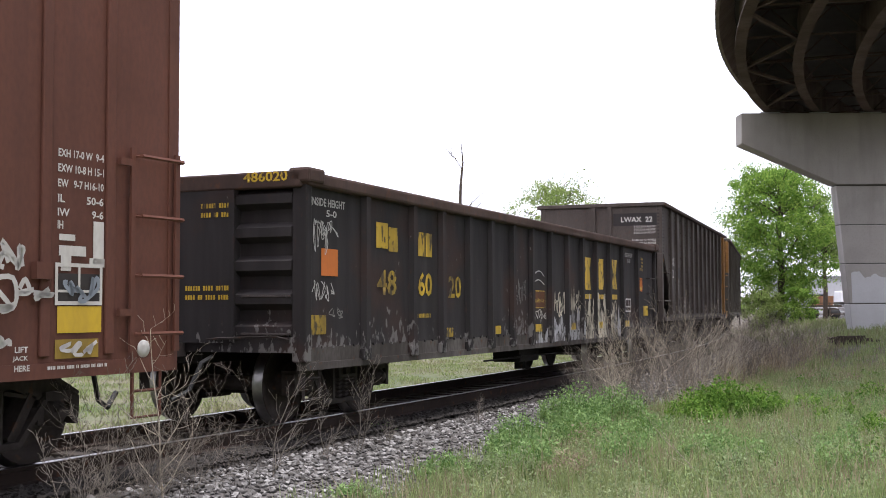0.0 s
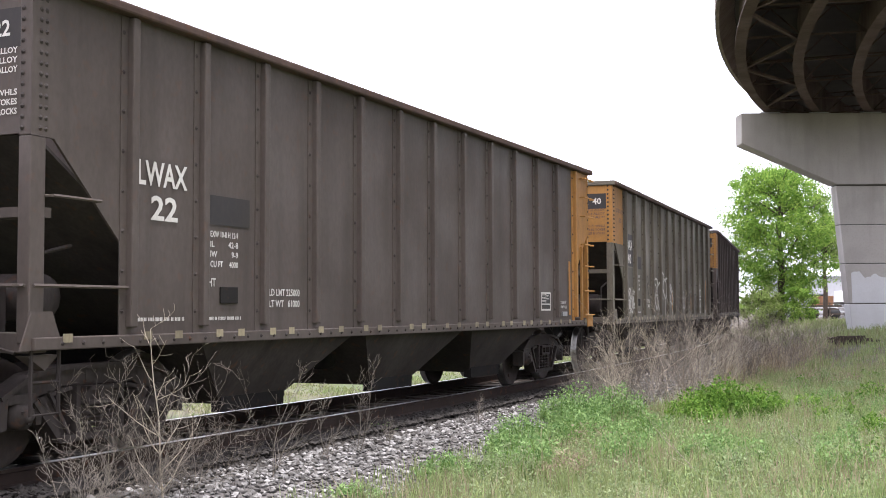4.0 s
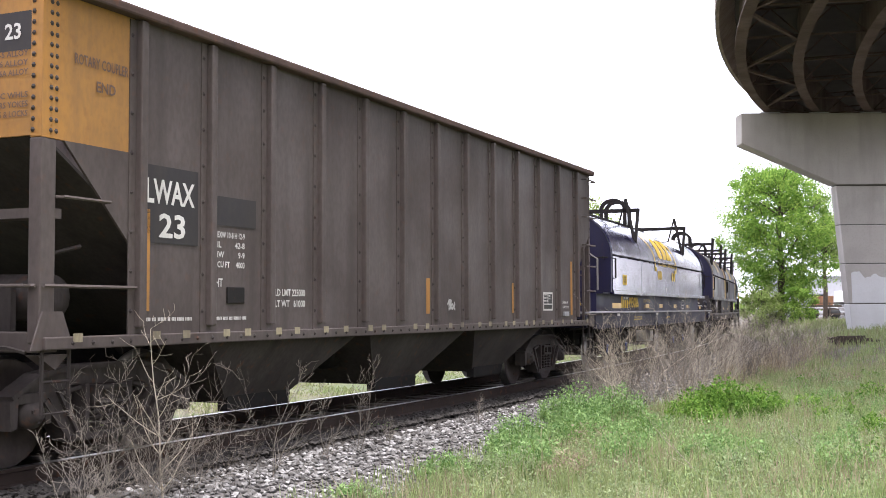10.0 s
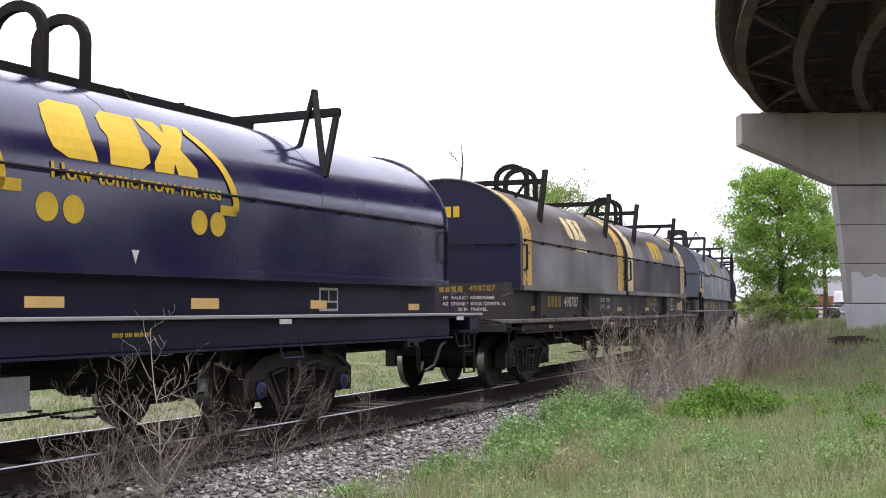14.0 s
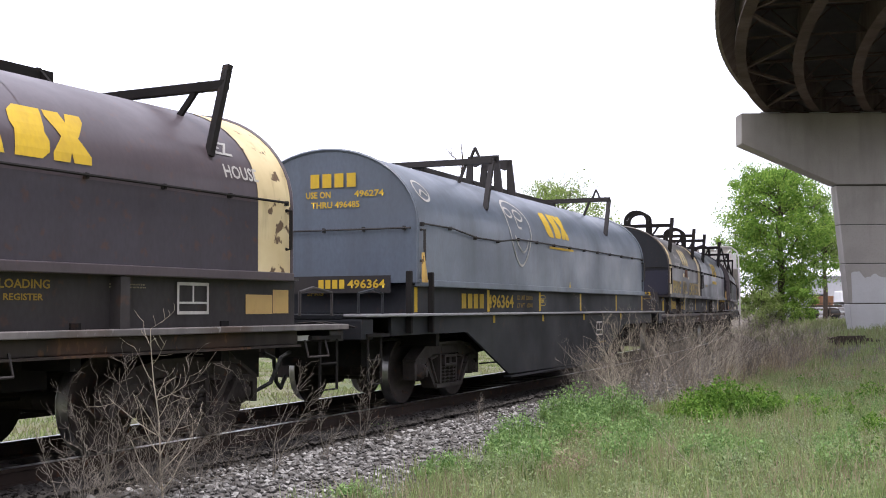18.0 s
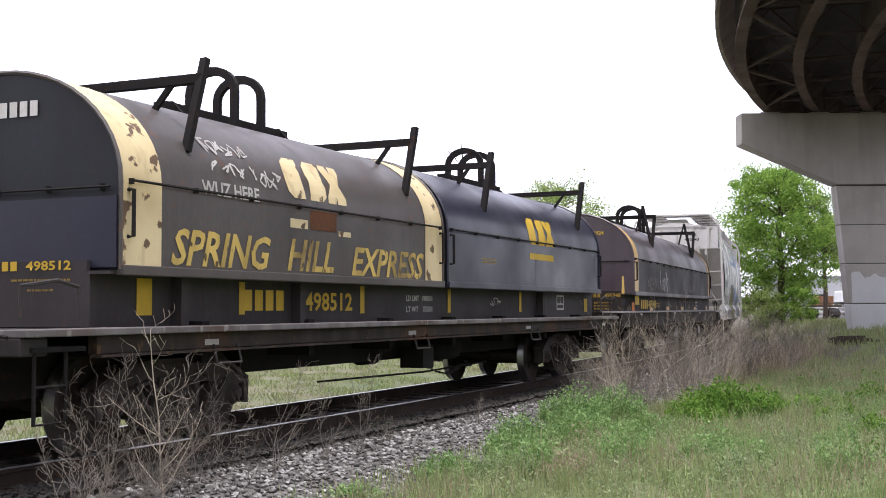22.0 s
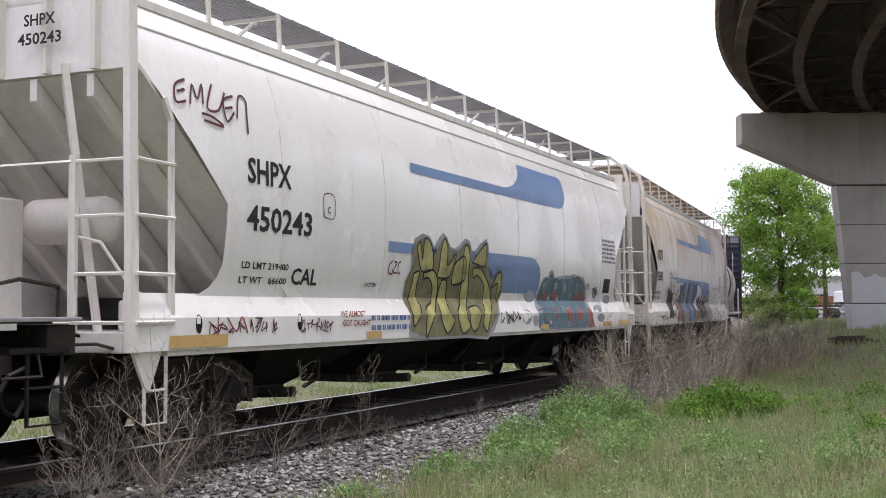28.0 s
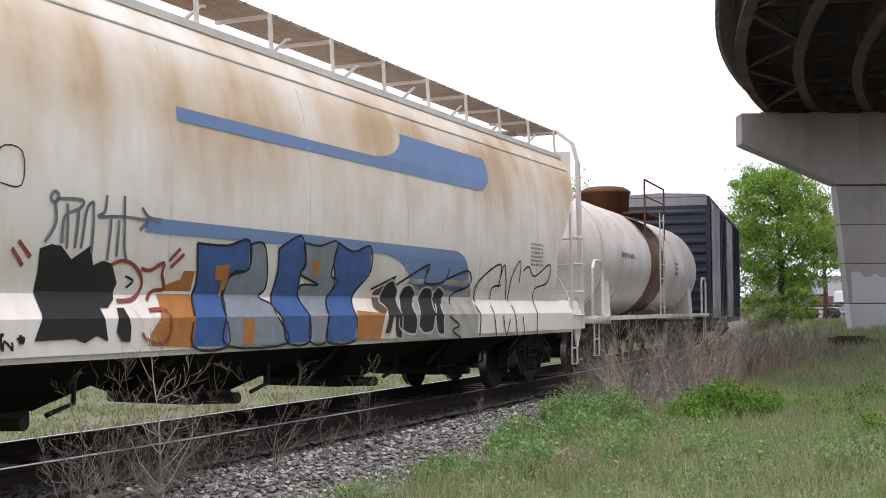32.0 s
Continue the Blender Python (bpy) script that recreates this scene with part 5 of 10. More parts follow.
    for dx in (-apart, apart):
        bm = bmesh.new()
        if lug == "plate":
            for s in (-1, 1):
                prism(bm, [(s * 0.38, 3.42), (s * 0.30, 4.1), (s * 0.21, 4.1), (s * 0.21, 3.42)], 0, xl + dx - 0.025, xl + dx + 0.025)
            prism(bm, [(-0.30, 4.00), (-0.16, 3.93), (0.0, 4.00), (0.16, 3.93), (0.30, 4.00), (0.30, 4.13), (-0.30, 4.13)], 0, xl + dx - 0.025, xl + dx + 0.025)
        else:
            top = 3.92 if long else 3.86
            arch = [(0.36 * math.cos(a), top + 0.30 * math.sin(a)) for a in [math.pi * i / 12 for i in range(13)]]
            inner = [(0.27 * math.cos(a), top + 0.20 * math.sin(a)) for a in [math.pi * i / 12 for i in range(13)]]
            prism(bm, [(0.36, 3.42)] + arch + [(-0.36, 3.42), (-0.27, 3.42)] + inner[::-1] + [(0.27, 3.42)], 0, xl + dx - 0.035, xl + dx + 0.035)
        part("lifting_lug", bm, frame_m, ob)
    for x in (xl - 1.1, xl + 1.1):
        bm = bmesh.new()
        prism(bm, [(-0.24, 3.44), (0.24, 3.44), (0.06, 3.62), (-0.06, 3.62)], 0, x - 0.02, x + 0.02)
        part("spine_gusset", bm, frame_m, ob)
    return shell


def coil_car(sc, x0, x1, base, body, label, capmat=None, belly=False, ledge_m=None, pn=1.2, posts=(), lz=1.255, ta=1.9, tb=0.9):
    """The car under the hoods: trough, deck ledge, end platforms."""
    ob = rail_car("coil_car", sc, base, label, "coil car", x0 + 0.1, x1 - 0.1, capmat)
    sill_m = M["sill_rust"] if ledge_m else body
    for s in (-1, 1):
        part("trough_side", bbox(x0 + ta, x1 - tb, s * (pn - 0.03), s * pn, lz - 0.005, 1.62), body, ob)
        part("deck_ledge", bbox(x0, x1, s * 1.20, s * 1.52, lz - (0.035 if lz > 1.2 else 0.06), lz, 0.008), ledge_m or M["galv"], ob, "worn pale edge of the side deck")
        if not belly:
            part("side_sill", bbox(x0 + 0.9, x1 - 0.9, s * 1.32, s * 1.42, 0.94, lz - (0.035 if lz > 1.2 else 0.06), 0.012), sill_m, ob)
            part("sill_flange", bbox(x0 + 0.9, x1 - 0.9, s * 1.34, s * 1.47, 0.915, 0.938), sill_m, ob)
        part("trough_top_rail", bbox(x0 + ta, x1 - tb, s * (pn - 0.05), s * 1.34, 1.622, 1.65), body, ob)
        for x in posts:
            part("trough_post", bbox(x - 0.06, x + 0.06, s * pn, s * (pn + 0.12), lz, 1.60), body, ob)
    part("deck", bbox(x0, x1, -1.19, 1.19, lz - 0.055, lz - 0.01), body, ob)
    for e, x in ((-1, x0 + ta), (1, x1 - tb)):
        part("trough_end", bbox(x, x - e * 0.04, -pn + 0.03, pn - 0.03, lz, 1.64 if ta > 1.5 else 1.74), body, ob)
    for e, x in ((-1, x0), (1, x1)):
        part("end_sill", bbox(x + e * 0.0, x - e * 0.3, -1.45, 1.45, 0.95, lz - 0.062, 0.015), body, ob)
        for n in (-1.35, 1.35):
            bm = bmesh.new()
            tube(bm, [(x - e * 0.1, n, 1.24), (x - e * 0.1, n, 1.5), (x - e * 0.5, n, 1.55), (x - e * 0.75, n, 1.5), (x - e * 0.75, n, 1.24)], 0.018, 6)
            part("handrail", bm, body, ob)
        step(ob, min(x - e * 0.15, x - e * 0.5), max(x - e * 0.15, x - e * 0.5), -1.45, 0.42, 1.0, M["under"])
    count = 0 if belly else 14
    for i in range(count):
        x = x0 + 1.1 + (x1 - x0 - 2.2) * i / (count - 1)
        if i % 4 == 1:
            part("ledge_plate", bbox(x + 0.2, x + 0.42, -1.53 if lz > 1.2 else -1.428, -1.522 if lz > 1.2 else -1.42, lz - 0.095 if lz > 1.2 else 0.975, lz - 0.045 if lz > 1.2 else 1.03), M["chalk"], ob)
            bm = bmesh.new()
            tube(bm, [(x + 0.3, -1.45, 0.98), (x + 0.3, -1.5, 0.8), (x + 0.7, -1.5, 0.8), (x + 0.7, -1.45, 0.98)], 0.014, 5)
            part("grab_iron", bm, body, ob)
    for e, x in ((-1, x0), (1, x1)):
        part("end_step", bbox(x - e * 0.1, x - e * 0.7, -1.48, -1.1, 0.98, 1.02), M["under"], ob)
        bm = bmesh.new()
        tube(bm, [(x + e * 0.05, -0.5, 1.12), (x + e * 0.1, -1.0, 1.16), (x + e * 0.08, -1.4, 1.1)], 0.016, 5)
        part("corner_lever", bm, M["under"], ob)
    for i in range(7):
        x = x0 + 2.6 + (x1 - x0 - 4.6) * i / 6
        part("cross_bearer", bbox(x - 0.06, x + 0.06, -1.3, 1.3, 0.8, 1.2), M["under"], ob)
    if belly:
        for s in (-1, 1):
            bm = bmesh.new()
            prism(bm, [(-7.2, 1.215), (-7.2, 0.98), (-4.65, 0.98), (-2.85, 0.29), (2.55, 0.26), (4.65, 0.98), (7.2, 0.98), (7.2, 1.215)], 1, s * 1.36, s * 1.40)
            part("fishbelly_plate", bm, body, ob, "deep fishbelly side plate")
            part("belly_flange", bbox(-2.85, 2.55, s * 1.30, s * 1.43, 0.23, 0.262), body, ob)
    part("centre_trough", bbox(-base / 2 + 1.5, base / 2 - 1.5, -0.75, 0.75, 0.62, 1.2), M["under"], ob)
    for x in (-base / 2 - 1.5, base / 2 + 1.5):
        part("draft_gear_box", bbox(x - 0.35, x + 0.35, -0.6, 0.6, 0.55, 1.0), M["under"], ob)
    bm = bmesh.new()
    for i in range(12):
        x, z = -0.2 + i * 0.13, 0.52 - 0.14 * math.sin(math.pi * i / 11)
        tube(bm, [(x, -1.05, z), (x + 0.15, -1.05, z - 0.01)], 0.016, 4)
    part("brake_chain", bm, M["under"], ob)
    bm = bmesh.new()
    tube(bm, [(-3.0, -0.95, 0.45), (0.0, -0.95, 0.42), (2.4, -0.95, 0.47)], 0.014, 5)
    tube(bm, [(x0 + 1.2, -0.8, 0.9), (x1 - 1.2, -0.8, 0.9)], 0.022, 5)
    part("brake_pipe", bm, M["under"], ob)
    bm = bmesh.new()
    box(bm, -0.55, -0.2, -1.2, -0.85, 0.5, 0.78)
    tube(bm, [(-0.38, -1.0, 0.78), (-0.38, -1.0, 1.0)], 0.05, 6)
    part("brake_valve", bm, M["galv"] if capmat else M["under"], ob)
    return ob


def handbrake(ob, x, n, z, m, case=None):
    bm = bmesh.new()
    ring = [(x - 0.14, -n + 0.27 * math.cos(a), z + 0.27 * math.sin(a)) for a in [i * math.pi / 8 for i in range(17)]]
    tube(bm, ring, 0.02, 5)
    for i in range(8):
        a = i * math.pi / 4
        tube(bm, [(x - 0.12, -n, z), (x - 0.14, -n + 0.27 * math.cos(a), z + 0.27 * math.sin(a))], 0.012, 4)
    part("handbrake_wheel", bm, m, ob, "spoked handbrake wheel")
    part("handbrake_box", bbox(x - 0.1, x, -n - 0.14, -n + 0.14, z - 0.3, z + 0.2, 0.02), case or M["under"], ob)


INKY, INKW = M["yellow"], M["stencil"]
PS = flat(1.203)
# navy car with the long emblem
c = coil_car(-21.25, -8.15, 8.15, 8.0, M["navy_flat"], "gloss navy coil car with yellow painted lettering", M["blue_cap"])
h = hood(c, -5.6, 7.25, M["navy"], M["navy_flat"], gear=(-2.23, 4.49, 1.06))
emblem(h, -0.18, 2.57, 1.9, 0.52, hood_surf, INKY)
strokes(h, [[(-1.15, 3.12), (-0.88, 2.78), (-0.72, 2.42), (-0.72, 2.30), (-0.71, 2.29), (-0.50, 2.29)], [(1.85, 3.06), (2.15, 2.76), (2.33, 2.42), (2.33, 2.30), (2.32, 2.29), (2.08, 2.29)]], 0.10, lambda z: hood_surf(z) + 0.004, INKY, "emblem", "yellow bracket lines of the emblem")
lettering(h, "How tomorrow moves", -0.18, 2.38, 0.14, lambda z: hood_surf(z) + 0.003, INKY, 2.28)
for x in (-0.22, 0.08, 1.76, 2.05):
    plates(h, [[(x + 0.125 * math.cos(a), 2.145 + 0.12 * math.sin(a)) for a in [i * math.pi / 10 for i in range(20)]]], hood_surf, INKY, "emblem_dot")
plates(h, [[(0.80, 1.84), (0.90, 1.84), (0.85, 1.72)]], hood_surf, INKW, "centre_mark")
plates(h, [rect(-4.49, 1.83, -4.08, 2.05)], hood_surf, INKY, "warning_plate", "yellow warning plate")
bars(h, -4.44, 1.87, 0.32, 0.15, 3, lambda z: hood_surf(z) + 0.004, M["black"])
blocks4(c, -3.92, 1.33, 0.78, 0.25, PS, INKY)
lettering(c, "493086", -3.15, 1.33, 0.25, PS, INKY, 1.14)
lettering(c, "LD LMT  221900", -1.38, 1.46, 0.08, PS, M["yellow_dim"], 0.84)
lettering(c, "LT WT    64100", -1.38, 1.31, 0.08, PS, M["yellow_dim"], 0.84)
plates(c, [rect(-5.80, 1.32, -4.95, 1.43), rect(-2.27, 1.33, -1.85, 1.42), rect(-0.5, 1.33, -0.07, 1.42), rect(1.57, 1.32, 2.0, 1.42), rect(3.66, 1.32, 4.0, 1.41), rect(6.0, 1.3, 6.3, 1.38)], flat(1.425), M["amber_clean"], "reflector", "amber reflective strip")
f, back = load_box(c, 4.2, 1.29, 0.68)
plates(c, f, PS, INKW)
plates(c, [rect(-4.6, 1.50, -4.0, 1.58)], flat(1.39), M["dark_panel"], "stencil_panel")
lettering(c, "LIFT HERE", -4.58, 1.51, 0.05, flat(1.395), INKW, 0.5)
blocks4(c, -0.35, 3.0, 0.52, 0.16, PS, INKY, -5.615)
lettering(c, "3000 - 493524", -0.55, 2.80, 0.10, PS, INKY, 1.1, -5.615)
lettering(c, "493086", 0.30, 1.56, 0.09, PS, INKY, 0.5, -6.26)
lettering(c, "SPRG 7 OC D5 7 IC D5", -0.05, 1.46, 0.05, PS, INKY, 0.9, -6.26)
lettering(c, "SPRG 2 OC B353 2 IC B354", -0.05, 1.38, 0.05, PS, INKY, 1.1, -6.26)
lettering(c, "36 IN 1W WHLS", -0.05, 1.30, 0.05, PS, INKY, 0.6, -6.26)
bm = bmesh.new()
tube(bm, [(-5.7, -1.1, 1.7), (-5.7, -1.1, 2.35), (-5.7, -0.95, 2.45), (-5.7, 1.1, 2.4)], 0.02, 6)
part("end_handrail", bm, M["greychalk"], c)
bars(c, -3.6, 1.05, 0.9, 0.1, 2, flat(1.425), INKY, None, 5)
bars(c, 0.5, 1.06, 0.5, 0.07, 1, flat(1.425), INKY, None, 6)

# two-hood car, brown and plum
c = coil_car(-3.6, -8.4, 8.4, 12.2, M["coil_charcoal"], "brown two-hood coil car with yellow end bands", None, ledge_m=M["ledge_worn"], pn=1.28, posts=(-6.3, -3.1, 4.85), lz=1.145, ta=0.9, tb=0.75)
h = hood(c, -7.35, 0.0, M["coil_brown"], M["navy_flat"], [(-7.34, -6.8, M["amber"]), (-0.62, -0.02, M["amber"])], gear=(-5.75, -1.03, -3.42))
emblem(h, -4.4, 2.62, 1.25, 0.42, hood_surf, M["cream"])
plates(h, [rect(-4.2, 2.40, -3.1, 2.47)], hood_surf, M["cream"], "emblem_bar")
h = hood(c, 0.30, 7.44, M["coil_maroon"], M["coil_charcoal"], [(0.32, 0.93, M["cream"]), (6.84, 7.42, M["cream"])], side_m=M["coil_plum_dark"], gear=(1.72, 6.39, 4.03))
emblem(h, 3.12, 2.53, 1.32, 0.44, hood_surf, INKY)
plates(h, [rect(3.18, 2.33, 4.5, 2.40)], hood_surf, INKY, "emblem_bar")
PS2 = flat(1.283)
lettering(h, "EZ", 6.3, 2.86, 0.14, hood_surf, M["chalk"], 0.28, name="chalk_lettering")
lettering(h, "HOUSE", 6.33, 2.62, 0.14, hood_surf, M["chalk"], 0.56, name="chalk_lettering")
blocks4(c, -5.6, 1.34, 0.9, 0.2, PS2, M["yellow_dim"])
lettering(c, "498787", -4.55, 1.34, 0.2, PS2, M["stencil"], 1.0)
lettering(c, "LD LMT  197000", -1.79, 1.45, 0.09, PS2, M["chalk"], 0.82)
lettering(c, "LT WT     66000", -1.79, 1.31, 0.09, PS2, M["chalk"], 0.82)
plates(c, [rect(-0.31, 1.262, 0.14, 1.34), rect(2.59, 1.262, 3.03, 1.34), rect(6.75, 1.265, 7.22, 1.465), rect(7.23, 1.27, 7.52, 1.52), rect(-6.6, 1.28, -6.2, 1.36)], flat(1.285), M["amber_clean"], "reflector")
lettering(c, "RESTRICTED LOADING", 2.84, 1.485, 0.075, PS2, M["yellow_dim"], 1.24)
lettering(c, "SEE EQUIPMENT REGISTER", 2.86, 1.38, 0.065, PS2, M["yellow_dim"], 1.15)
bars(c, 4.77, 1.50, 0.48, 0.05, 2, PS2, M["dull_tape"], None, 4)
f, back = load_box(c, 5.66, 1.267, 0.76)
plates(c, f, flat(1.30), INKW)
lettering(c, "498787", 0.51, 1.60, 0.1, PS, M["yellow_dim"], 0.47, -7.503)
blocks4(c, -0.01, 1.59, 0.44, 0.1, PS, M["yellow_dim"], -7.503)
for text, n, z, w in (("HYDRAULIC UNDERFRAME", 0.06, 1.47, 0.90), ("KEYSTONE SHOCK CONTROL", 0.06, 1.37, 1.10), ("20 IN TRAVEL", 0.32, 1.28, 0.52)):
    lettering(c, text, n, z, 0.055, PS, M["stencil"], w, -7.503)
blocks4(c, -0.26, 2.84, 0.60, 0.18, PS, INKY, -7.36)

# slate blue single hood with a fishbelly
c = coil_car(13.2, -8.1, 8.1, 9.2, M["coil_slate"], "slate blue coil car with white chalk drawings", None, True)
h = hood(c, -6.35, 6.45, M["coil_blue"], M["coil_blue"], (), M["dark_panel"], "plate", gear=(-3.27, 3.85, 0.08), apart=0.36)
emblem(h, -0.70, 2.58, 1.3, 0.45, hood_surf, INKY)
plates(h, [rect(-0.69, 2.37, 0.78, 2.41)], lambda z: hood_surf(z) + 0.02, INKY, "emblem_bar")
ov = [(-2.14 + 0.70 * math.cos(a) * (0.75 + 0.25 * math.sin(a)), 2.56 + 0.54 * math.sin(a)) for a in [i * math.pi / 9 for i in range(19)]]
strokes(h, [ov, [(-2.45 + 0.14 * math.cos(a), 2.88 + 0.08 * math.sin(a)) for a in [i * math.pi / 4 for i in range(9)]], [(-2.0 + 0.18 * math.cos(a), 2.86 + 0.09 * math.sin(a)) for a in [i * math.pi / 4 for i in range(9)]], [(-2.45, 2.5), (-2.3, 2.36), (-2.05, 2.24), (-1.85, 2.34), (-1.8, 2.48)], [(-2.2, 2.84), (-2.22, 2.66), (-2.05, 2.64)]], 0.035, hood_surf, M["chalk"], "chalk_drawing", "white chalk oval with loops")
strokes(h, [[(-5.86 + 0.20 * math.cos(a), 2.92 + 0.14 * math.sin(a)) for a in [i * math.pi / 6 for i in range(13)]], [(-5.98, 2.86), (-5.86, 2.93), (-5.74, 2.86)]], 0.03, hood_surf, M["chalk"], "chalk_drawing", "white chalk circle")
blocks4(c, -4.38, 1.32, 0.98, 0.22, PS, INKY)
lettering(c, "496364", -3.31, 1.32, 0.22, PS, INKY, 1.22)
lettering(c, "LD LMT 226000", -1.9, 1.46, 0.08, PS, M["yellow_dim"], 0.8)
lettering(c, "LT WT   60000", -1.9, 1.33, 0.08, PS, M["yellow_dim"], 0.8)
plates(c, [rect(x, 1.27, x + 0.1, 1.60) for x in (-6.38, -3.68, -1.16, 1.34, 4.06, 6.42)], flat(1.34), INKY, "reflector", "upright yellow reflective strip")
f, back = load_box(c, 2.3, 0.78, 0.7)
plates(c, f, flat(1.402), INKW)
bars(c, 2.5, 0.62, 0.5, 0.06, 1, flat(1.402), M["yellow_dim"])
lettering(c, "286K", -0.68, 1.41, 0.09, PS, INKY, 0.25)
strokes(c, [[(-0.73, 1.38), (-0.39, 1.38), (-0.39, 1.53), (-0.73, 1.53), (-0.73, 1.38)]], 0.012, PS, INKY, "stencil_box")
plates(c, [rect(x, 1.10, x + 0.1, 1.21) for x in (-3.6, -1.18, 1.35, 4.2)], flat(1.402), INKY, "reflector")
plates(c, [[(0.55, 1.70), (0.65, 1.70), (0.60, 1.82)]], hood_surf, INKY, "centre_mark")
for x in (-6.75, -6.05):
    part("stake_post", bbox(x - 0.03, x + 0.03, -1.48, -1.40, 1.0, 1.8, 0.01), M["under"], c)
bm = bmesh.new()
prism(bm, [(-6.4, 1.66), (-6.28, 1.66), (-6.40, 2.05)], 1, -1.50, -1.46)
part("guide_plate", bm, M["amber"], c)
blocks4(c, -0.21, 2.96, 0.74, 0.19, PS, INKY, -6.37)
lettering(c, "USE ON", -0.28, 2.82, 0.09, PS, INKY, 0.38, -6.37)
lettering(c, "496274", 0.46, 2.82, 0.09, PS, INKY, 0.44, -6.37)
lettering(c, "THRU 496485", -0.20, 2.68, 0.09, PS, INKY, 0.74, -6.37)
plates(c, [rect(-0.5, 1.53, 1.0, 1.76)], PS, M["dark_panel"], "number_panel", "", -6.37)
lettering(c, "496364", 0.36, 1.59, 0.12, PS, INKY, 0.56, -6.376)
blocks4(c, -0.08, 1.59, 0.42, 0.12, PS, INKY, -6.376)
lettering(c, "SPRG", -0.35, 1.5, 0.06, PS, INKY, 0.25, -6.2)

# two-hood car, umber and navy, with a painted motto
c = coil_car(30.1, -8.35, 8.35, 11.7, M["coil_charcoal"], "charcoal two-hood coil car with yellow painted motto", None, ledge_m=M["ledge_worn"], pn=1.12, posts=(-3.82, -6.0, 4.43), lz=1.16, ta=1.15, tb=0.6)
h = hood(c, -7.12, -0.28, M["coil_brown"], M["coil_slate"], [(-7.10, -6.55, M["cream"]), (-0.85, -0.30, M["cream"])], gear=(-5.82, -1.03, -3.55))
part("hood_end_apron", bbox(-7.15, -7.128, -1.36, 1.36, 1.68, 2.3), M["coil_navy2"], c, "dark lower apron of the hood end")
emblem(h, -4.36, 2.53, 1.3, 0.46, hood_surf, M["cream"])
plates(h, [rect(-4.32, 2.20, -3.95, 2.30), rect(-3.25, 2.16, -2.95, 2.22)], hood_surf, M["cream"], "paint_patch")
plates(h, [rect(-3.9, 2.2, -3.3, 2.42)], hood_surf, M["rust"], "rust_patch", "patch of red-brown rust")
for text, x, w, dz in (("SPRING", -6.42, 1.62, 0.0), ("HILL", -4.38, 1.0, 0.01), ("EXPRESS", -2.93, 1.95, -0.01)):
    lettering(h, text, x, 1.72 + dz, 0.35, hood_surf, M["motto"], w, lean=0.3)
strokes(h, scrawl(-5.78, 2.86, 0.85, 0.15, 6, 41) + scrawl(-5.7, 2.64, 0.8, 0.15, 5, 42) + scrawl(-4.87, 2.58, 0.45, 0.2, 3, 44), 0.018, hood_surf, M["chalk"])
lettering(h, "WUZ HERE", -5.93, 2.42, 0.14, lambda z: hood_surf(z) + 0.002, M["chalk"], 1.0, name="chalk_lettering")
h = hood(c, -0.12, 7.42, M["coil_navy2"], M["black"], (), gear=(1.76, 6.55, 4.06))
emblem(h, 3.30, 2.40, 1.30, 0.45, hood_surf, INKY)
plates(h, [rect(3.34, 2.145, 4.58, 2.25)], hood_surf, INKY, "emblem_bar")
bars(h, 1.2, 2.0, 0.6, 0.1, 2, hood_surf, M["yellow_dim"], None, 3)
PS3 = flat(1.123)
blocks4(c, -4.84, 1.30, 0.84, 0.22, PS3, INKY)
lettering(c, "498512", -3.6, 1.29, 0.22, PS3, INKY, 1.14)
lettering(c, "LD LMT  190000", -0.93, 1.42, 0.08, PS3, M["chalk"], 0.85)
lettering(c, "LT WT    73000", -0.93, 1.27, 0.08, PS3, M["chalk"], 0.85)
plates(c, [rect(x, 1.26, x + 0.11, 1.60) for x in (-4.93, -2.25, 0.46, 3.47)] + [rect(7.18, 1.25, 7.40, 1.51), rect(-6.58, 1.26, -6.36, 1.60)], flat(1.124), INKY, "reflector", "upright yellow reflective strip")
f, back = load_box(c, 5.48, 1.29, 0.68)
plates(c, f, PS3, INKW)
strokes(c, scrawl(2.12, 1.36, 0.5, 0.12, 3, 46), 0.015, PS3, M["chalk"])
blocks4(c, 0.0, 3.06, 0.48, 0.14, PS, INKW, -7.13)
lettering(c, "498512", 0.41, 1.66, 0.085, PS, INKY, 0.51, -7.204)
blocks4(c, -0.07, 1.66, 0.4, 0.085, PS, INKY, -7.204)
bars(c, 0.24, 1.56, 0.68, 0.035, 1, PS, M["yellow_dim"], -7.204, 6)
bars(c, 0.43, 1.47, 0.3, 0.035, 1, PS, M["yellow_dim"], -7.204, 7)

# plum-brown single hood with an amber band
c = coil_car(46.8, -8.7, 8.7, 9.9, M["coil_soot"], "plum-brown coil car with amber band and handbrake wheel", None)
h = hood(c, -6.22, 6.58, M["coil_maroon"], M["coil_maroon"], [(-6.20, -5.65, M["amber_clean"]), (6.25, 6.56, M["amber_clean"])], side_m=M["coil_side_grey"], gear=(-2.85, 4.0, 0.52))
strokes(h, scrawl(-4.55, 1.74, 1.6, 0.36, 7, 51), 0.022, hood_surf, M["greychalk"])
strokes(h, scrawl(-2.75, 1.72, 1.2, 0.54, 6, 52), 0.028, hood_surf, M["chalk"])
strokes(h, scrawl(1.6, 1.75, 1.6, 0.3, 7, 53), 0.02, hood_surf, M["greychalk"])
blocks4(c, -4.5, 1.31, 0.98, 0.21, PS, INKY)
lettering(c, "495948", -3.52, 1.31, 0.21, PS, INKY, 1.12)
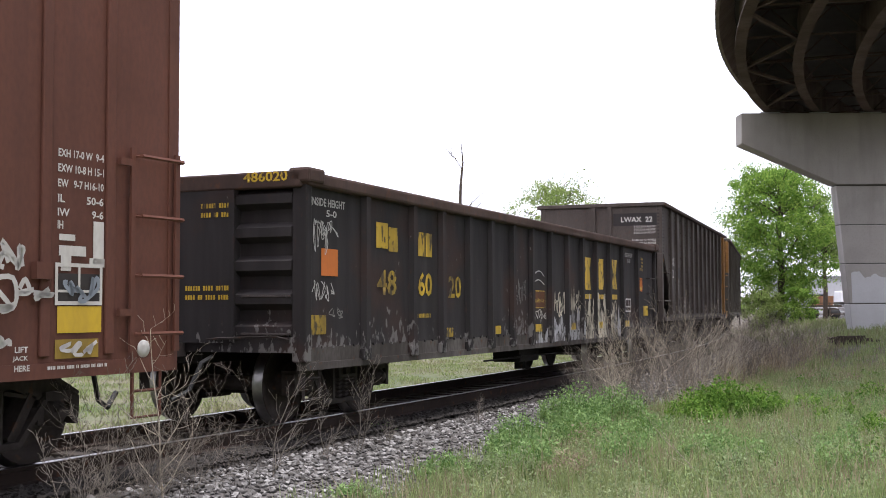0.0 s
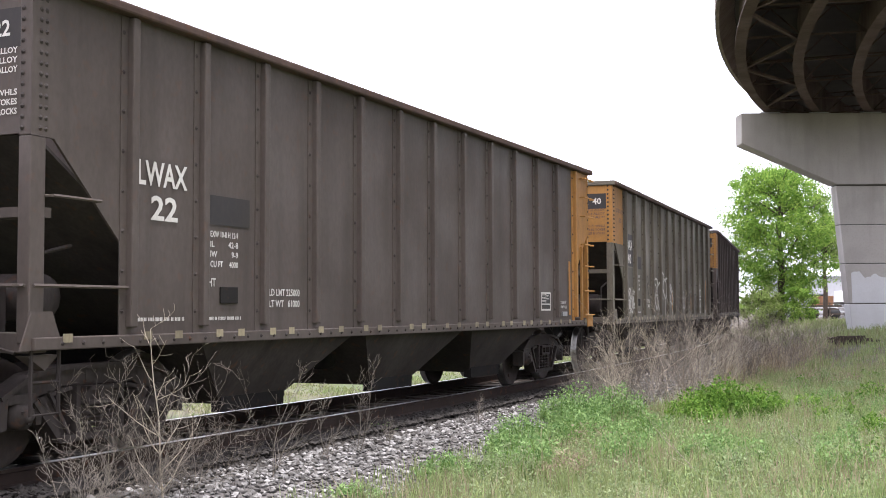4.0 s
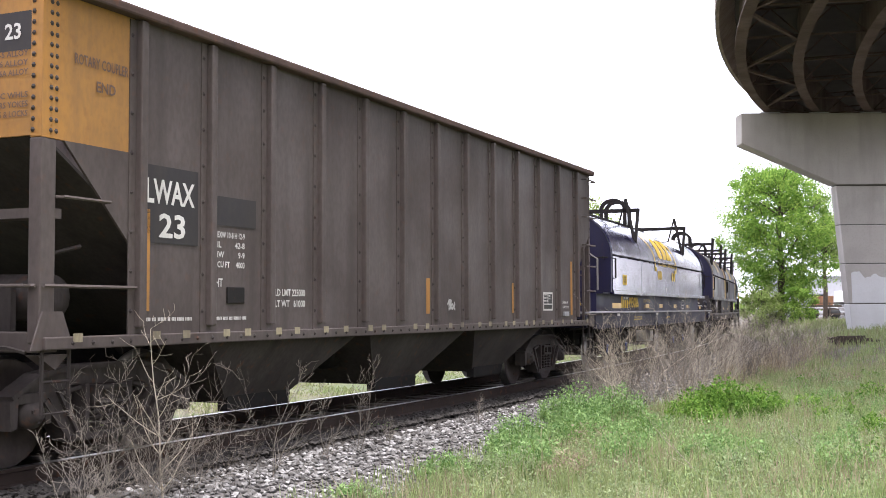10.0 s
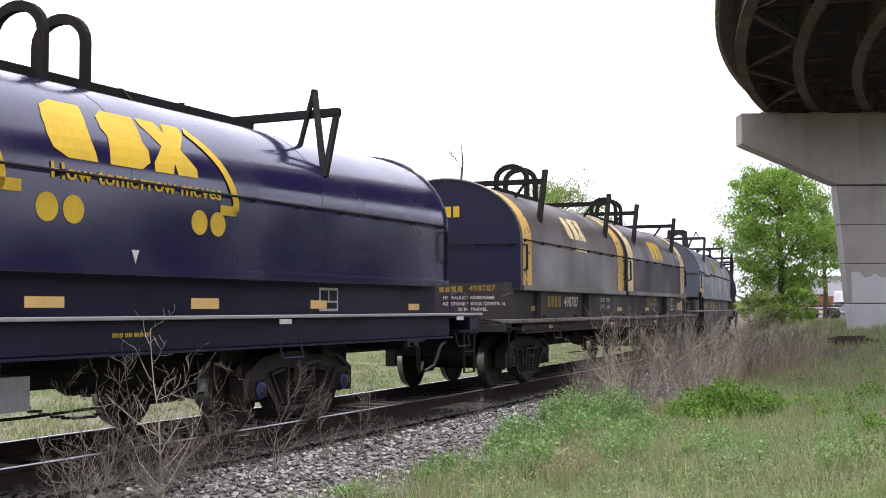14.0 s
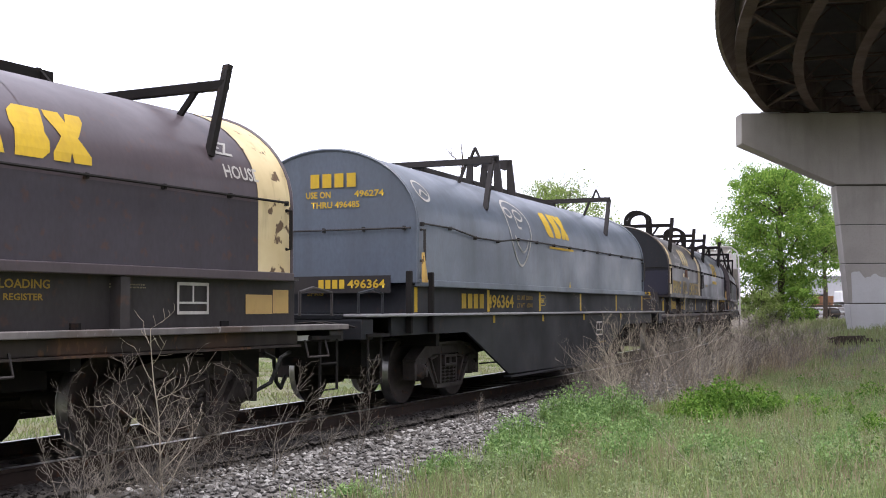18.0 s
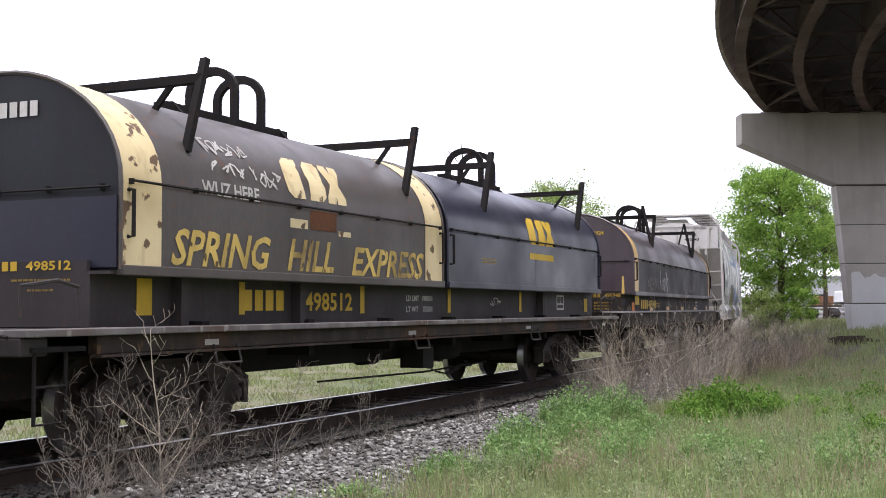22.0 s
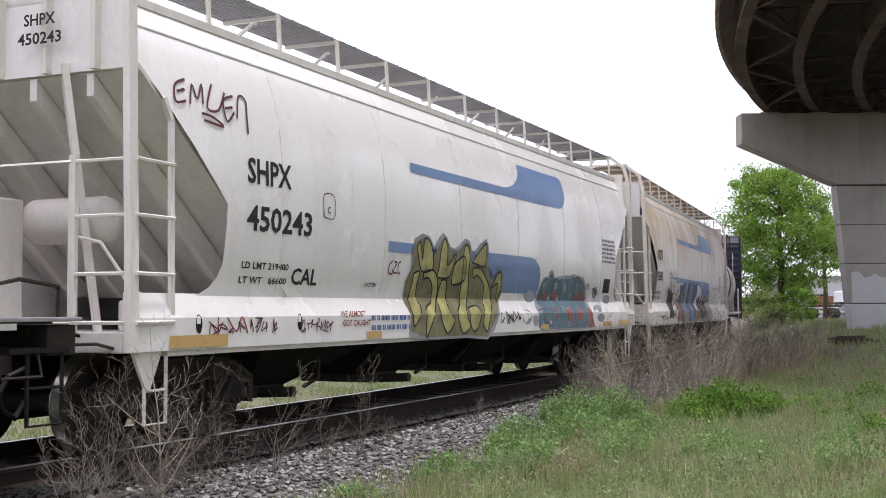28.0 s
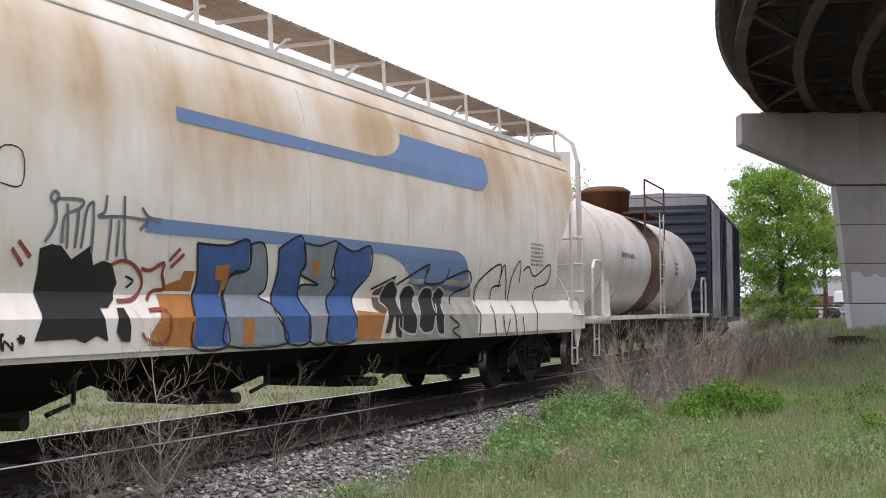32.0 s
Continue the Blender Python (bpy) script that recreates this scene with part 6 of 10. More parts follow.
plates(c, [rect(-4.0, 1.26, -3.6, 1.33), rect(-1.6, 1.27, -1.15, 1.36), rect(0.85, 1.27, 1.3, 1.36), rect(3.3, 1.27, 3.7, 1.35), rect(6.0, 1.27, 6.3, 1.38)], flat(1.33), M["amber_clean"], "reflector")
plates(c, [rect(-5.85, 1.40, -5.38, 1.60)], flat(1.33), M["yellow"], "warning_plate", "yellow warning plate")
plates(c, [rect(-6.25, 1.26, -5.95, 1.45)], flat(1.33), M["orange_card"], "placard", "faded orange placard")
bars(c, -2.4, 1.34, 0.55, 0.14, 2, PS, M["yellow_dim"], None, 2)
plates(c, [[(0.35, 1.68), (0.45, 1.68), (0.40, 1.80)]], hood_surf, M["cream"], "centre_mark")
f, back = load_box(c, 4.55, 1.28, 0.6)
plates(c, f, PS, INKW)
blocks4(c, -0.37, 2.98, 0.27, 0.09, PS, INKY, -6.24)
lettering(c, "495725-495924", -0.07, 2.99, 0.085, PS, INKY, 0.78, -6.24)
plates(c, [rect(-0.35, 1.24, 1.2, 1.70)], PS, M["coil_soot"], "number_panel", "", -6.80)
blocks4(c, 0.41, 1.56, 0.36, 0.09, PS, M["yellow_dim"], -6.82)
lettering(c, "495948", 0.84, 1.56, 0.09, PS, M["yellow_dim"], 0.36, -6.82)
bars(c, -0.2, 1.26, 0.6, 0.2, 3, PS, M["yellow_dim"], -6.82, 6)
bars(c, 0.6, 1.28, 0.4, 0.2, 3, PS, M["yellow_dim"], -6.82, 7)
handbrake(c, -7.02, 0.15, 2.0, M["yellow_dim"])
part("handbrake_post", bbox(-7.02, -6.94, -0.22, -0.08, 1.24, 1.75), M["coil_charcoal"], c)
bm = bmesh.new()
prism(bm, [(-6.9, 1.64), (-6.75, 1.64), (-6.85, 2.02)], 1, -1.28, -1.24)
part("guide_plate", bm, M["amber"], c)


# ---- covered hoppers ----
CH = [(1.49, 1.44), (1.545, 1.70), (1.585, 2.0), (1.60, 2.4), (1.59, 2.8), (1.55, 3.2), (1.47, 3.55), (1.36, 3.85), (1.22, 4.08)]


def ch_surf(z):
    if z < 1.24:
        return 1.60
    if z < 1.46:
        return 1.60 - 0.11 * (z - 1.24) / 0.22
    for (a, za), (b3, zb) in zip(CH, CH[1:]):
        if z <= zb:
            return a + (b3 - a) * max(0, z - za) / (zb - za)
    return 1.22


def covered_hopper(sc, half, body, frame_m, label, gusset):
    ob = rail_car("covered_hopper_car", sc, half * 2 - 2.9, label, "covered hopper", -half, half)
    cut = [(1.44, 1.0), (1.52, 1.2), (1.62, 1.3), (1.74, 1.36), (2.32, 1.38), (3.45, 0.16), (4.2, 0.10)]
    def inset(z):
        for (za, a), (zb, b4) in zip(cut, cut[1:]):
            if z <= zb:
                return a + (b4 - a) * max(0, z - za) / (zb - za)
        return 0.1
    zs = [1.44, 1.52, 1.62, 1.74, 1.86, 2.08, 2.32, 2.55, 2.8, 3.05, 3.25, 3.45, 3.65, 3.85, 4.08]
    for s in (-1, 1):
        bm = bmesh.new()
        seg = 14
        rows = []
        for z in zs:
            a = -half + inset(z)
            rows.append([bm.verts.new((a + (-2 * a) * i / seg, s * ch_surf(z), z)) for i in range(seg + 1)])
        for r, q in zip(rows, rows[1:]):
            for i in range(seg):
                bm.faces.new((r[i], r[i + 1], q[i + 1], q[i])).smooth = True
        part("body_side", bm, body, ob, "curved weathered body side")
        bm = bmesh.new()
        prism(bm, [(s * 1.60, 0.95), (s * 1.60, 1.24), (s * 1.49, 1.46), (s * 1.46, 1.46), (s * 1.46, 0.95)], 0, -half + 0.02, half - 0.02)
        part("side_sill", bm, body, ob)
        bm = bmesh.new()
        for z in (3.83,):
            tube(bm, [(-half + 0.2, s * (ch_surf(z) + 0.002), z), (half - 0.2, s * (ch_surf(z) + 0.002), z)], 0.012, 4)
        part("body_seam", bm, M["seam_grey"], ob)
        for i in range(1, 7):
            x = -half + 2 * half * i / 7
            bm = bmesh.new()
            pts = [(x, s * (ch_surf(z) + 0.001), z) for z in (1.5, 1.7, 1.95, 2.2, 2.5, 2.8, 3.1, 3.4, 3.7, 4.0)]
            tube(bm, pts, 0.006, 4)
            part("weld_seam", bm, M["seam_grey"], ob)
        part("roof_edge", bbox(-half + 0.1, half - 0.1, s * 1.17, s * 1.25, 4.06, 4.14), frame_m, ob)
        # running board over the eave
        bm = bmesh.new()
        for i in range(12):
            y = s * (0.46 + 0.06 * i)
            box(bm, -half - 0.1, half + 0.1, y - 0.016, y + 0.016, 4.56, 4.59)
        for i in range(int(half * 2 / 0.3) + 1):
            x = -half + 0.3 * i
            box(bm, x - 0.015, x + 0.015, min(s * 0.45, s * 1.16), max(s * 0.45, s * 1.16), 4.565, 4.587)
        board = part("running_board", bm, M["galv"] if body is M["white"] else M["board_brown"], ob, "steel grating roof walkway")
        for i in range(13):
            x = -half + 0.3 + (2 * half - 0.6) * i / 12
            bm = bmesh.new()
            beam(bm, (x, s * 1.16, 4.57), (x, s * 1.19, 4.10), 0.05, 0.03)
            part("board_bracket", bm, frame_m, board)
            bm = bmesh.new()
            beam(bm, (x, s * 0.45, 4.54), (x, s * 1.16, 4.54), 0.05, 0.04)
            part("board_bearer", bm, frame_m, board)
    bm = bmesh.new()
    skin(bm, [(-1.23, 4.08), (-0.9, 4.22), (-0.4, 4.32), (0, 4.35), (0.4, 4.32), (0.9, 4.22), (1.23, 4.08)], -half + 0.1, half - 0.1)
    part("roof", bm, body, ob)
    for i in range(10):
        x = -half + 1.0 + (2 * half - 2.0) * i / 9
        part("hatch_cover", bbox(x - 0.45, x + 0.45, -0.32, 0.32, 4.32, 4.50, 0.03), frame_m, ob)
        bm = bmesh.new()
        tube(bm, [(x - 0.1, -0.95, 4.26), (x, -1.05, 4.40), (x + 0.15, -1.0, 4.44)], 0.02, 4)
        part("hatch_latch", bm, frame_m, ob)
    for e in (-1, 1):
        x = e * half
        part("end_panel", bbox(x - e * 0.10, x - e * 0.14, -1.42, 1.42, 3.42, 4.2), M["white"], ob)
        for n in (-1.1, -0.55, 0, 0.55, 1.1):
            part("end_stiffener", bbox(x - e * 0.02, x - e * 0.1, n - 0.03, n + 0.03, 3.42, 4.15), frame_m, ob)
        bm = bmesh.new()
        prism(bm, [(x - e * 0.14, 3.45), (x - e * 0.14, 3.40), (x - e * 2.6, 1.45), (x - e * 2.6, 1.52)], 1, -1.52, 1.52)
        part("slope_sheet", bm, gusset, ob, "sloping end sheet")
        for n in (-1.0, -0.35, 0.35, 1.0):
            bm = bmesh.new()
            prism(bm, [(x - e * 0.12, 3.40), (x - e * 0.12, 3.2), (x - e * 2.2, 1.45), (x - e * 2.5, 1.5)], 1, n - 0.04, n + 0.04)
            part("slope_stiffener", bm, gusset, ob)
        part("end_sill", bbox(x, x - e * 0.25, -1.55, 1.55, 0.94, 1.12, 0.01), frame_m, ob)
        part("end_deck", bbox(x - e * 0.25, x - e * 2.2, -1.5, 1.5, 1.06, 1.10), frame_m, ob)
        bm = bmesh.new()
        lathe(bm, [(0.05, -0.5), (0.2, -0.46), (0.22, -0.4), (0.22, 0.4), (0.2, 0.46), (0.05, 0.5)], 1, 16, (x - e * 0.65, -0.35, 2.15))
        part("air_tank", bm, gusset, ob)
        part("brake_stand", bbox(x - e * 0.12, x - e * 0.45, 0.05, 0.4, 1.1, 2.35, 0.02), frame_m, ob)
        bm = bmesh.new()
        beam(bm, (x - e * 0.3, 0.55, 1.1), (x - e * 0.3, 0.95, 3.3), 0.14, 0.05)
        part("stand_brace", bm, frame_m, ob)
        part("control_valve", bbox(x - e * 0.45, x - e * 0.75, -1.35, -1.05, 1.12, 1.40, 0.03), frame_m, ob)
        # end frame: posts, handrails and ladders
        for s in (-1, 1):
            bm = bmesh.new()
            beam(bm, (x, s * 1.58, 0.95), (x, s * 1.52, 4.0), 0.11, 0.07)
            beam(bm, (x, s * 1.52, 4.0), (x, s * 1.42, 4.38), 0.09, 0.06)
            beam(bm, (x, s * 1.42, 4.36), (x, s * 1.12, 4.60), 0.09, 0.06)
            part("corner_post", bm, frame_m, ob)
            bm = bmesh.new()
            beam(bm, (x - e * 0.55, s * 1.57, 1.2), (x - e * 0.55, s * 1.55, 3.0), 0.05, 0.04)
            beam(bm, (x - e * 0.55, s * 1.55, 3.0), (x - e * 0.45, s * 1.54, 3.2), 0.05, 0.04)
            part("ladder_rail", bm, frame_m, ob)
            for z in (1.20, 1.62, 2.12, 2.60):
                bm = bmesh.new()
                tube(bm, [(x - e * 0.55, s * 1.60, z), (x, s * 1.62, z)], 0.018, 5)
                part("ladder_rung", bm, frame_m, ob)
            bm = bmesh.new()
            beam(bm, (x + e * 0.02, s * 0.95, 1.1), (x + e * 0.02, s * 0.95, 2.66), 0.07, 0.05)
            part("end_ladder_rail", bm, frame_m, ob)
            bm = bmesh.new()
            beam(bm, (x - e * 0.35, s * 0.92, 1.1), (x - e * 0.12, s * 0.70, 3.5), 0.2, 0.06)
            part("leaning_post", bm, frame_m, ob)
            for z in (1.20, 1.62, 2.12, 2.60):
                bm = bmesh.new()
                tube(bm, [(x + e * 0.03, s * 0.95, z), (x + e * 0.03, s * 1.58, z)], 0.018, 5)
                part("ladder_rung", bm, frame_m, ob)
            bm = bmesh.new()
            prism(bm, [(x - e * 0.02, 0.95), (x - e * 0.42, 0.95), (x - e * 0.26, 0.62), (x - e * 0.2, 0.62)], 1, s * 1.54, s * 1.57)
            part("step_gusset", bm, frame_m, ob)
            step(ob, min(x - e * 0.2, x - e * 0.5), max(x - e * 0.2, x - e * 0.5), s * 1.55, 0.32, 0.9, frame_m)
        bm = bmesh.new()
        beam(bm, (x, -1.14, 4.6), (x, 1.14, 4.6), 0.07, 0.06)
        part("walkway_end_beam", bm, frame_m, ob)
        part("walkway_crossover", bbox(x - e * 0.1, x - e * 0.6, -0.46, 0.46, 4.56, 4.59), M["galv"], ob)
        for z in (2.6, 1.2):
            bm = bmesh.new()
            tube(bm, [(x + e * 0.04, -0.95, z), (x + e * 0.04, 0.95, z)], 0.018, 5)
            part("end_handrail", bm, frame_m, ob)
        bm = bmesh.new()
        tube(bm, [(x - e * 0.1, -0.9, 1.95), (x - e * 0.1, -1.15, 1.9), (x - e * 0.2, -1.4, 1.5), (x - e * 0.4, -1.45, 1.4)], 0.016, 5)
        part("brake_pipe", bm, frame_m, ob)
    handbrake(ob, half + 0.28, 0.55, 2.35, M["galv"], frame_m)
    # bays and outlet gates under the body
    for x in (-4.6, -1.55, 1.55, 4.6):
        bm = bmesh.new()
        v = [bm.verts.new(p) for p in ((x - 1.45, -1.45, 1.0), (x + 1.45, -1.45, 1.0), (x + 1.45, 1.45, 1.0), (x - 1.45, 1.45, 1.0), (x - 0.4, -0.55, 0.42), (x + 0.4, -0.55, 0.42), (x + 0.4, 0.55, 0.42), (x - 0.4, 0.55, 0.42))]
        for f2 in ((0, 1, 5, 4), (1, 2, 6, 5), (2, 3, 7, 6), (3, 0, 4, 7), (4, 5, 6, 7), (0, 3, 2, 1)):
            bm.faces.new([v[i] for i in f2])
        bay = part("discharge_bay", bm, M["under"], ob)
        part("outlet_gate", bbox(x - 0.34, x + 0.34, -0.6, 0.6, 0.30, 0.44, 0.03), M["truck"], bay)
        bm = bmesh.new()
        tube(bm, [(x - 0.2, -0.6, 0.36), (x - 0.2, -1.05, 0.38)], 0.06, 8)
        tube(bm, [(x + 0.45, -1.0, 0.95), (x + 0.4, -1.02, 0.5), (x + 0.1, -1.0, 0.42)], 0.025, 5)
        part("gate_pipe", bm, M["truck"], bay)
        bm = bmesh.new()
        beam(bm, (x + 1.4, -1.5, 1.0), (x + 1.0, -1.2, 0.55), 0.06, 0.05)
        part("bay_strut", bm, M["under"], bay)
    part("lower_rail", bbox(-half + 0.5, half - 0.5, -1.57, -1.5, 0.90, 0.95), frame_m, ob)
    return ob


def stripes(ob, x0, xm, x1, z0, zt, flip=False):
    """A thin stripe that steps up into a broad round-ended bar."""
    r = 0.34
    pts = [(x0, z0), (x1 - 1.6 * r, z0)]
    for a in range(9):
        t = -math.pi / 2 + math.pi / 2 * a / 8
        pts.append((x1 - 1.6 * r + 1.6 * r * math.cos(t), z0 + r + r * math.sin(t)))
    pts += [(x1 - 0.03, zt - 0.06), (x1 - 0.12, zt), (xm + 0.5, zt)]
    for a in range(1, 9):
        t = math.pi / 2 * a / 8
        pts.append((xm + 0.5 - 0.95 * (1 - math.cos(t)), zt - (zt - z0 - 0.13) * math.sin(t)))
    pts += [(x0, z0 + 0.13)]
    if flip:
        pts = [(a, z0 + zt - b9) for a, b9 in pts]
    plates(ob, [pts], ch_surf, M["blue_stripe"], "blue_stripe", "faded blue painted stripe")


def sprayed(ob, fill, layer, shape, edge=None):
    """One sprayed fill of a mural, with an outline where it has one."""
    plates(ob, [shape], lambda q: ch_surf(q) + 0.0025 * layer, M[fill], "mural_letter" if layer > 0 else "mural_halo")
    if edge:
        strokes(ob, [shape + [shape[0]]], 0.026, lambda q: ch_surf(q) + 0.003, M[edge], "mural_outline")


def sprayed_line(ob, colour, width, line):
    strokes(ob, [line], width, lambda q: ch_surf(q) + 0.003, M[colour], "spray_line")


w1 = covered_hopper(64.3, 8.32, M["white"], M["white_frame"], "white covered hopper car with blue stripes and graffiti", M["white_frame"])
K = M["black"]
lettering(w1, "SHPX", -6.60, 2.56, 0.26, ch_surf, K, 0.83)
lettering(w1, "450243", -6.61, 2.09, 0.26, ch_surf, K, 1.27)
lettering(w1, "LD LMT 219400", -6.64, 1.715, 0.07, ch_surf, K, 0.88)
lettering(w1, "LT WT   66600", -6.65, 1.57, 0.07, ch_surf, K, 0.88)
strokes(w1, [[(-5.09, 2.33), (-4.86, 2.33), (-4.86, 2.57), (-5.09, 2.57), (-5.09, 2.33)]], 0.012, ch_surf, K, "stencil_box")
lettering(w1, "C", -5.01, 2.37, 0.08, ch_surf, K)
stripes(w1, -2.78, 1.0, 3.8, 3.07, 3.66)
stripes(w1, -3.47, -0.4, 2.3, 1.56, 2.15, True)
lettering(w1, "WE ALMOST", -4.72, 1.225, 0.07, flat(1.602), M["spray_red"], 0.6, name="spray_lettering")
lettering(w1, "GOT CAUGHT", -4.66, 1.12, 0.07, flat(1.602), M["spray_red"], 0.68, name="spray_lettering")
lettering(w1, "CAUTION", -4.0, 1.58, 0.05, ch_surf, K, 0.3)
lettering(w1, "CAL", -5.68, 1.57, 0.18, ch_surf, K, 0.55)
strokes(w1, scrawl(-7.25, 1.07, 1.2, 0.16, 8, 62) + scrawl(-5.6, 1.06, 0.7, 0.15, 6, 63), 0.014, ch_surf, M["spray_purple"])
strokes(w1, scrawl(0.35, 1.08, 0.9, 0.2, 5, 74) + scrawl(5.4, 1.6, 0.3, 0.12, 2, 75), 0.02, lambda z: ch_surf(z) + 0.003, K)
# sprayed murals of the white car
sprayed(w1, "spray_halo", 0, [(-2.77, 1.72), (-2.81, 2.09), (-2.71, 2.22), (-2.49, 2.3), (-2.25, 2.27), (-2.1, 2.14), (-1.96, 2.27), (-1.81, 2.35), (-1.68, 2.29), (-1.59, 2.17), (-1.4, 2.15), (-1.22, 2.22), (-1.05, 2.31), (-0.88, 2.29), (-0.75, 2.1), (-0.46, 2.27), (-0.23, 2.35), (-0.14, 2.26), (-0.04, 1.94), (0.12, 1.82), (0.36, 1.97), (0.54, 1.9), (0.62, 1.57), (0.37, 1.3), (0.05, 0.97), (-0.21, 0.86), (-1.16, 0.91), (-1.7, 0.91), (-2.57, 0.92), (-2.92, 0.96), (-2.87, 1.25), (-2.87, 1.46), (-2.89, 1.67)])
sprayed(w1, "spray_umber", 1, [(-2.73, 1.89), (-2.78, 2.04), (-2.66, 2.18), (-2.44, 2.25), (-2.2, 2.19), (-2.11, 2), (-1.9, 2.21), (-1.76, 2.3), (-1.6, 2.2), (-1.48, 2.06), (-1.37, 2.1), (-0.99, 2.26), (-0.84, 2.22), (-0.77, 1.98), (-0.33, 2.26), (-0.18, 2.29), (-0.14, 1.94), (0.05, 1.69), (0.38, 1.9), (0.53, 1.83), (0.57, 1.5), (0.12, 1.16), (-0.21, 0.9), (-0.94, 0.94), (-1.7, 0.94), (-2.39, 0.94), (-2.88, 1.04), (-2.84, 1.2), (-2.9, 1.41), (-2.89, 1.67)])
sprayed(w1, "spray_yellow", 2, [(-2.66, 2.1), (-2.55, 2.18), (-2.48, 1.95), (-2.44, 2.2), (-2.35, 2.24), (-2.22, 2.17), (-2.13, 2), (-2.12, 1.86), (-2.22, 1.81), (-2.48, 1.82)], "black")
sprayed(w1, "spray_yellow", 2, [(-2.69, 1.77), (-2.52, 1.8), (-2.55, 1.62), (-2.5, 1.41), (-2.47, 1.33), (-2.75, 1.09), (-2.8, 1.3), (-2.71, 1.57)], "black")
sprayed(w1, "spray_yellow", 2, [(-2.38, 1.8), (-2.1, 1.83), (-1.91, 1.7), (-1.86, 1.47), (-2.08, 1.27), (-2.29, 1.03), (-2.39, 0.96), (-2.35, 1.3), (-2.08, 1.41), (-2.04, 1.58), (-2.21, 1.72), (-2.37, 1.71)], "black")
sprayed(w1, "spray_yellow", 2, [(-1.91, 2.04), (-1.85, 2.18), (-1.78, 2.27), (-1.67, 2.17), (-1.64, 1.91), (-1.4, 2.06), (-1.37, 2.04), (-1.53, 1.77), (-1.71, 1.73), (-1.94, 1.75), (-1.91, 1.87)], "black")
sprayed(w1, "spray_yellow", 2, [(-1.78, 1.7), (-1.62, 1.7), (-1.55, 1.48), (-1.58, 1.27), (-1.44, 1.15), (-1.7, 0.98), (-1.91, 1.19), (-1.87, 1.36)], "black")
sprayed(w1, "spray_yellow", 2, [(-1.43, 1.8), (-1.36, 1.95), (-1.04, 2.05), (-1, 1.72), (-1.4, 1.65)], "black")
sprayed(w1, "spray_yellow", 2, [(-1.09, 2.02), (-1.07, 2.17), (-0.97, 2.22), (-0.87, 2.09), (-0.85, 1.79), (-0.78, 1.48), (-1, 1.24), (-0.88, 1.06), (-1.16, 0.97), (-1.33, 1.24), (-1.08, 1.42), (-1.08, 1.72)], "black")
sprayed(w1, "spray_yellow", 2, [(-0.77, 1.98), (-0.33, 2.25), (-0.22, 2.24), (-0.25, 2), (-0.3, 1.93)], "black")
sprayed(w1, "spray_yellow", 2, [(-0.72, 1.89), (-0.41, 1.9), (0.05, 1.62), (0.15, 1.43), (-0.08, 1.23), (-0.23, 0.98), (-0.4, 1.11), (-0.23, 1.36), (-0.18, 1.62), (-0.51, 1.8), (-0.65, 1.76)], "black")
sprayed(w1, "spray_yellow", 2, [(-0.87, 1.33), (-0.54, 1.36), (-0.44, 1.27), (-0.58, 1.05), (-0.76, 0.99), (-0.88, 1.12)], "black")
sprayed(w1, "spray_yellow", 2, [(0.1, 1.62), (0.32, 1.86), (0.46, 1.83), (0.48, 1.56), (0.36, 1.43), (0.36, 1.7)], "black")
sprayed(w1, "spray_halo", 0, [(2.17, 1.45), (2.38, 1.74), (2.48, 1.84), (2.73, 1.86), (2.77, 1.96), (2.95, 1.97), (3.02, 1.86), (3.33, 1.88), (3.54, 1.9), (3.94, 1.91), (4.12, 1.94), (4.52, 1.91), (4.78, 1.9), (4.98, 1.72), (5.17, 1.48), (5.29, 1.12), (5.4, 0.96), (4.7, 0.95), (3.56, 0.96), (2.82, 0.96), (2.1, 1), (2.13, 1.21), (2.07, 1.33)])
sprayed(w1, "spray_slate", 1, [(2.25, 1.4), (2.42, 1.74), (2.55, 1.81), (2.72, 1.79), (2.78, 1.71), (2.79, 1.86), (2.92, 1.89), (3, 1.82), (3.17, 1.83), (3.34, 1.82), (3.4, 1.84), (3.68, 1.84), (3.86, 1.84), (4.04, 1.86), (4.33, 1.9), (4.59, 1.85), (4.74, 1.86), (4.9, 1.72), (5.05, 1.51), (4.95, 1.3), (4.9, 1), (4.75, 0.97), (3.91, 0.97), (2.82, 0.98), (2.1, 1.03), (2.13, 1.21), (2.39, 1.28), (2.42, 1.35), (2.23, 1.36)])
sprayed(w1, "spray_brick", 2, [(2.52, 1.48), (2.51, 1.6), (2.67, 1.61), (2.75, 1.56), (2.71, 1.43)])
sprayed(w1, "spray_brick", 2, [(2.48, 1.33), (2.73, 1.33), (2.76, 1.2), (2.67, 1.08), (2.48, 1.11)])
sprayed(w1, "spray_brick", 2, [(3.01, 1.51), (3.07, 1.61), (3.2, 1.63), (3.28, 1.54), (3.21, 1.43)])
sprayed(w1, "spray_brick", 2, [(3.06, 1.36), (3.25, 1.33), (3.21, 1.2), (3.09, 1.14), (3, 1.25)])
sprayed(w1, "spray_brick", 2, [(4.31, 1.56), (4.44, 1.62), (4.6, 1.59), (4.62, 1.48), (4.39, 1.46)])
sprayed(w1, "spray_brick", 2, [(4.76, 1.45), (4.82, 1.71), (4.96, 1.6), (5.06, 1.45)])
sprayed(w1, "spray_brick", 2, [(3.64, 1.3), (3.8, 1.34), (3.97, 1.33), (3.96, 1.14), (3.91, 0.98), (3.82, 1.03), (3.8, 1.14), (3.62, 1.19)])
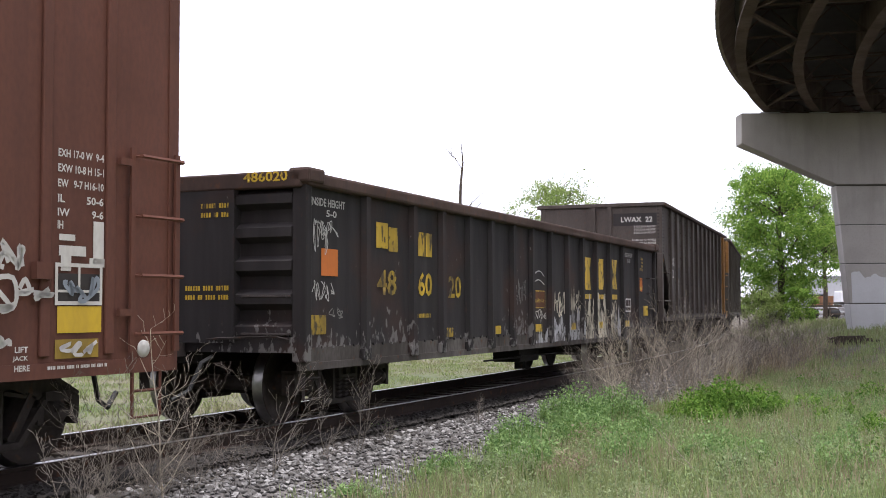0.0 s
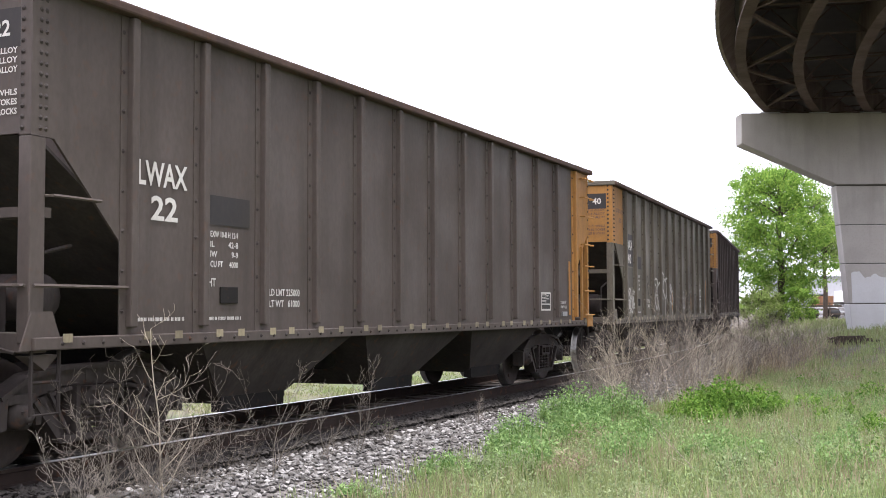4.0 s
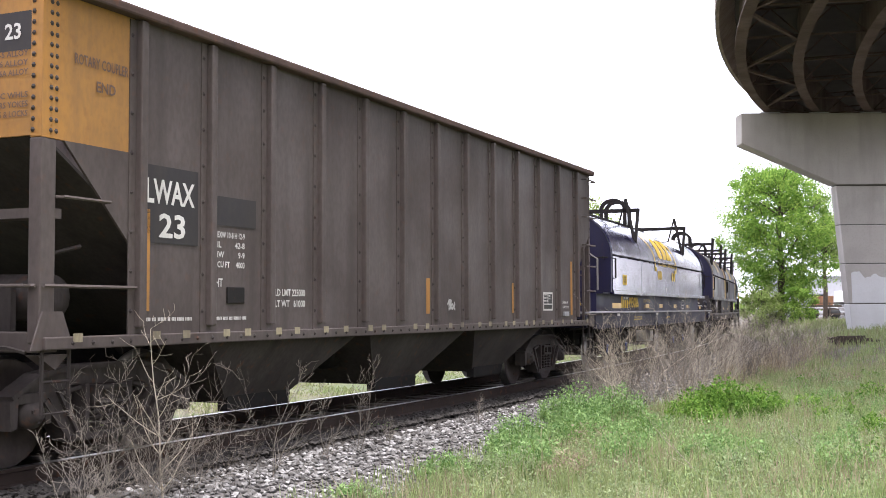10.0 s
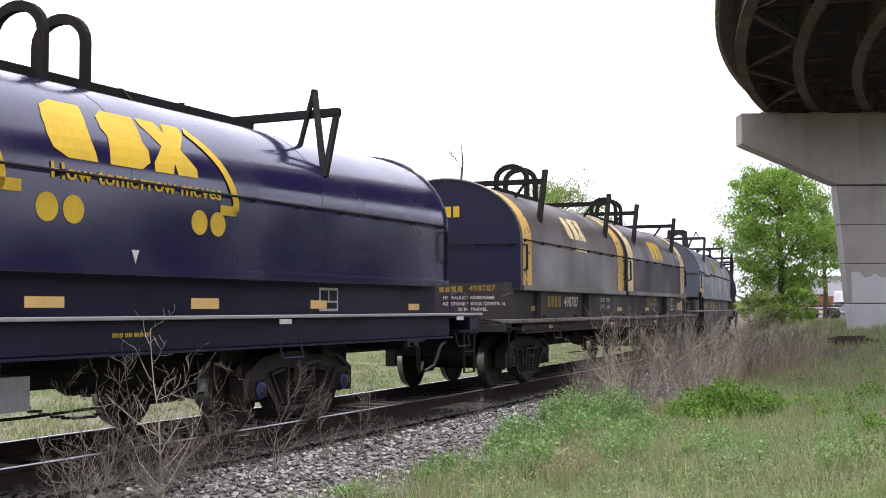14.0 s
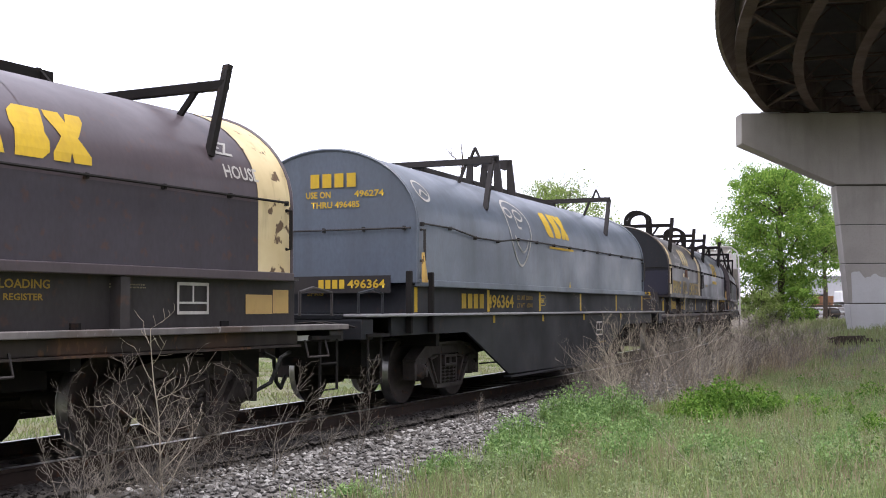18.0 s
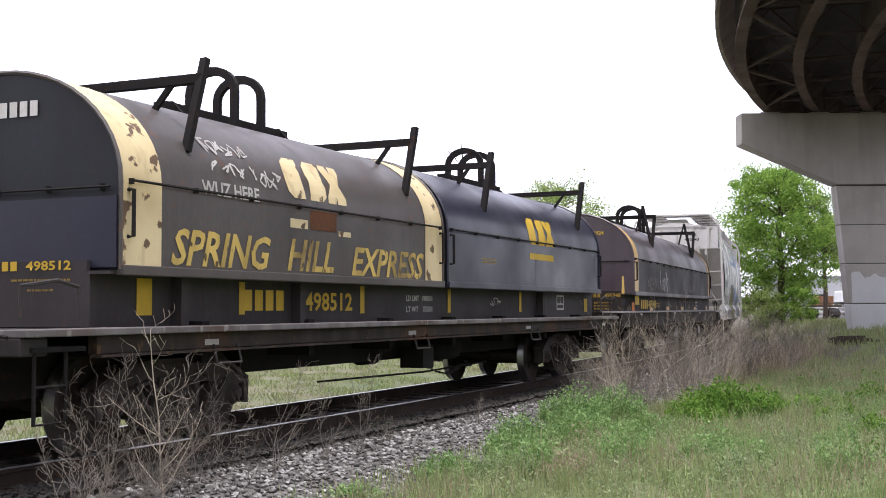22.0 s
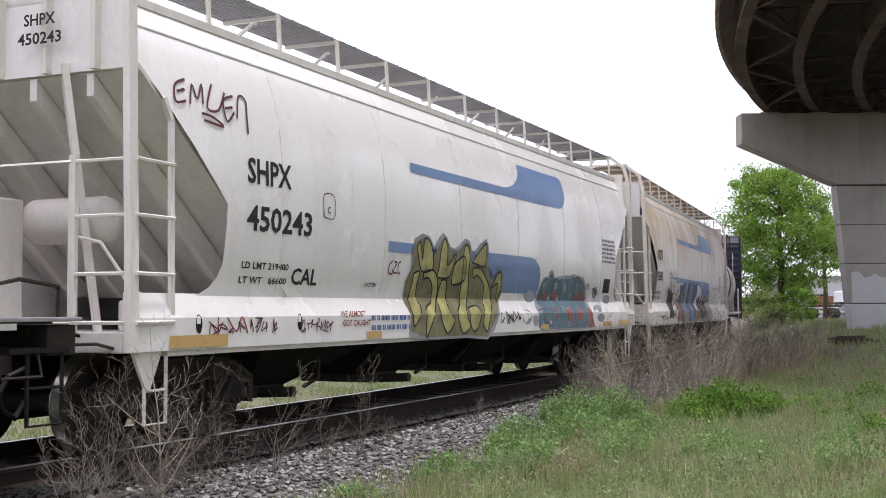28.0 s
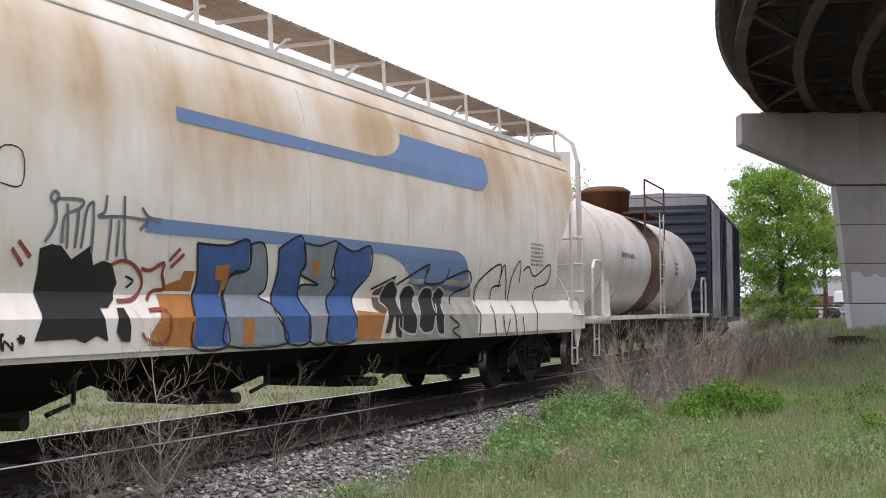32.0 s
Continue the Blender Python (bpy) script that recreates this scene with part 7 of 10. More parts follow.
sprayed(w1, "spray_brick", 2, [(4.24, 1.22), (4.4, 1.33), (4.57, 1.36), (4.61, 1.24), (4.54, 1.1), (4.34, 1.1)])
sprayed(w1, "spray_brick", 2, [(4.95, 1.33), (5.17, 1.3), (5.35, 0.97), (4.96, 0.97), (4.9, 1.12)])
sprayed_line(w1, "black", 0.016, [(2.31, 1.4), (2.43, 1.7), (2.55, 1.81), (2.74, 1.8), (2.78, 1.71), (2.83, 1.46)])
sprayed_line(w1, "black", 0.016, [(2.79, 1.86), (2.94, 1.9), (3.02, 1.79)])
sprayed_line(w1, "black", 0.016, [(3.01, 1.46), (2.99, 1.71), (3.17, 1.83), (3.34, 1.72), (3.41, 1.46)])
sprayed_line(w1, "black", 0.016, [(3.4, 1.83), (3.49, 1.62), (3.5, 1.46)])
sprayed_line(w1, "black", 0.016, [(3.84, 1.84), (3.8, 1.68), (3.8, 1.47)])
sprayed_line(w1, "black", 0.016, [(4.04, 1.86), (4.21, 1.83), (4.24, 1.47)])
sprayed_line(w1, "black", 0.016, [(4.29, 1.53), (4.25, 1.78), (4.42, 1.9), (4.63, 1.77), (4.71, 1.48)])
sprayed_line(w1, "black", 0.016, [(2.15, 1.28), (2.42, 1.3), (2.42, 1.06)])
sprayed_line(w1, "black", 0.016, [(2.68, 1.33), (2.85, 1.25), (2.87, 1.02)])
sprayed_line(w1, "black", 0.016, [(3.44, 1.33), (3.33, 1.01)])
sprayed_line(w1, "black", 0.016, [(3.71, 1.3), (3.69, 1)])
sprayed_line(w1, "black", 0.016, [(4.14, 1.3), (4.16, 1)])
sprayed_line(w1, "black", 0.016, [(4.8, 1.12), (4.78, 0.98)])
sprayed_line(w1, "cream_spray", 0.018, [(2.54, 1.53), (2.57, 1.59), (2.66, 1.48)])
sprayed_line(w1, "cream_spray", 0.018, [(3.04, 1.5), (3.08, 1.59), (3.17, 1.49), (3.2, 1.61)])
sprayed_line(w1, "cream_spray", 0.018, [(2.44, 1.26), (2.5, 1.11), (2.56, 1.2), (2.62, 1.11)])
sprayed_line(w1, "cream_spray", 0.018, [(3.32, 1.02), (3.36, 1.1), (3.4, 1.02)])
sprayed_line(w1, "cream_spray", 0.018, [(3.8, 1.08), (3.86, 1.01)])
sprayed_line(w1, "cream_spray", 0.018, [(4.88, 1.54), (4.86, 1.69), (5, 1.54)])
sprayed_line(w1, "cream_spray", 0.018, [(4.95, 1.24), (5.08, 1)])
sprayed_line(w1, "cream_spray", 0.018, [(3.68, 1.3), (3.83, 1.32), (3.91, 1.24)])
sprayed_line(w1, "cream_spray", 0.018, [(4.37, 1.33), (4.51, 1.26), (4.59, 1.23)])
sprayed_line(w1, "mint", 0.016, [(2.51, 1.75), (2.56, 1.71), (2.53, 1.68), (2.48, 1.71), (2.51, 1.75)])
sprayed_line(w1, "mint", 0.016, [(3.65, 1.76), (3.7, 1.72), (3.67, 1.69), (3.62, 1.72), (3.65, 1.76)])
sprayed_line(w1, "mint", 0.016, [(3.7, 1.69), (3.76, 1.65), (3.72, 1.61), (3.67, 1.65), (3.7, 1.69)])
sprayed_line(w1, "mint", 0.016, [(4.37, 1.76), (4.43, 1.72), (4.39, 1.68), (4.33, 1.72), (4.37, 1.76)])
sprayed_line(w1, "mint", 0.016, [(4.04, 1.59), (4.1, 1.55), (4.07, 1.51), (4.01, 1.55), (4.04, 1.59)])
sprayed_line(w1, "mint", 0.016, [(2.91, 1.25), (2.95, 1.21), (2.91, 1.18), (2.87, 1.21), (2.91, 1.25)])
sprayed_line(w1, "mint", 0.016, [(2.33, 1.09), (2.37, 1.05), (2.33, 1.02), (2.3, 1.06), (2.33, 1.09)])
sprayed_line(w1, "mint", 0.016, [(3.7, 1.08), (3.75, 1.05), (3.7, 1.01), (3.66, 1.05), (3.7, 1.08)])
sprayed_line(w1, "mint", 0.016, [(3.52, 1.36), (3.54, 1.32), (3.48, 1.28), (3.46, 1.32), (3.52, 1.36)])
sprayed(w1, "mint", 3, [(3.09, 1.75), (3.2, 1.75), (3.21, 1.72), (3.1, 1.72)])
sprayed(w1, "mint", 3, [(3.1, 1.7), (3.22, 1.7), (3.22, 1.66), (3.11, 1.66)])
sprayed(w1, "mint", 3, [(2.79, 1.51), (2.86, 1.53), (2.86, 1.58), (2.94, 1.46), (2.82, 1.46)])
sprayed(w1, "mint", 3, [(3.26, 1.46), (3.33, 1.5), (3.35, 1.57), (3.43, 1.46)])
sprayed(w1, "mint", 3, [(2.66, 1.12), (2.79, 1.1), (2.78, 1.05), (2.67, 1.06)])
sprayed(w1, "spray_halo", -1, [(2.24, 1.54), (2.2, 1.47), (2.02, 1.42), (1.83, 1.42), (1.69, 1.46), (1.62, 1.53), (1.66, 1.6), (1.8, 1.65), (1.99, 1.66), (2.16, 1.62)])
sprayed(w1, "spray_halo", -1, [(1.79, 1.18), (1.74, 1.1), (1.62, 1.06), (1.48, 1.06), (1.36, 1.11), (1.32, 1.18), (1.37, 1.26), (1.51, 1.3), (1.65, 1.3), (1.74, 1.25)])
sprayed(w1, "spray_halo", -1, [(2.2, 1.77), (2.2, 1.67), (2.16, 1.61), (2.11, 1.61), (2.04, 1.67), (2.01, 1.77), (2.01, 1.86), (2.05, 1.93), (2.1, 1.93), (2.16, 1.87)])
sprayed(w1, "spray_halo", -1, [(2.11, 1.12), (2.08, 1.06), (2.01, 1.03), (1.92, 1.03), (1.85, 1.07), (1.82, 1.12), (1.84, 1.18), (1.92, 1.21), (2.01, 1.21), (2.08, 1.17)])
sprayed(w1, "spray_halo", -1, [(5.84, 1.62), (5.83, 1.54), (5.74, 1.49), (5.62, 1.49), (5.5, 1.53), (5.44, 1.61), (5.45, 1.68), (5.54, 1.73), (5.66, 1.74), (5.78, 1.69)])
sprayed(w1, "spray_halo", -1, [(6.79, 1.5), (6.74, 1.44), (6.58, 1.41), (6.41, 1.41), (6.31, 1.44), (6.26, 1.49), (6.29, 1.55), (6.41, 1.58), (6.57, 1.58), (6.72, 1.55)])
sprayed(w1, "spray_halo", -1, [(5.23, 1.74), (5.22, 1.69), (5.17, 1.67), (5.11, 1.66), (5.04, 1.69), (5.01, 1.73), (5.02, 1.77), (5.07, 1.8), (5.14, 1.8), (5.2, 1.78)])
sprayed(w1, "spray_halo", -1, [(5.99, 1.31), (5.89, 1.26), (5.73, 1.23), (5.55, 1.23), (5.43, 1.26), (5.41, 1.31), (5.51, 1.36), (5.67, 1.39), (5.85, 1.39), (5.97, 1.36)])
sprayed(w1, "spray_halo", -1, [(6.09, 1.14), (6.04, 1.08), (5.9, 1.05), (5.74, 1.06), (5.6, 1.09), (5.56, 1.14), (5.6, 1.19), (5.74, 1.22), (5.9, 1.22), (6.04, 1.19)])
sprayed_line(w1, "spray_purple", 0.026, [(-7.52, 3.43), (-7.69, 3.35), (-7.72, 3.19), (-7.56, 3.22)])
sprayed_line(w1, "spray_purple", 0.026, [(-7.68, 3.29), (-7.55, 3.33)])
sprayed_line(w1, "spray_purple", 0.026, [(-7.5, 3.2), (-7.42, 3.4), (-7.37, 3.27), (-7.26, 3.43), (-7.29, 3.23)])
sprayed_line(w1, "spray_purple", 0.026, [(-7.09, 3.46), (-7.23, 3.21), (-7.05, 3.21), (-6.89, 3.41)])
sprayed_line(w1, "spray_purple", 0.026, [(-6.75, 3.4), (-6.94, 3.32), (-6.92, 3.12), (-6.78, 3.23)])
sprayed_line(w1, "spray_purple", 0.026, [(-6.93, 3.25), (-6.79, 3.28)])
sprayed_line(w1, "spray_purple", 0.026, [(-6.74, 3.18), (-6.65, 3.41), (-6.53, 3.39), (-6.56, 3.21), (-6.56, 3.05)])
sprayed_line(w1, "spray_purple", 0.026, [(-7.33, 3.14), (-7.16, 3.13), (-6.98, 3.06), (-7.3, 3.08)])
sprayed_line(w1, "spray_purple", 0.022, [(-3.34, 1.91), (-3.42, 1.85), (-3.42, 1.76), (-3.32, 1.75), (-3.32, 1.81)])
sprayed_line(w1, "spray_purple", 0.022, [(-3.29, 1.9), (-3.21, 1.89), (-3.26, 1.83), (-3.28, 1.76), (-3.18, 1.77)])
sprayed_line(w1, "spray_purple", 0.022, [(-3.11, 1.91), (-3.17, 1.87), (-3.15, 1.76), (-3.1, 1.77)])
plates(w1, [rect(-7.85, 0.97, -6.95, 1.08), rect(-4.1, 0.97, -3.7, 1.05), rect(2.2, 0.97, 2.6, 1.05), rect(5.9, 0.97, 6.5, 1.06), rect(7.1, 0.97, 7.95, 1.08)], ch_surf, M["amber_clean"], "reflector", "dull amber reflective strip", lift=0.016)
bars(w1, 5.96, 2.2, 0.95, 0.5, 6, ch_surf, K, None, 7)
strokes(w1, [[(-7.1, 1.06), (-7.1, 1.24)], [(-6.95, 1.24), (-6.8, 1.1), (-6.7, 1.24), (-6.6, 1.08)]], 0.02, ch_surf, M["spray_red"])
plates(w1, [rect(6.15, 1.62, 6.6, 1.9)], ch_surf, K, "stencil_panel")
bars(w1, -3.96, 1.04, 1.08, 0.23, 2, lambda z: 1.604, M["spray_blue"], None, 8)
lettering(w1, "SHPX", 0.35, 3.85, 0.11, PS, K, 0.36, -8.325)
lettering(w1, "450243", 0.28, 3.68, 0.11, PS, K, 0.5, -8.325)
# flat dark ovals painted for the shade inside the sill's openings
for x in (-7.4, -5.6):
    plates(w1, [[(x + 0.05 * math.cos(a), 1.18 + 0.09 * math.sin(a)) for a in [i * math.pi / 6 for i in range(12)]]], ch_surf, M["under"], "sill_hole_patch")
strokes(w1, [[(-3.35, 3.05), (-3.35, 2.3)], [(-5.9, 2.0), (-5.95, 1.5)], [(-4.4, 3.2), (-4.42, 1.9)], [(-0.6, 2.6), (-0.6, 2.2)]], 0.008, ch_surf, M["seam_grey"], "scratch")

w2 = covered_hopper(82.45, 8.40, M["cream_body"], M["white_frame"], "rust-washed cream covered hopper with bold graffiti mural", M["white_frame"])
lettering(w2, "ACFX", -6.98, 2.48, 0.26, ch_surf, K, 0.78)
lettering(w2, "42693", -7.03, 1.98, 0.24, ch_surf, K, 0.85)
lettering(w2, "LD LMT 207700", -7.1, 1.66, 0.07, ch_surf, K, 0.8)
lettering(w2, "LT WT   68300", -7.15, 1.54, 0.07, ch_surf, K, 0.8)
strokes(w2, [[(-5.65, 2.26), (-5.43, 2.26), (-5.43, 2.52), (-5.65, 2.52), (-5.65, 2.26)]], 0.012, ch_surf, K, "stencil_box")
stripes(w2, -3.5, 0.7, 4.05, 3.04, 3.56)
stripes(w2, -3.95, 0.9, 3.2, 1.56, 2.12, True)
strokes(w2, scrawl(-6.7, 1.0, 0.9, 0.16, 6, 86) + scrawl(-5.7, 1.0, 0.3, 0.14, 3, 87), 0.022, lambda z: 1.603, K)
# sprayed murals of the rust-washed car
sprayed(w2, "spray_orange", 0, [(-3.69, 1.46), (-3.6, 1.53), (-3.38, 1.59), (-3.34, 1.67), (-3.18, 1.67), (-3.25, 0.96), (-3.92, 1), (-3.88, 1.11), (-3.74, 1.25), (-3.7, 1.38)])
sprayed(w2, "black", 1, [(-5.19, 1.79), (-5.07, 1.83), (-4.96, 1.82), (-4.83, 1.72), (-4.62, 1.84), (-4.57, 1.68), (-4.46, 1.72), (-4.34, 1.7), (-4.24, 1.54), (-4.29, 1.4), (-4.4, 1.33), (-4.5, 1.33), (-4.44, 1.05), (-4.58, 1.1), (-4.72, 1.04), (-4.84, 1.08), (-5.28, 1.07), (-5.18, 1.28), (-5.19, 1.42), (-5.18, 1.62)])
sprayed(w2, "black", 1, [(-4.29, 1.33), (-4.2, 1.33), (-4.15, 1.16), (-4.16, 1.04), (-4.27, 1.04), (-4.34, 1.12)])
sprayed(w2, "spray_blue", 1, [(-3.2, 1.93), (-2.73, 1.93), (-2.36, 2), (-2.31, 1.72), (-2.6, 1.66), (-2.71, 1.38), (-2.76, 1.25), (-2.74, 0.96), (-3.29, 0.97), (-3.22, 1.36), (-3.14, 1.57)], "black")
sprayed(w2, "spray_grey", 2, [(-2.34, 1.96), (-2.1, 1.98), (-1.99, 1.76), (-1.96, 1.53), (-2.08, 1.44), (-1.88, 1.36), (-1.86, 1.24), (-1.67, 0.96), (-2.74, 0.96), (-2.76, 1.25), (-2.74, 1.38), (-2.62, 1.63), (-2.31, 1.72)], "black")
sprayed(w2, "spray_blue", 1, [(-1.81, 1.94), (-1.41, 2.1), (-1.3, 1.97), (-1.26, 1.79), (-1.33, 1.69), (-1.3, 1.39), (-1.22, 1.24), (-1.24, 0.96), (-1.67, 0.96), (-1.76, 1.21), (-1.88, 1.36), (-1.84, 1.45), (-1.78, 1.71)], "black")
sprayed(w2, "spray_grey", 2, [(-1.31, 2.03), (-0.99, 2.01), (-0.62, 2.08), (-0.63, 1.9), (-0.67, 1.69), (-0.51, 1.62), (-0.76, 1.39), (-0.83, 1.23), (-0.89, 0.95), (-1.21, 0.96), (-1.22, 1.24), (-1.3, 1.39), (-1.29, 1.57), (-0.91, 1.58), (-1.33, 1.69), (-1.24, 1.79)], "black")
sprayed(w2, "spray_blue", 1, [(-0.58, 2.07), (-0.22, 1.98), (0.19, 2.06), (0.25, 1.77), (-0.04, 1.53), (-0.18, 1.36), (-0.18, 1.23), (-0.21, 0.95), (-0.85, 0.95), (-0.8, 1.23), (-0.76, 1.39), (-0.57, 1.59), (-0.65, 1.87)], "black")
sprayed(w2, "spray_orange", 3, [(-2.88, 1.73), (-2.65, 1.75), (-2.65, 1.58), (-2.72, 1.44), (-2.76, 1.44), (-2.75, 1.59), (-2.86, 1.6)])
sprayed(w2, "spray_orange", 3, [(-2.48, 1.22), (-2.28, 1.23), (-2.3, 0.97), (-2.49, 0.97)])
sprayed(w2, "spray_orange", 3, [(-1.11, 1.67), (-1.11, 1.84), (-0.92, 1.86), (-0.98, 1.69)])
sprayed(w2, "spray_orange", 3, [(-0.13, 1.3), (0.55, 1.26), (0.41, 0.95), (-0.18, 0.96)])
sprayed(w2, "tank_band", 0, [(0.41, 1.53), (0.94, 1.7), (0.8, 1.36), (0.53, 1.23), (0.32, 1.33)])
sprayed(w2, "cream_spray", 0, [(2.31, 1.67), (3.18, 1.85), (3.39, 1.53), (3.49, 1.33), (3.44, 0.9), (0.83, 0.94), (0.84, 1.22), (1.28, 1.65), (1.92, 1.91), (1.82, 1.66)])
sprayed(w2, "black", 2, [(0.53, 1.4), (0.68, 1.61), (0.88, 1.67), (1.04, 1.54), (0.99, 1.36), (1.02, 1.22), (0.99, 0.95), (0.83, 0.98), (0.8, 1.22), (0.68, 1.02), (0.53, 1.01), (0.66, 1.29)], "stencil")
sprayed(w2, "black", 2, [(1.11, 1.44), (1.18, 1.58), (1.38, 1.62), (1.56, 1.51), (1.4, 1.33), (1.44, 1.15), (1.39, 1), (1.15, 1.01), (0.91, 1.12)], "stencil")
sprayed(w2, "black", 2, [(1.65, 1.44), (1.78, 1.59), (2.03, 1.58), (2.14, 1.4), (2, 1.22), (1.91, 1.03), (1.65, 1), (1.48, 1.11)], "stencil")
sprayed(w2, "black", 2, [(2.11, 1.52), (2.25, 1.61), (2.47, 1.52), (2.27, 1.33), (2.27, 0.98), (2.08, 0.99), (2, 1.22)], "stencil")
sprayed_line(w2, "black", 0.03, [(0.33, 1.55), (0.94, 1.72)])
sprayed_line(w2, "black", 0.03, [(0.98, 1.61), (1.19, 1.69), (1.88, 1.9), (1.78, 1.66), (2.37, 1.68), (2.53, 1.87)])
sprayed_line(w2, "black", 0.03, [(2.48, 1.72), (3.18, 1.85), (3.29, 1.65), (2.76, 1.53), (2.6, 1.37)])
sprayed_line(w2, "black", 0.03, [(3.54, 1.41), (3.58, 1.7), (4.38, 1.99), (4.39, 1.63)])
sprayed_line(w2, "black", 0.03, [(4.43, 1.8), (4.56, 1.98), (4.78, 1.46)])
sprayed_line(w2, "black", 0.03, [(4.14, 1.46), (4.16, 1.63), (4.48, 1.67)])
sprayed_line(w2, "black", 0.03, [(4.85, 1.42), (4.9, 1.81), (5.21, 2.07), (5.25, 1.73)])
sprayed_line(w2, "black", 0.03, [(5.37, 1.91), (5.6, 1.99), (5.92, 1.84), (6.6, 2.06), (6.58, 1.76), (6, 1.64), (6, 1.42), (5.94, 1.19), (5.93, 0.86)])
sprayed_line(w2, "black", 0.03, [(3.49, 1.37), (3.55, 1.2), (3.5, 0.9)])
sprayed_line(w2, "black", 0.03, [(4.06, 1.37), (4.16, 0.88)])
sprayed_line(w2, "black", 0.03, [(4.92, 1.37), (5.03, 0.88)])
sprayed_line(w2, "black", 0.03, [(2.45, 1.21), (2.78, 1.09), (2.55, 1.02), (2.83, 0.91)])
sprayed_line(w2, "black", 0.03, [(5.28, 1.19), (5.35, 0.92)])
sprayed_line(w2, "black", 0.03, [(4.44, 1.2), (4.55, 0.92), (4.72, 1.15)])
sprayed_line(w2, "spray_red", 0.035, [(-4.35, 1.69), (-4.22, 1.73), (-4.07, 1.7), (-3.94, 1.6), (-3.93, 1.48), (-4.07, 1.4), (-4.26, 1.39)])
sprayed_line(w2, "spray_red", 0.035, [(-3.96, 1.67), (-3.83, 1.66), (-3.66, 1.73), (-3.66, 1.63), (-3.6, 1.5), (-3.75, 1.48), (-3.86, 1.4)])
sprayed_line(w2, "spray_red", 0.035, [(-3.88, 1.31), (-3.63, 1.3), (-3.62, 1.1), (-3.74, 1.01), (-3.92, 1.04), (-4.01, 1.11)])
sprayed_line(w2, "spray_red", 0.035, [(-3.56, 1.69), (-3.38, 1.82)])
sprayed_line(w2, "spray_red", 0.035, [(-3.59, 1.75), (-3.44, 1.87)])
sprayed_line(w2, "spray_red", 0.035, [(-5.48, 1.78), (-5.35, 1.65)])
sprayed_line(w2, "spray_red", 0.035, [(-5.42, 1.84), (-5.28, 1.72)])
sprayed_line(w2, "black", 0.022, [(-4.15, 1.6), (-4.04, 1.56), (-4.12, 1.5)])
sprayed_line(w2, "spray_teal", 0.03, [(-5.08, 2.25), (-5.03, 2.22), (-5.06, 2.16), (-5.12, 2.19), (-5.08, 2.25)])
sprayed_line(w2, "spray_teal", 0.03, [(-5.07, 2.17), (-5.05, 2), (-5.15, 1.84)])
sprayed_line(w2, "spray_teal", 0.03, [(-5.05, 2.19), (-4.76, 2.2), (-4.79, 2.13), (-4.96, 2.05), (-4.96, 1.84)])
sprayed_line(w2, "spray_teal", 0.03, [(-4.93, 2.16), (-4.9, 1.8)])
sprayed_line(w2, "spray_teal", 0.03, [(-4.8, 2.13), (-4.81, 1.81)])
sprayed_line(w2, "spray_teal", 0.03, [(-4.63, 2.2), (-4.71, 2.12), (-4.74, 1.81)])
sprayed_line(w2, "spray_teal", 0.03, [(-4.63, 2.2), (-4.62, 2), (-4.61, 1.77)])
sprayed_line(w2, "spray_teal", 0.03, [(-4.47, 2.27), (-4.49, 2.13), (-4.57, 2.08), (-4.27, 2.1), (-3.92, 2.09)])
sprayed_line(w2, "spray_teal", 0.03, [(-4.25, 2.28), (-4.22, 1.88), (-4.17, 1.74)])
sprayed_line(w2, "spray_teal", 0.03, [(-4.41, 2.07), (-4.41, 1.73)])
sprayed_line(w2, "spray_teal", 0.03, [(-4.02, 2.2), (-3.92, 2.12), (-3.74, 2.11)])
sprayed_line(w2, "spray_teal", 0.03, [(-4.04, 2), (-3.92, 2.09)])
sprayed_line(w2, "spray_teal", 0.03, [(-4.31, 2.07), (-4.3, 1.76)])
bars(w2, 5.7, 2.0, 0.6, 0.4, 6, ch_surf, M["greychalk"], None, 7)
bars(w2, -7.1, 1.1, 0.5, 0.05, 1, ch_surf, K)
lettering(w2, "ACFX", 0.35, 3.8, 0.1, PS, K, 0.34, -8.405)
lettering(w2, "42693", 0.33, 3.65, 0.1, PS, K, 0.4, -8.405)


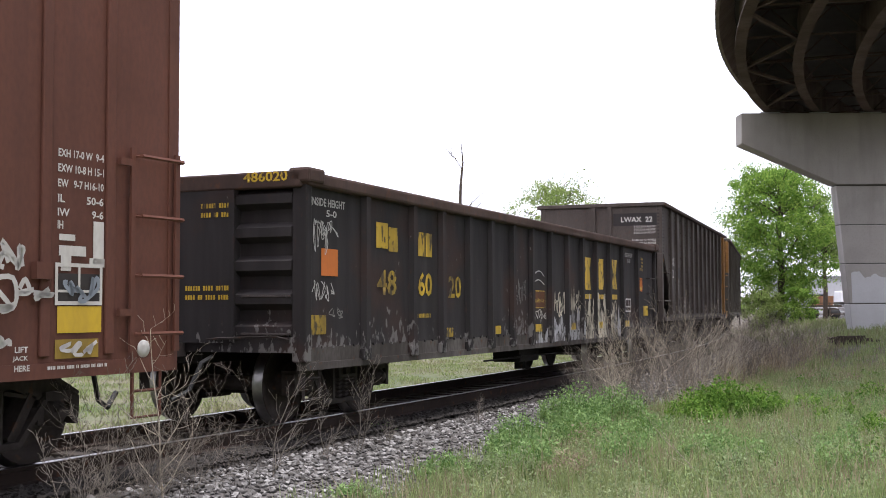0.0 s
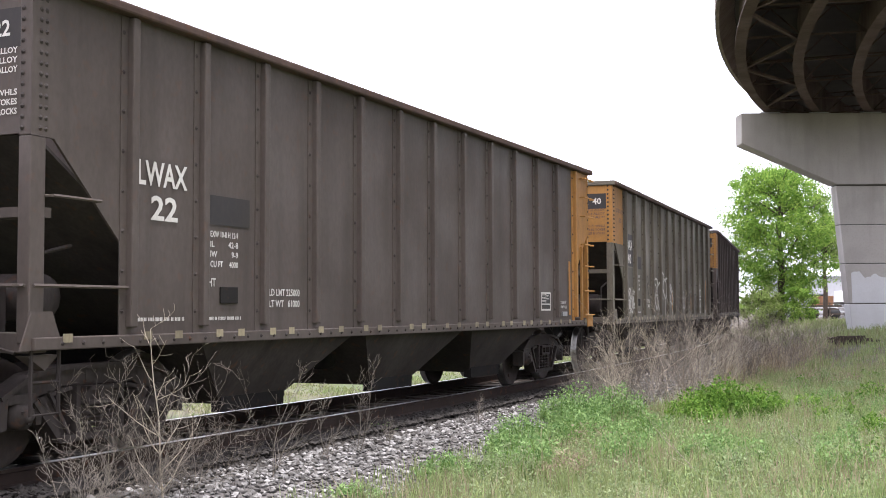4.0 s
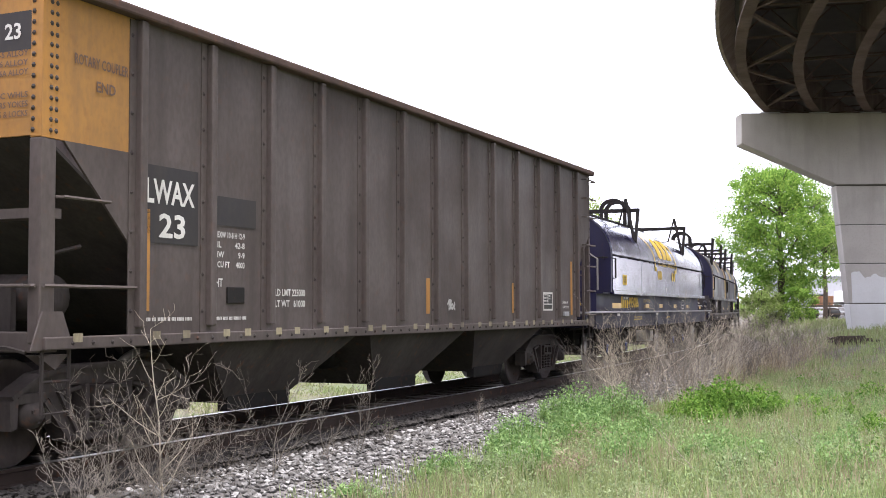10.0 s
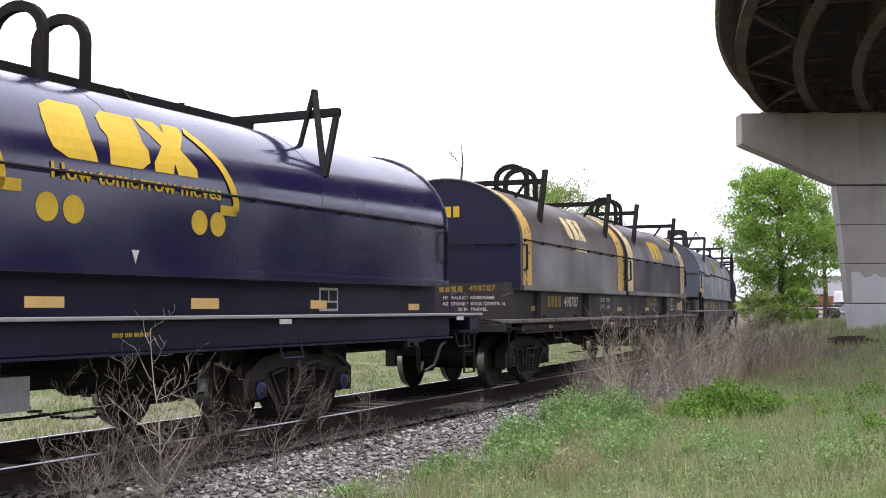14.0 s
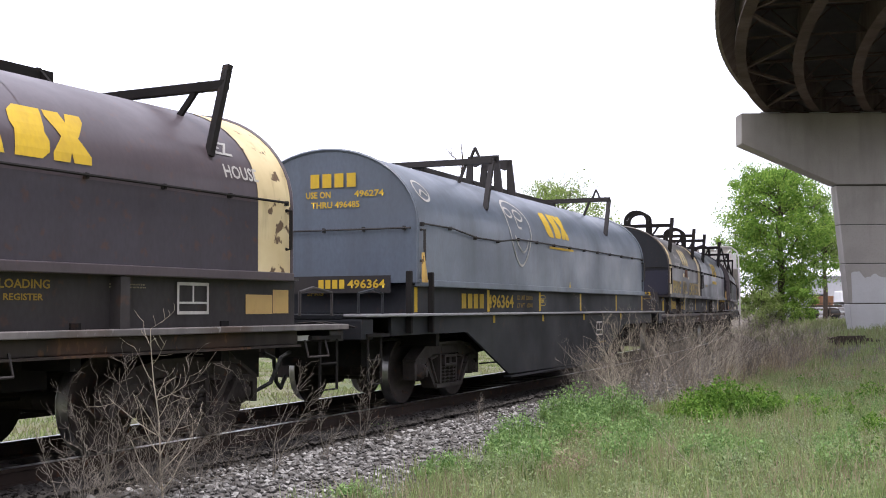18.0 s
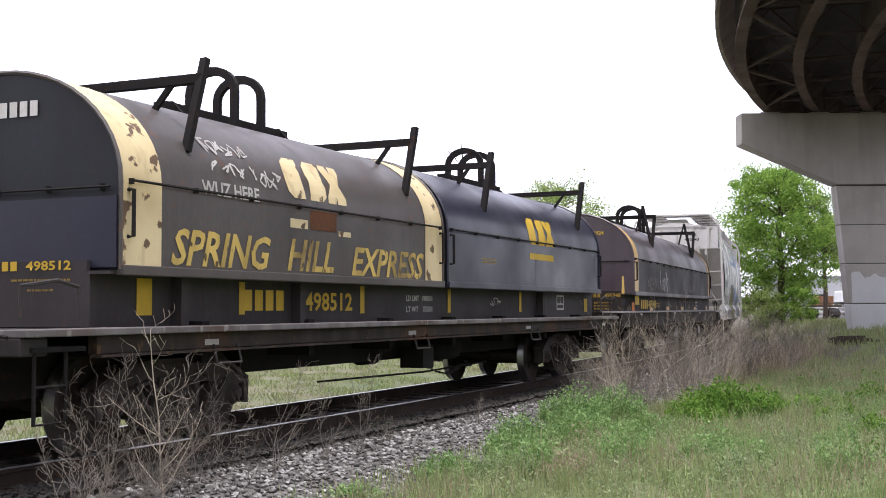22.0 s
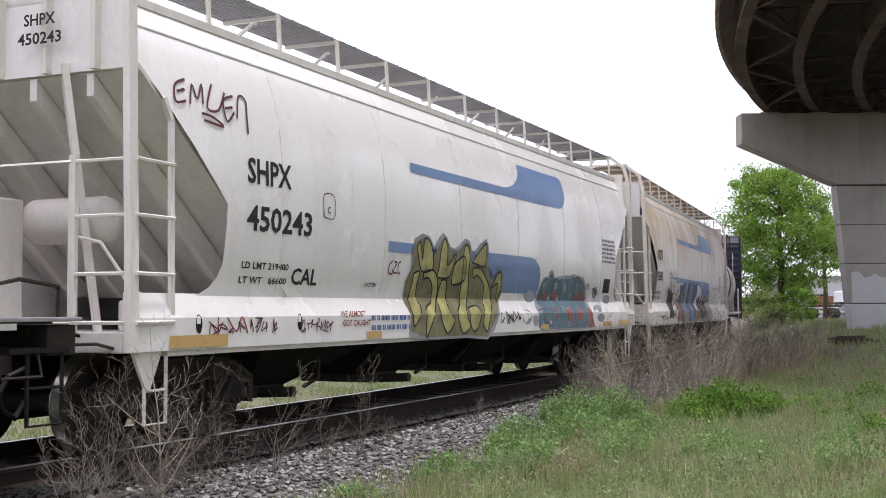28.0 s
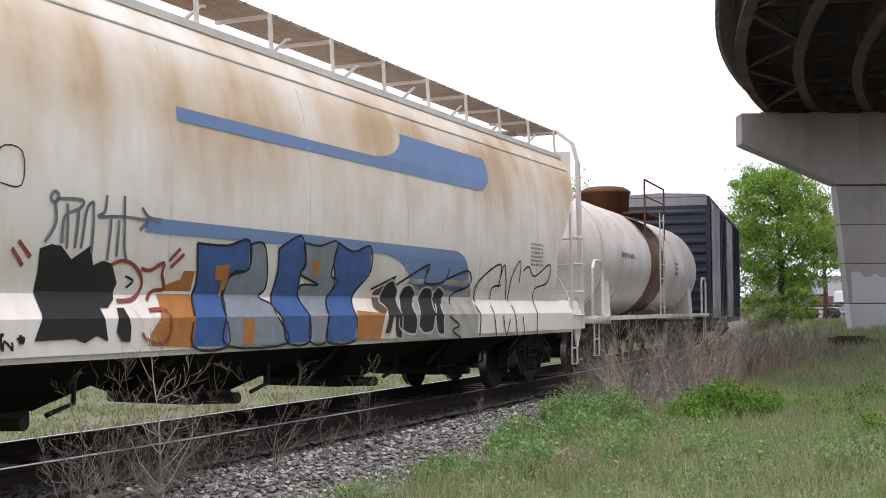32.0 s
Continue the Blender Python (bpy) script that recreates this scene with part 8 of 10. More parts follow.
# ---- tank car ----
def tank_car(sc):
    ob = rail_car("tank_car", sc, 11.0, "grimy white tank car with brown spill band and dome", "tank car", -7.6, 7.6)
    r, zc = 1.36, 2.42
    bm = bmesh.new()
    prof = [(0.02, -7.0), (0.5, -6.95), (0.95, -6.78), (1.25, -6.5), (r, -6.1), (r, -2), (r, 2), (r, 6.1), (1.25, 6.5), (0.95, 6.78), (0.5, 6.95), (0.02, 7.0)]
    lathe(bm, prof, 0, 40, (0, 0, zc))
    shell = part("tank_shell", bm, M["tank"], ob, "grimy white cylindrical tank")
    for a, b6, m in ((-0.95, 0.95, M["tank_band"]),):
        bm = bmesh.new()
        lathe(bm, [(r + 0.006, a), (r + 0.006, b6)], 0, 40, (0, 0, zc))
        part("spill_band", bm, m, shell, "brown spill stain round the tank")
    for x in (-4.0, -6.1, 4.0, 6.1):
        bm = bmesh.new()
        lathe(bm, [(r, x - 0.03), (r + 0.012, x - 0.03), (r + 0.012, x + 0.03), (r, x + 0.03)], 0, 40, (0, 0, zc))
        part("weld_ring", bm, M["tank"], shell)
    bm = bmesh.new()
    lathe(bm, [(0.6, 3.6), (0.62, 4.25), (0.66, 4.25), (0.66, 4.32), (0.5, 4.42), (0.05, 4.46)], 2, 24)
    part("dome", bm, M["rust"], ob, "rusty red-brown dome")
    for s in (-1, 1):
        part("dome_platform", bbox(-1.3, 1.3, s * 0.75, s * 1.3, 3.64, 3.68), M["rust"], ob)
        bm = bmesh.new()
        for x in (-1.3, 1.3):
            tube(bm, [(x, s * 1.28, 3.1), (x, s * 1.28, 4.45)], 0.025, 5)
        tube(bm, [(-1.3, s * 1.28, 4.45), (1.3, s * 1.28, 4.45)], 0.025, 5)
        tube(bm, [(-1.3, s * 1.28, 4.05), (1.3, s * 1.28, 4.05)], 0.02, 5)
        part("platform_railing", bm, M["rust"], ob)
        part("side_walk", bbox(-7.5, 7.5, s * 1.25, s * 1.55, 1.08, 1.16), M["white_frame"], ob)
    ladder(ob, -0.25, 0.25, -1.45, 1.15, 3.7, 7, M["white_frame"])
    for x in (-5.5, 5.5):
        bm = bmesh.new()
        prism(bm, [(-1.3, 1.0), (1.3, 1.0), (1.25, 1.9), (0.9, 1.4), (0, 1.2), (-0.9, 1.4), (-1.25, 1.9)], 0, x - 0.3, x + 0.3)
        part("saddle", bm, M["tank"], ob)
    for e in (-1, 1):
        x = e * 7.55
        part("end_platform", bbox(x, x - e * 1.0, -1.5, 1.5, 1.04, 1.12), M["white_frame"], ob)
        for s in (-1, 1):
            bm = bmesh.new()
            tube(bm, [(x - e * 0.1, s * 1.45, 1.1), (x - e * 0.1, s * 1.45, 2.1), (x - e * 0.25, s * 1.45, 2.25), (x - e * 0.8, s * 1.45, 2.25), (x - e * 0.95, s * 1.45, 2.1), (x - e * 0.95, s * 1.45, 1.1)], 0.028, 6)
            part("end_handrail", bm, M["white_frame"], ob)
            step(ob, min(x - e * 0.2, x - e * 0.6), max(x - e * 0.2, x - e * 0.6), s * 1.45, 0.4, 1.05, M["white_frame"])
    ts = lambda z: math.sqrt(max(0.0, (r + 0.01) ** 2 - (z - zc) ** 2))
    bars(ob, -4.4, 2.4, 1.5, 0.2, 1, ts, K, None, 3)
    bars(ob, 2.4, 2.2, 0.5, 0.4, 3, ts, K, None, 4)
    part("centre_beam", bbox(-7.4, 7.4, -0.35, 0.35, 0.98, 1.08), M["under"], ob)
    return ob


tank_car(99.4)


# ---- the place ----
def on_track(s, n):
    h = TH + s / RAD
    return CX + (RAD + n) * math.sin(h), CY - (RAD + n) * math.cos(h)


def sm(a, b, x):
    t = np.clip((x - a) / (b - a), 0, 1)
    return t * t * (3 - 2 * t)


def ground_z(x, y):
    x, y = np.asarray(x, float), np.asarray(y, float)
    n = np.hypot(x - CX, y - CY) - RAD
    s = (np.arctan2(x - CX, -(y - CY)) - TH) * RAD
    z = -0.22 - 0.36 * sm(1.5, 2.9, n) + 0.22 * sm(3.0, 8.0, n) - 0.40 * sm(1.5, 3.2, -n)
    z = z + 0.62 * sm(12, 40, s) * sm(3.0, 6.5, n) * (1 - sm(60, 120, n))
    return z + 0.05 * np.sin(x * 0.7 + 1.3) * np.sin(y * 0.55) * sm(3.2, 5, np.abs(n))


def ground_material():
    m, n, l, b = mat_base("ground_soil_and_ballast", 0.9)
    geo, sep = n.new("ShaderNodeNewGeometry"), n.new("ShaderNodeVectorMath")
    sep.operation, sep.inputs[1].default_value = "SUBTRACT", (CX, CY, 0)
    flatten = n.new("ShaderNodeVectorMath")
    flatten.operation, flatten.inputs[1].default_value = "MULTIPLY", (1, 1, 0)
    ln = n.new("ShaderNodeVectorMath")
    ln.operation = "LENGTH"
    l.new(geo.outputs["Position"], sep.inputs[0])
    l.new(sep.outputs[0], flatten.inputs[0])
    l.new(flatten.outputs[0], ln.inputs[0])
    dist = ln.outputs["Value"]
    off = n.new("ShaderNodeMath")
    off.operation, off.inputs[1].default_value = "SUBTRACT", RAD
    l.new(dist, off.inputs[0])
    wob = n.new("ShaderNodeMath")
    wob.operation = "ADD"
    l.new(off.outputs[0], wob.inputs[0])
    l.new(ramp(n, l, tex_noise(n, l, 0.8, 4), 0, 1, -0.9, 0.9), wob.inputs[1])
    big, fine = tex_noise(n, l, 0.35, 5), tex_noise(n, l, 14, 6)
    stone = mix(n, l, ramp(n, l, fine, 0.3, 0.7), (0.06, 0.054, 0.05, 1), (0.20, 0.185, 0.175, 1))
    # ballast colour drops near the rails: oil plus painted shade below the train
    stone = mix(n, l, ramp(n, l, wob.outputs[0], 1.3, 1.9), (0.028, 0.024, 0.022, 1), stone)
    soil = mix(n, l, ramp(n, l, fine, 0.3, 0.7), (0.10, 0.09, 0.055, 1), (0.19, 0.17, 0.10, 1))
    green = mix(n, l, ramp(n, l, fine, 0.3, 0.7), (0.10, 0.155, 0.05, 1), (0.24, 0.31, 0.12, 1))
    grass = mix(n, l, ramp(n, l, big, 0.38, 0.62), soil, green)
    field = mix(n, l, ramp(n, l, big, 0.35, 0.6), (0.075, 0.10, 0.034, 1), (0.13, 0.122, 0.07, 1))
    c = mix(n, l, ramp(n, l, wob.outputs[0], 2.5, 3.1), stone, grass)
    px = n.new("ShaderNodeSeparateXYZ")
    l.new(geo.outputs["Position"], px.inputs[0])
    bare = n.new("ShaderNodeMath")
    bare.operation = "MULTIPLY"
    l.new(ramp(n, l, px.outputs["Y"], 17, 30), bare.inputs[0])
    l.new(ramp(n, l, big, 0.36, 0.5), bare.inputs[1])
    earth = mix(n, l, ramp(n, l, fine, 0.3, 0.7), (0.07, 0.06, 0.048, 1), (0.145, 0.122, 0.10, 1))
    near_side = n.new("ShaderNodeMath")
    near_side.operation = "MULTIPLY"
    l.new(bare.outputs[0], near_side.inputs[0])
    l.new(ramp(n, l, wob.outputs[0], 60, 110, 1, 0), near_side.inputs[1])
    c = mix(n, l, near_side.outputs[0], c, earth)
    c = mix(n, l, ramp(n, l, wob.outputs[0], -3.2, -2.6, 1, 0), c, field)
    l.new(c, b.inputs["Base Color"])
    bump(n, l, b, fine, 0.8, 0.04)
    return m


M["ground"] = ground_material()
k = 230
u = np.linspace(-1, 1, k)
ax = 2200 * np.sinh(6.8 * u) / np.sinh(6.8)
gx, gy = np.meshgrid(ax, ax + 20, indexing="ij")
gv = np.stack([gx, gy, ground_z(gx, gy)], -1).reshape(-1, 3)
idx = np.arange(k * k).reshape(k, k)
gf = np.stack([idx[:-1, :-1], idx[1:, :-1], idx[1:, 1:], idx[:-1, 1:]], -1).reshape(-1, 4)
ground = new("ground", mesh_np("ground", gv, gf, M["ground"], True))
tagged(ground, "grassy ground with grey ballast beside the track", "ground", kind="structure")

# track: two rails and the ties under them
M["tie"] = plain("creosoted_tie_wood", (0.075, 0.06, 0.048, 1), 0.9, vary=0.6, scale=8)
track = new("railway_track")
tagged(track, "curved single railway track on grey ballast", "railway track", kind="structure")
for off in (0.755, -0.755):
    prof = [(-0.07, -0.17), (-0.07, -0.155), (-0.012, -0.14), (-0.012, -0.045), (-0.036, -0.035), (-0.036, -0.005), (-0.028, 0.0), (0.028, 0.0), (0.036, -0.005), (0.036, -0.035), (0.012, -0.045), (0.012, -0.14), (0.07, -0.155), (0.07, -0.17)]
    bm = bmesh.new()
    rows = []
    for i in range(331):
        s = -230 + i * 460 / 330
        rows.append([bm.verts.new((*on_track(s, off + a), z)) for a, z in prof])
    for a, b7 in zip(rows, rows[1:]):
        for j in range(len(prof) - 1):
            f = bm.faces.new((a[j], a[j + 1], b7[j + 1], b7[j]))
            f.material_index = 1 if j in (5, 6, 7) else 0
    part("rail", bm, [M["railside"], M["railhead"]], track, "worn steel rail with polished head")
tie_me = None
for i in range(300):
    s = -40 + i * 0.52
    if tie_me is None:
        bm = bbox(-0.11, 0.11, -1.3, 1.3, -0.32, -0.165, 0.012)
        ob = part("tie", bm, M["tie"], track)
        tie_me = ob.data
    else:
        ob = new("tie", tie_me)
        ob.parent = track
    x, y = on_track(s, 0)
    ob.matrix_basis = pose(x, y, random.uniform(-0.012, 0.004), 0, 0, math.degrees(TH + s / RAD) + random.uniform(-1.2, 1.2))

# ballast stones
rng = np.random.default_rng(4)


def stones(count, s0, s1, n0, n1, size, lift=0.0):
    s, n = rng.uniform(s0, s1, count), rng.uniform(n0, n1, count)
    h = TH + s / RAD
    x, y = CX + (RAD + n) * np.sin(h), CY - (RAD + n) * np.cos(h)
    z = ground_z(x, y)
    base = np.array([(1, 0, 0), (-1, 0, 0), (0, 1, 0), (0, -1, 0), (0, 0, 1), (0, 0, -1), (0.7, 0.7, 0.5), (-0.7, 0.6, 0.5), (0.6, -0.7, 0.5), (-0.6, -0.6, 0.6)])
    fac = np.array([(4, 6, 7), (4, 7, 9), (4, 9, 8), (4, 8, 6), (0, 2, 6), (2, 1, 7), (2, 7, 6), (1, 3, 9), (1, 9, 7), (3, 0, 8), (3, 8, 9), (0, 6, 8), (5, 2, 0), (5, 1, 2), (5, 3, 1), (5, 0, 3)])
    r = size * rng.uniform(0.55, 1.35, (count, 1, 1)) * rng.uniform(0.6, 1.2, (count, 10, 1))
    a = rng.uniform(0, 6.28, count)
    v = base[None] * r * np.stack([np.ones(count), rng.uniform(0.6, 1, count), rng.uniform(0.5, 0.9, count)], -1)[:, None]
    vx = v[..., 0] * np.cos(a)[:, None] - v[..., 1] * np.sin(a)[:, None]
    vy = v[..., 0] * np.sin(a)[:, None] + v[..., 1] * np.cos(a)[:, None]
    v = np.stack([vx + x[:, None], vy + y[:, None], v[..., 2] + (z + size * 0.25 + lift)[:, None]], -1)
    return v.reshape(-1, 3), (fac[None] + (np.arange(count) * 10)[:, None, None]).reshape(-1, 3)


m, nn, ll, bb = mat_base("ballast_limestone", 0.9)
geo = nn.new("ShaderNodeNewGeometry")
cr = nn.new("ShaderNodeValToRGB")
cr.color_ramp.elements[0].color, cr.color_ramp.elements[1].color = (0.06, 0.056, 0.053, 1), (0.42, 0.41, 0.40, 1)
mid = cr.color_ramp.elements.new(0.62)
mid.color = (0.175, 0.168, 0.162, 1)
ll.new(geo.outputs["Random Per Island"], cr.inputs[0])
ll.new(mix(nn, ll, ramp(nn, ll, tex_noise(nn, ll, 20, 4), 0.4, 0.7, 0, 0.5), cr.outputs[0], (0.09, 0.08, 0.07, 1)), bb.inputs["Base Color"])
M["stone"] = m
v1, f1 = stones(13000, -13, 4, 1.55, 3.1, 0.036)
v2, f2 = stones(7000, 4, 30, 1.5, 3.0, 0.045)
sv, sf = np.concatenate([v1, v2]), np.concatenate([f1, f2 + len(v1)])
# stones by the rails coloured darker for oil and for the train's shade
v1, f1 = stones(7000, -14, 14, 0.82, 1.8, 0.038)
v2, f2 = stones(7000, -14, 20, -0.68, 0.68, 0.04)
v3, f3 = stones(9000, -14, 22, 0.86, 1.45, 0.036, 0.05)
oily_shaded = mesh_np("oily_shaded_ballast", np.concatenate([v1, v2, v3]), np.concatenate([f1, f2 + len(v1), f3 + len(v1) + len(v2)]), plain("oily_shaded_stone", (0.055, 0.048, 0.043, 1), 0.9, vary=0.7, scale=14))
tagged(new("oily_shaded_ballast", oily_shaded), "oil-stained ballast between and beside the rails, darkened for train shade", "ballast", kind="stuff")
tagged(new("ballast_stones", mesh_np("ballast_stones", sv, sf, M["stone"])), "loose grey crushed stone ballast along the rails", "ballast", kind="stuff")


# grass and weeds
def leafy(name, dark, light, trans=0.25, alt=None):
    m, n, l, b = mat_base(name, 0.75, 0.0, 0.2)
    g, c = n.new("ShaderNodeNewGeometry"), n.new("ShaderNodeValToRGB")
    c.color_ramp.elements[0].color, c.color_ramp.elements[1].color = dark, light
    l.new(g.outputs["Random Per Island"], c.inputs[0])
    big = tex_noise(n, l, 0.8, 4)
    col = mix(n, l, ramp(n, l, big, 0.38, 0.62, 0, 0.6), c.outputs[0], alt or dark)
    l.new(col, b.inputs["Base Color"])
    t, add, out = n.new("ShaderNodeBsdfTranslucent"), n.new("ShaderNodeMixShader"), n["Material Output"]
    l.new(col, t.inputs[0])
    add.inputs[0].default_value = trans
    l.new(b.outputs[0], add.inputs[1])
    l.new(t.outputs[0], add.inputs[2])
    l.new(add.outputs[0], out.inputs[0])
    return m


M["grass"] = leafy("spring_grass", (0.11, 0.17, 0.055, 1), (0.41, 0.50, 0.215, 1), 0.35, (0.29, 0.315, 0.155, 1))
M["field_grass"] = leafy("pale_field_grass", (0.15, 0.21, 0.075, 1), (0.30, 0.36, 0.15, 1), 0.3, (0.27, 0.23, 0.15, 1))
M["herb"] = leafy("grey_green_herb", (0.11, 0.165, 0.07, 1), (0.40, 0.50, 0.26, 1), 0.4, (0.29, 0.32, 0.18, 1))
M["straw"] = leafy("dry_grass", (0.22, 0.175, 0.12, 1), (0.50, 0.43, 0.30, 1))
M["stalk"] = leafy("dry_brown_stalk", (0.24, 0.19, 0.125, 1), (0.50, 0.42, 0.29, 1), 0.2)
M["weed"] = leafy("fresh_weed_leaf", (0.06, 0.15, 0.02, 1), (0.29, 0.47, 0.09, 1), 0.4)
M["weed_soft"] = leafy("soft_green_weed", (0.13, 0.235, 0.08, 1), (0.38, 0.54, 0.22, 1), 0.4)
M["twig"] = plain("bare_grey_twig", (0.25, 0.218, 0.185, 1), 0.9, vary=0.4, scale=5)
M["twig_dark"] = plain("dark_brown_twig", (0.15, 0.126, 0.106, 1), 0.9, vary=0.4, scale=5)
M["twig_pale"] = plain("pale_bleached_twig", (0.52, 0.455, 0.36, 1), 0.9, vary=0.4, scale=5)
M["bark"] = plain("tree_bark", (0.085, 0.065, 0.05, 1), 0.95, vary=0.5, scale=6)
M["tree_leaf"] = leafy("spring_tree_leaf", (0.07, 0.165, 0.02, 1), (0.42, 0.60, 0.13, 1), 0.4)
M["tree_leaf_pale"] = leafy("pale_spring_leaf", (0.16, 0.24, 0.06, 1), (0.40, 0.48, 0.18, 1), 0.4)


def blades(s, n, height, width, lean=0.35):
    """Bent three-sided strips of grass at (s, n) on the ground."""
    c = len(s)
    h = TH + s / RAD
    x, y = CX + (RAD + n) * np.sin(h), CY - (RAD + n) * np.cos(h)
    z = ground_z(x, y) - 0.02
    a, b = rng.uniform(0, 6.28, c), rng.uniform(0, 6.28, c)
    dx, dy = np.cos(a) * width, np.sin(a) * width
    lx, ly = np.cos(b) * lean * height * rng.uniform(0.2, 1, c), np.sin(b) * lean * height * rng.uniform(0.2, 1, c)
    p = np.stack([np.stack([x - dx, y - dy, z], -1), np.stack([x + dx, y + dy, z], -1),
                  np.stack([x + lx * 0.35 - dx * 0.7, y + ly * 0.35 - dy * 0.7, z + height * 0.6], -1), np.stack([x + lx * 0.35 + dx * 0.7, y + ly * 0.35 + dy * 0.7, z + height * 0.6], -1),
                  np.stack([x + lx, y + ly, z + height], -1)], 1).reshape(-1, 3)
    f = np.array([(0, 1, 3), (0, 3, 2), (2, 3, 4)])[None] + (np.arange(c) * 5)[:, None, None]
    return p, f.reshape(-1, 3)


def join(pairs):
    vs, fs, o = [], [], 0
    for v, f in pairs:
        vs.append(v), fs.append(f + o)
        o += len(v)
    return np.concatenate(vs), np.concatenate(fs)


def sn(count, s0, s1, n0, n1, patch=0.0):
    s, n = rng.uniform(s0, s1, count), rng.uniform(n0, n1, count)
    if patch:
        f = np.sin(s * 1.7 + n * 0.9) + np.sin(s * 0.6 - n * 2.1 + 1) + rng.normal(0, 0.5, count)
        keep = f > patch
        return s[keep], n[keep]
    return s, n


sets = []
for cnt, s0, s1, n0, n1, hh in ((12000, -10, 4, 2.9, 7.5, 0.17), (12000, 2, 14, 3.1, 9, 0.20), (6000, 12, 40, 4.0, 12, 0.2), (2500, -9, 3, 2.35, 3.0, 0.16), (9000, -16, 14, 7.5, 15, 0.17), (5000, -40, -10, 3.2, 12, 0.2)):
    s, n = sn(cnt, s0, s1, n0, n1)
    sets.append(blades(s, n, hh * rng.uniform(0.4, 1.5, len(s)), 0.006 if s0 < 10 else 0.012))
# long feathery tufts
for cnt, s0, s1, n0, n1, hh, wd in ((430, -10, 4, 2.9, 7.5, 0.42, 0.0035), (380, 2, 14, 3.2, 9, 0.42, 0.0045), (90, 12, 34, 4.2, 11, 0.4, 0.008)):
    s, n = sn(cnt, s0, s1, n0, n1)
    size = rng.uniform(0.5, 1.15, cnt)
    s, n, size = np.repeat(s, 38), np.repeat(n, 38), np.repeat(size, 38)
    s, n = s + rng.normal(0, 0.07, len(s)), n + rng.normal(0, 0.07, len(n))
    sets.append(blades(s, n, hh * size * rng.uniform(0.45, 1.15, len(s)), wd, 0.7))
v, f = join(sets)
tagged(new("grass", mesh_np("grass", v, f, M["grass"])), "fresh green spring grass on the trackside verge", "grass", kind="stuff")
sets = []
for cnt, s0, s1, n0, n1, hh in ((7000, -9, 6, 2.9, 7.5, 0.30), (9000, 4, 16, 3.0, 8.5, 0.30), (7000, 11, 38, 3.0, 11, 0.16)):
    s, n = sn(cnt, s0, s1, n0, n1, 0.15)
    sets.append(blades(s, n, hh * rng.uniform(0.4, 1.4, len(s)), 0.005 if s0 < 10 else 0.009))
v, f = join(sets)
tagged(new("dry_grass", mesh_np("dry_grass", v, f, M["straw"])), "dry straw-coloured grass stalks among the verge", "dry grass", kind="stuff")
# long grass and low flowers on the far side of the line
s, n = sn(90000, -16, 45, -16, -2.4)
tall = 0.6 + 0.5 * np.sin(s * 1.9 + 2 * np.sin(n * 1.3)) * np.sin(n * 2.2 + s * 0.6)
v, f = blades(s, n, 0.13 * tall * rng.uniform(0.4, 1.4, len(s)), 0.014, 0.8)
s, n = sn(9000, 26, 75, 2.6, 16)
v, f = join([(v, f), blades(s, n, rng.uniform(0.15, 0.5, len(s)), 0.02, 0.6)])
tagged(new("far_grass", mesh_np("far_grass", v, f, M["field_grass"])), "pale green field grass beyond the track", "grass", kind="stuff")


def leaves(centres, size, spread, count):
    """Small two-triangle leaves scattered round clump centres."""
    c = np.repeat(np.asarray(centres), count, 0)
    m = len(c)
    d = rng.normal(0, 1, (m, 3)) * np.asarray(spread)
    p = c + d
    a = rng.normal(0, 1, (m, 3))
    a /= np.linalg.norm(a, axis=1)[:, None]
    b = np.cross(a, rng.normal(0, 1, (m, 3)))
    b /= np.linalg.norm(b, axis=1)[:, None]
    k = (size * rng.uniform(0.5, 1.4, m))[:, None]
    v = np.stack([p - a * k, p + b * k * 0.45, p + a * k, p - b * k * 0.45], 1).reshape(-1, 3)
    f = np.array([(0, 1, 2, 3)])[None] + (np.arange(m) * 4)[:, None, None]
    return v, f.reshape(-1, 4)


# small-leaved herbs that cover the verge
tips = []
for cnt, s0, s1, n0, n1, hh in ((5200, -10, 4, 2.8, 7.5, 0.34), (4600, 2, 15, 3.2, 9, 0.30), (1500, 14, 40, 4.5, 12, 0.2)):
    s, n = sn(cnt, s0, s1, n0, n1)
    h = TH + s / RAD
    x, y = CX + (RAD + n) * np.sin(h), CY - (RAD + n) * np.cos(h)
    lump = np.clip(0.42 + 0.35 * np.sin(s * 3.1 + n * 1.4) * np.sin(n * 3.3 - s * 1.2) + 0.3 * np.sin(s * 6.7 + 2 * np.sin(n * 2.1)) * np.sin(n * 7.3 + 1.1), 0.08, 1)
    tips.append(np.stack([x, y, ground_z(x, y) + hh * lump * rng.uniform(0.1, 1.0, len(s))], -1))
v, f = leaves(np.concatenate(tips), 0.019, (0.05, 0.05, 0.045), 14)
tagged(new("verge_herbs", mesh_np("verge_herbs", v, f, M["herb"])), "grey-green small-leaved herbs covering the verge", "herbs", kind="stuff")
sets = []
s, n = sn(2600, 5, 28, 2.9, 6.0)
keep = n < 3.3 + 0.09 * (s - 5) + rng.normal(0, 0.4, len(s))
sets.append(blades(s[keep], n[keep], rng.uniform(0.3, 0.95, keep.sum()), 0.006, 0.4))
for cnt, s0, s1, n0, n1 in ((2600, -10, 4, 3.0, 7.5), (2400, 3, 16, 3.2, 8.5)):
    s, n = sn(cnt, s0, s1, n0, n1, 0.1)
    sets.append(blades(s, n, rng.uniform(0.25, 0.62, len(s)), 0.0035, 0.5))
v, f = join(sets)
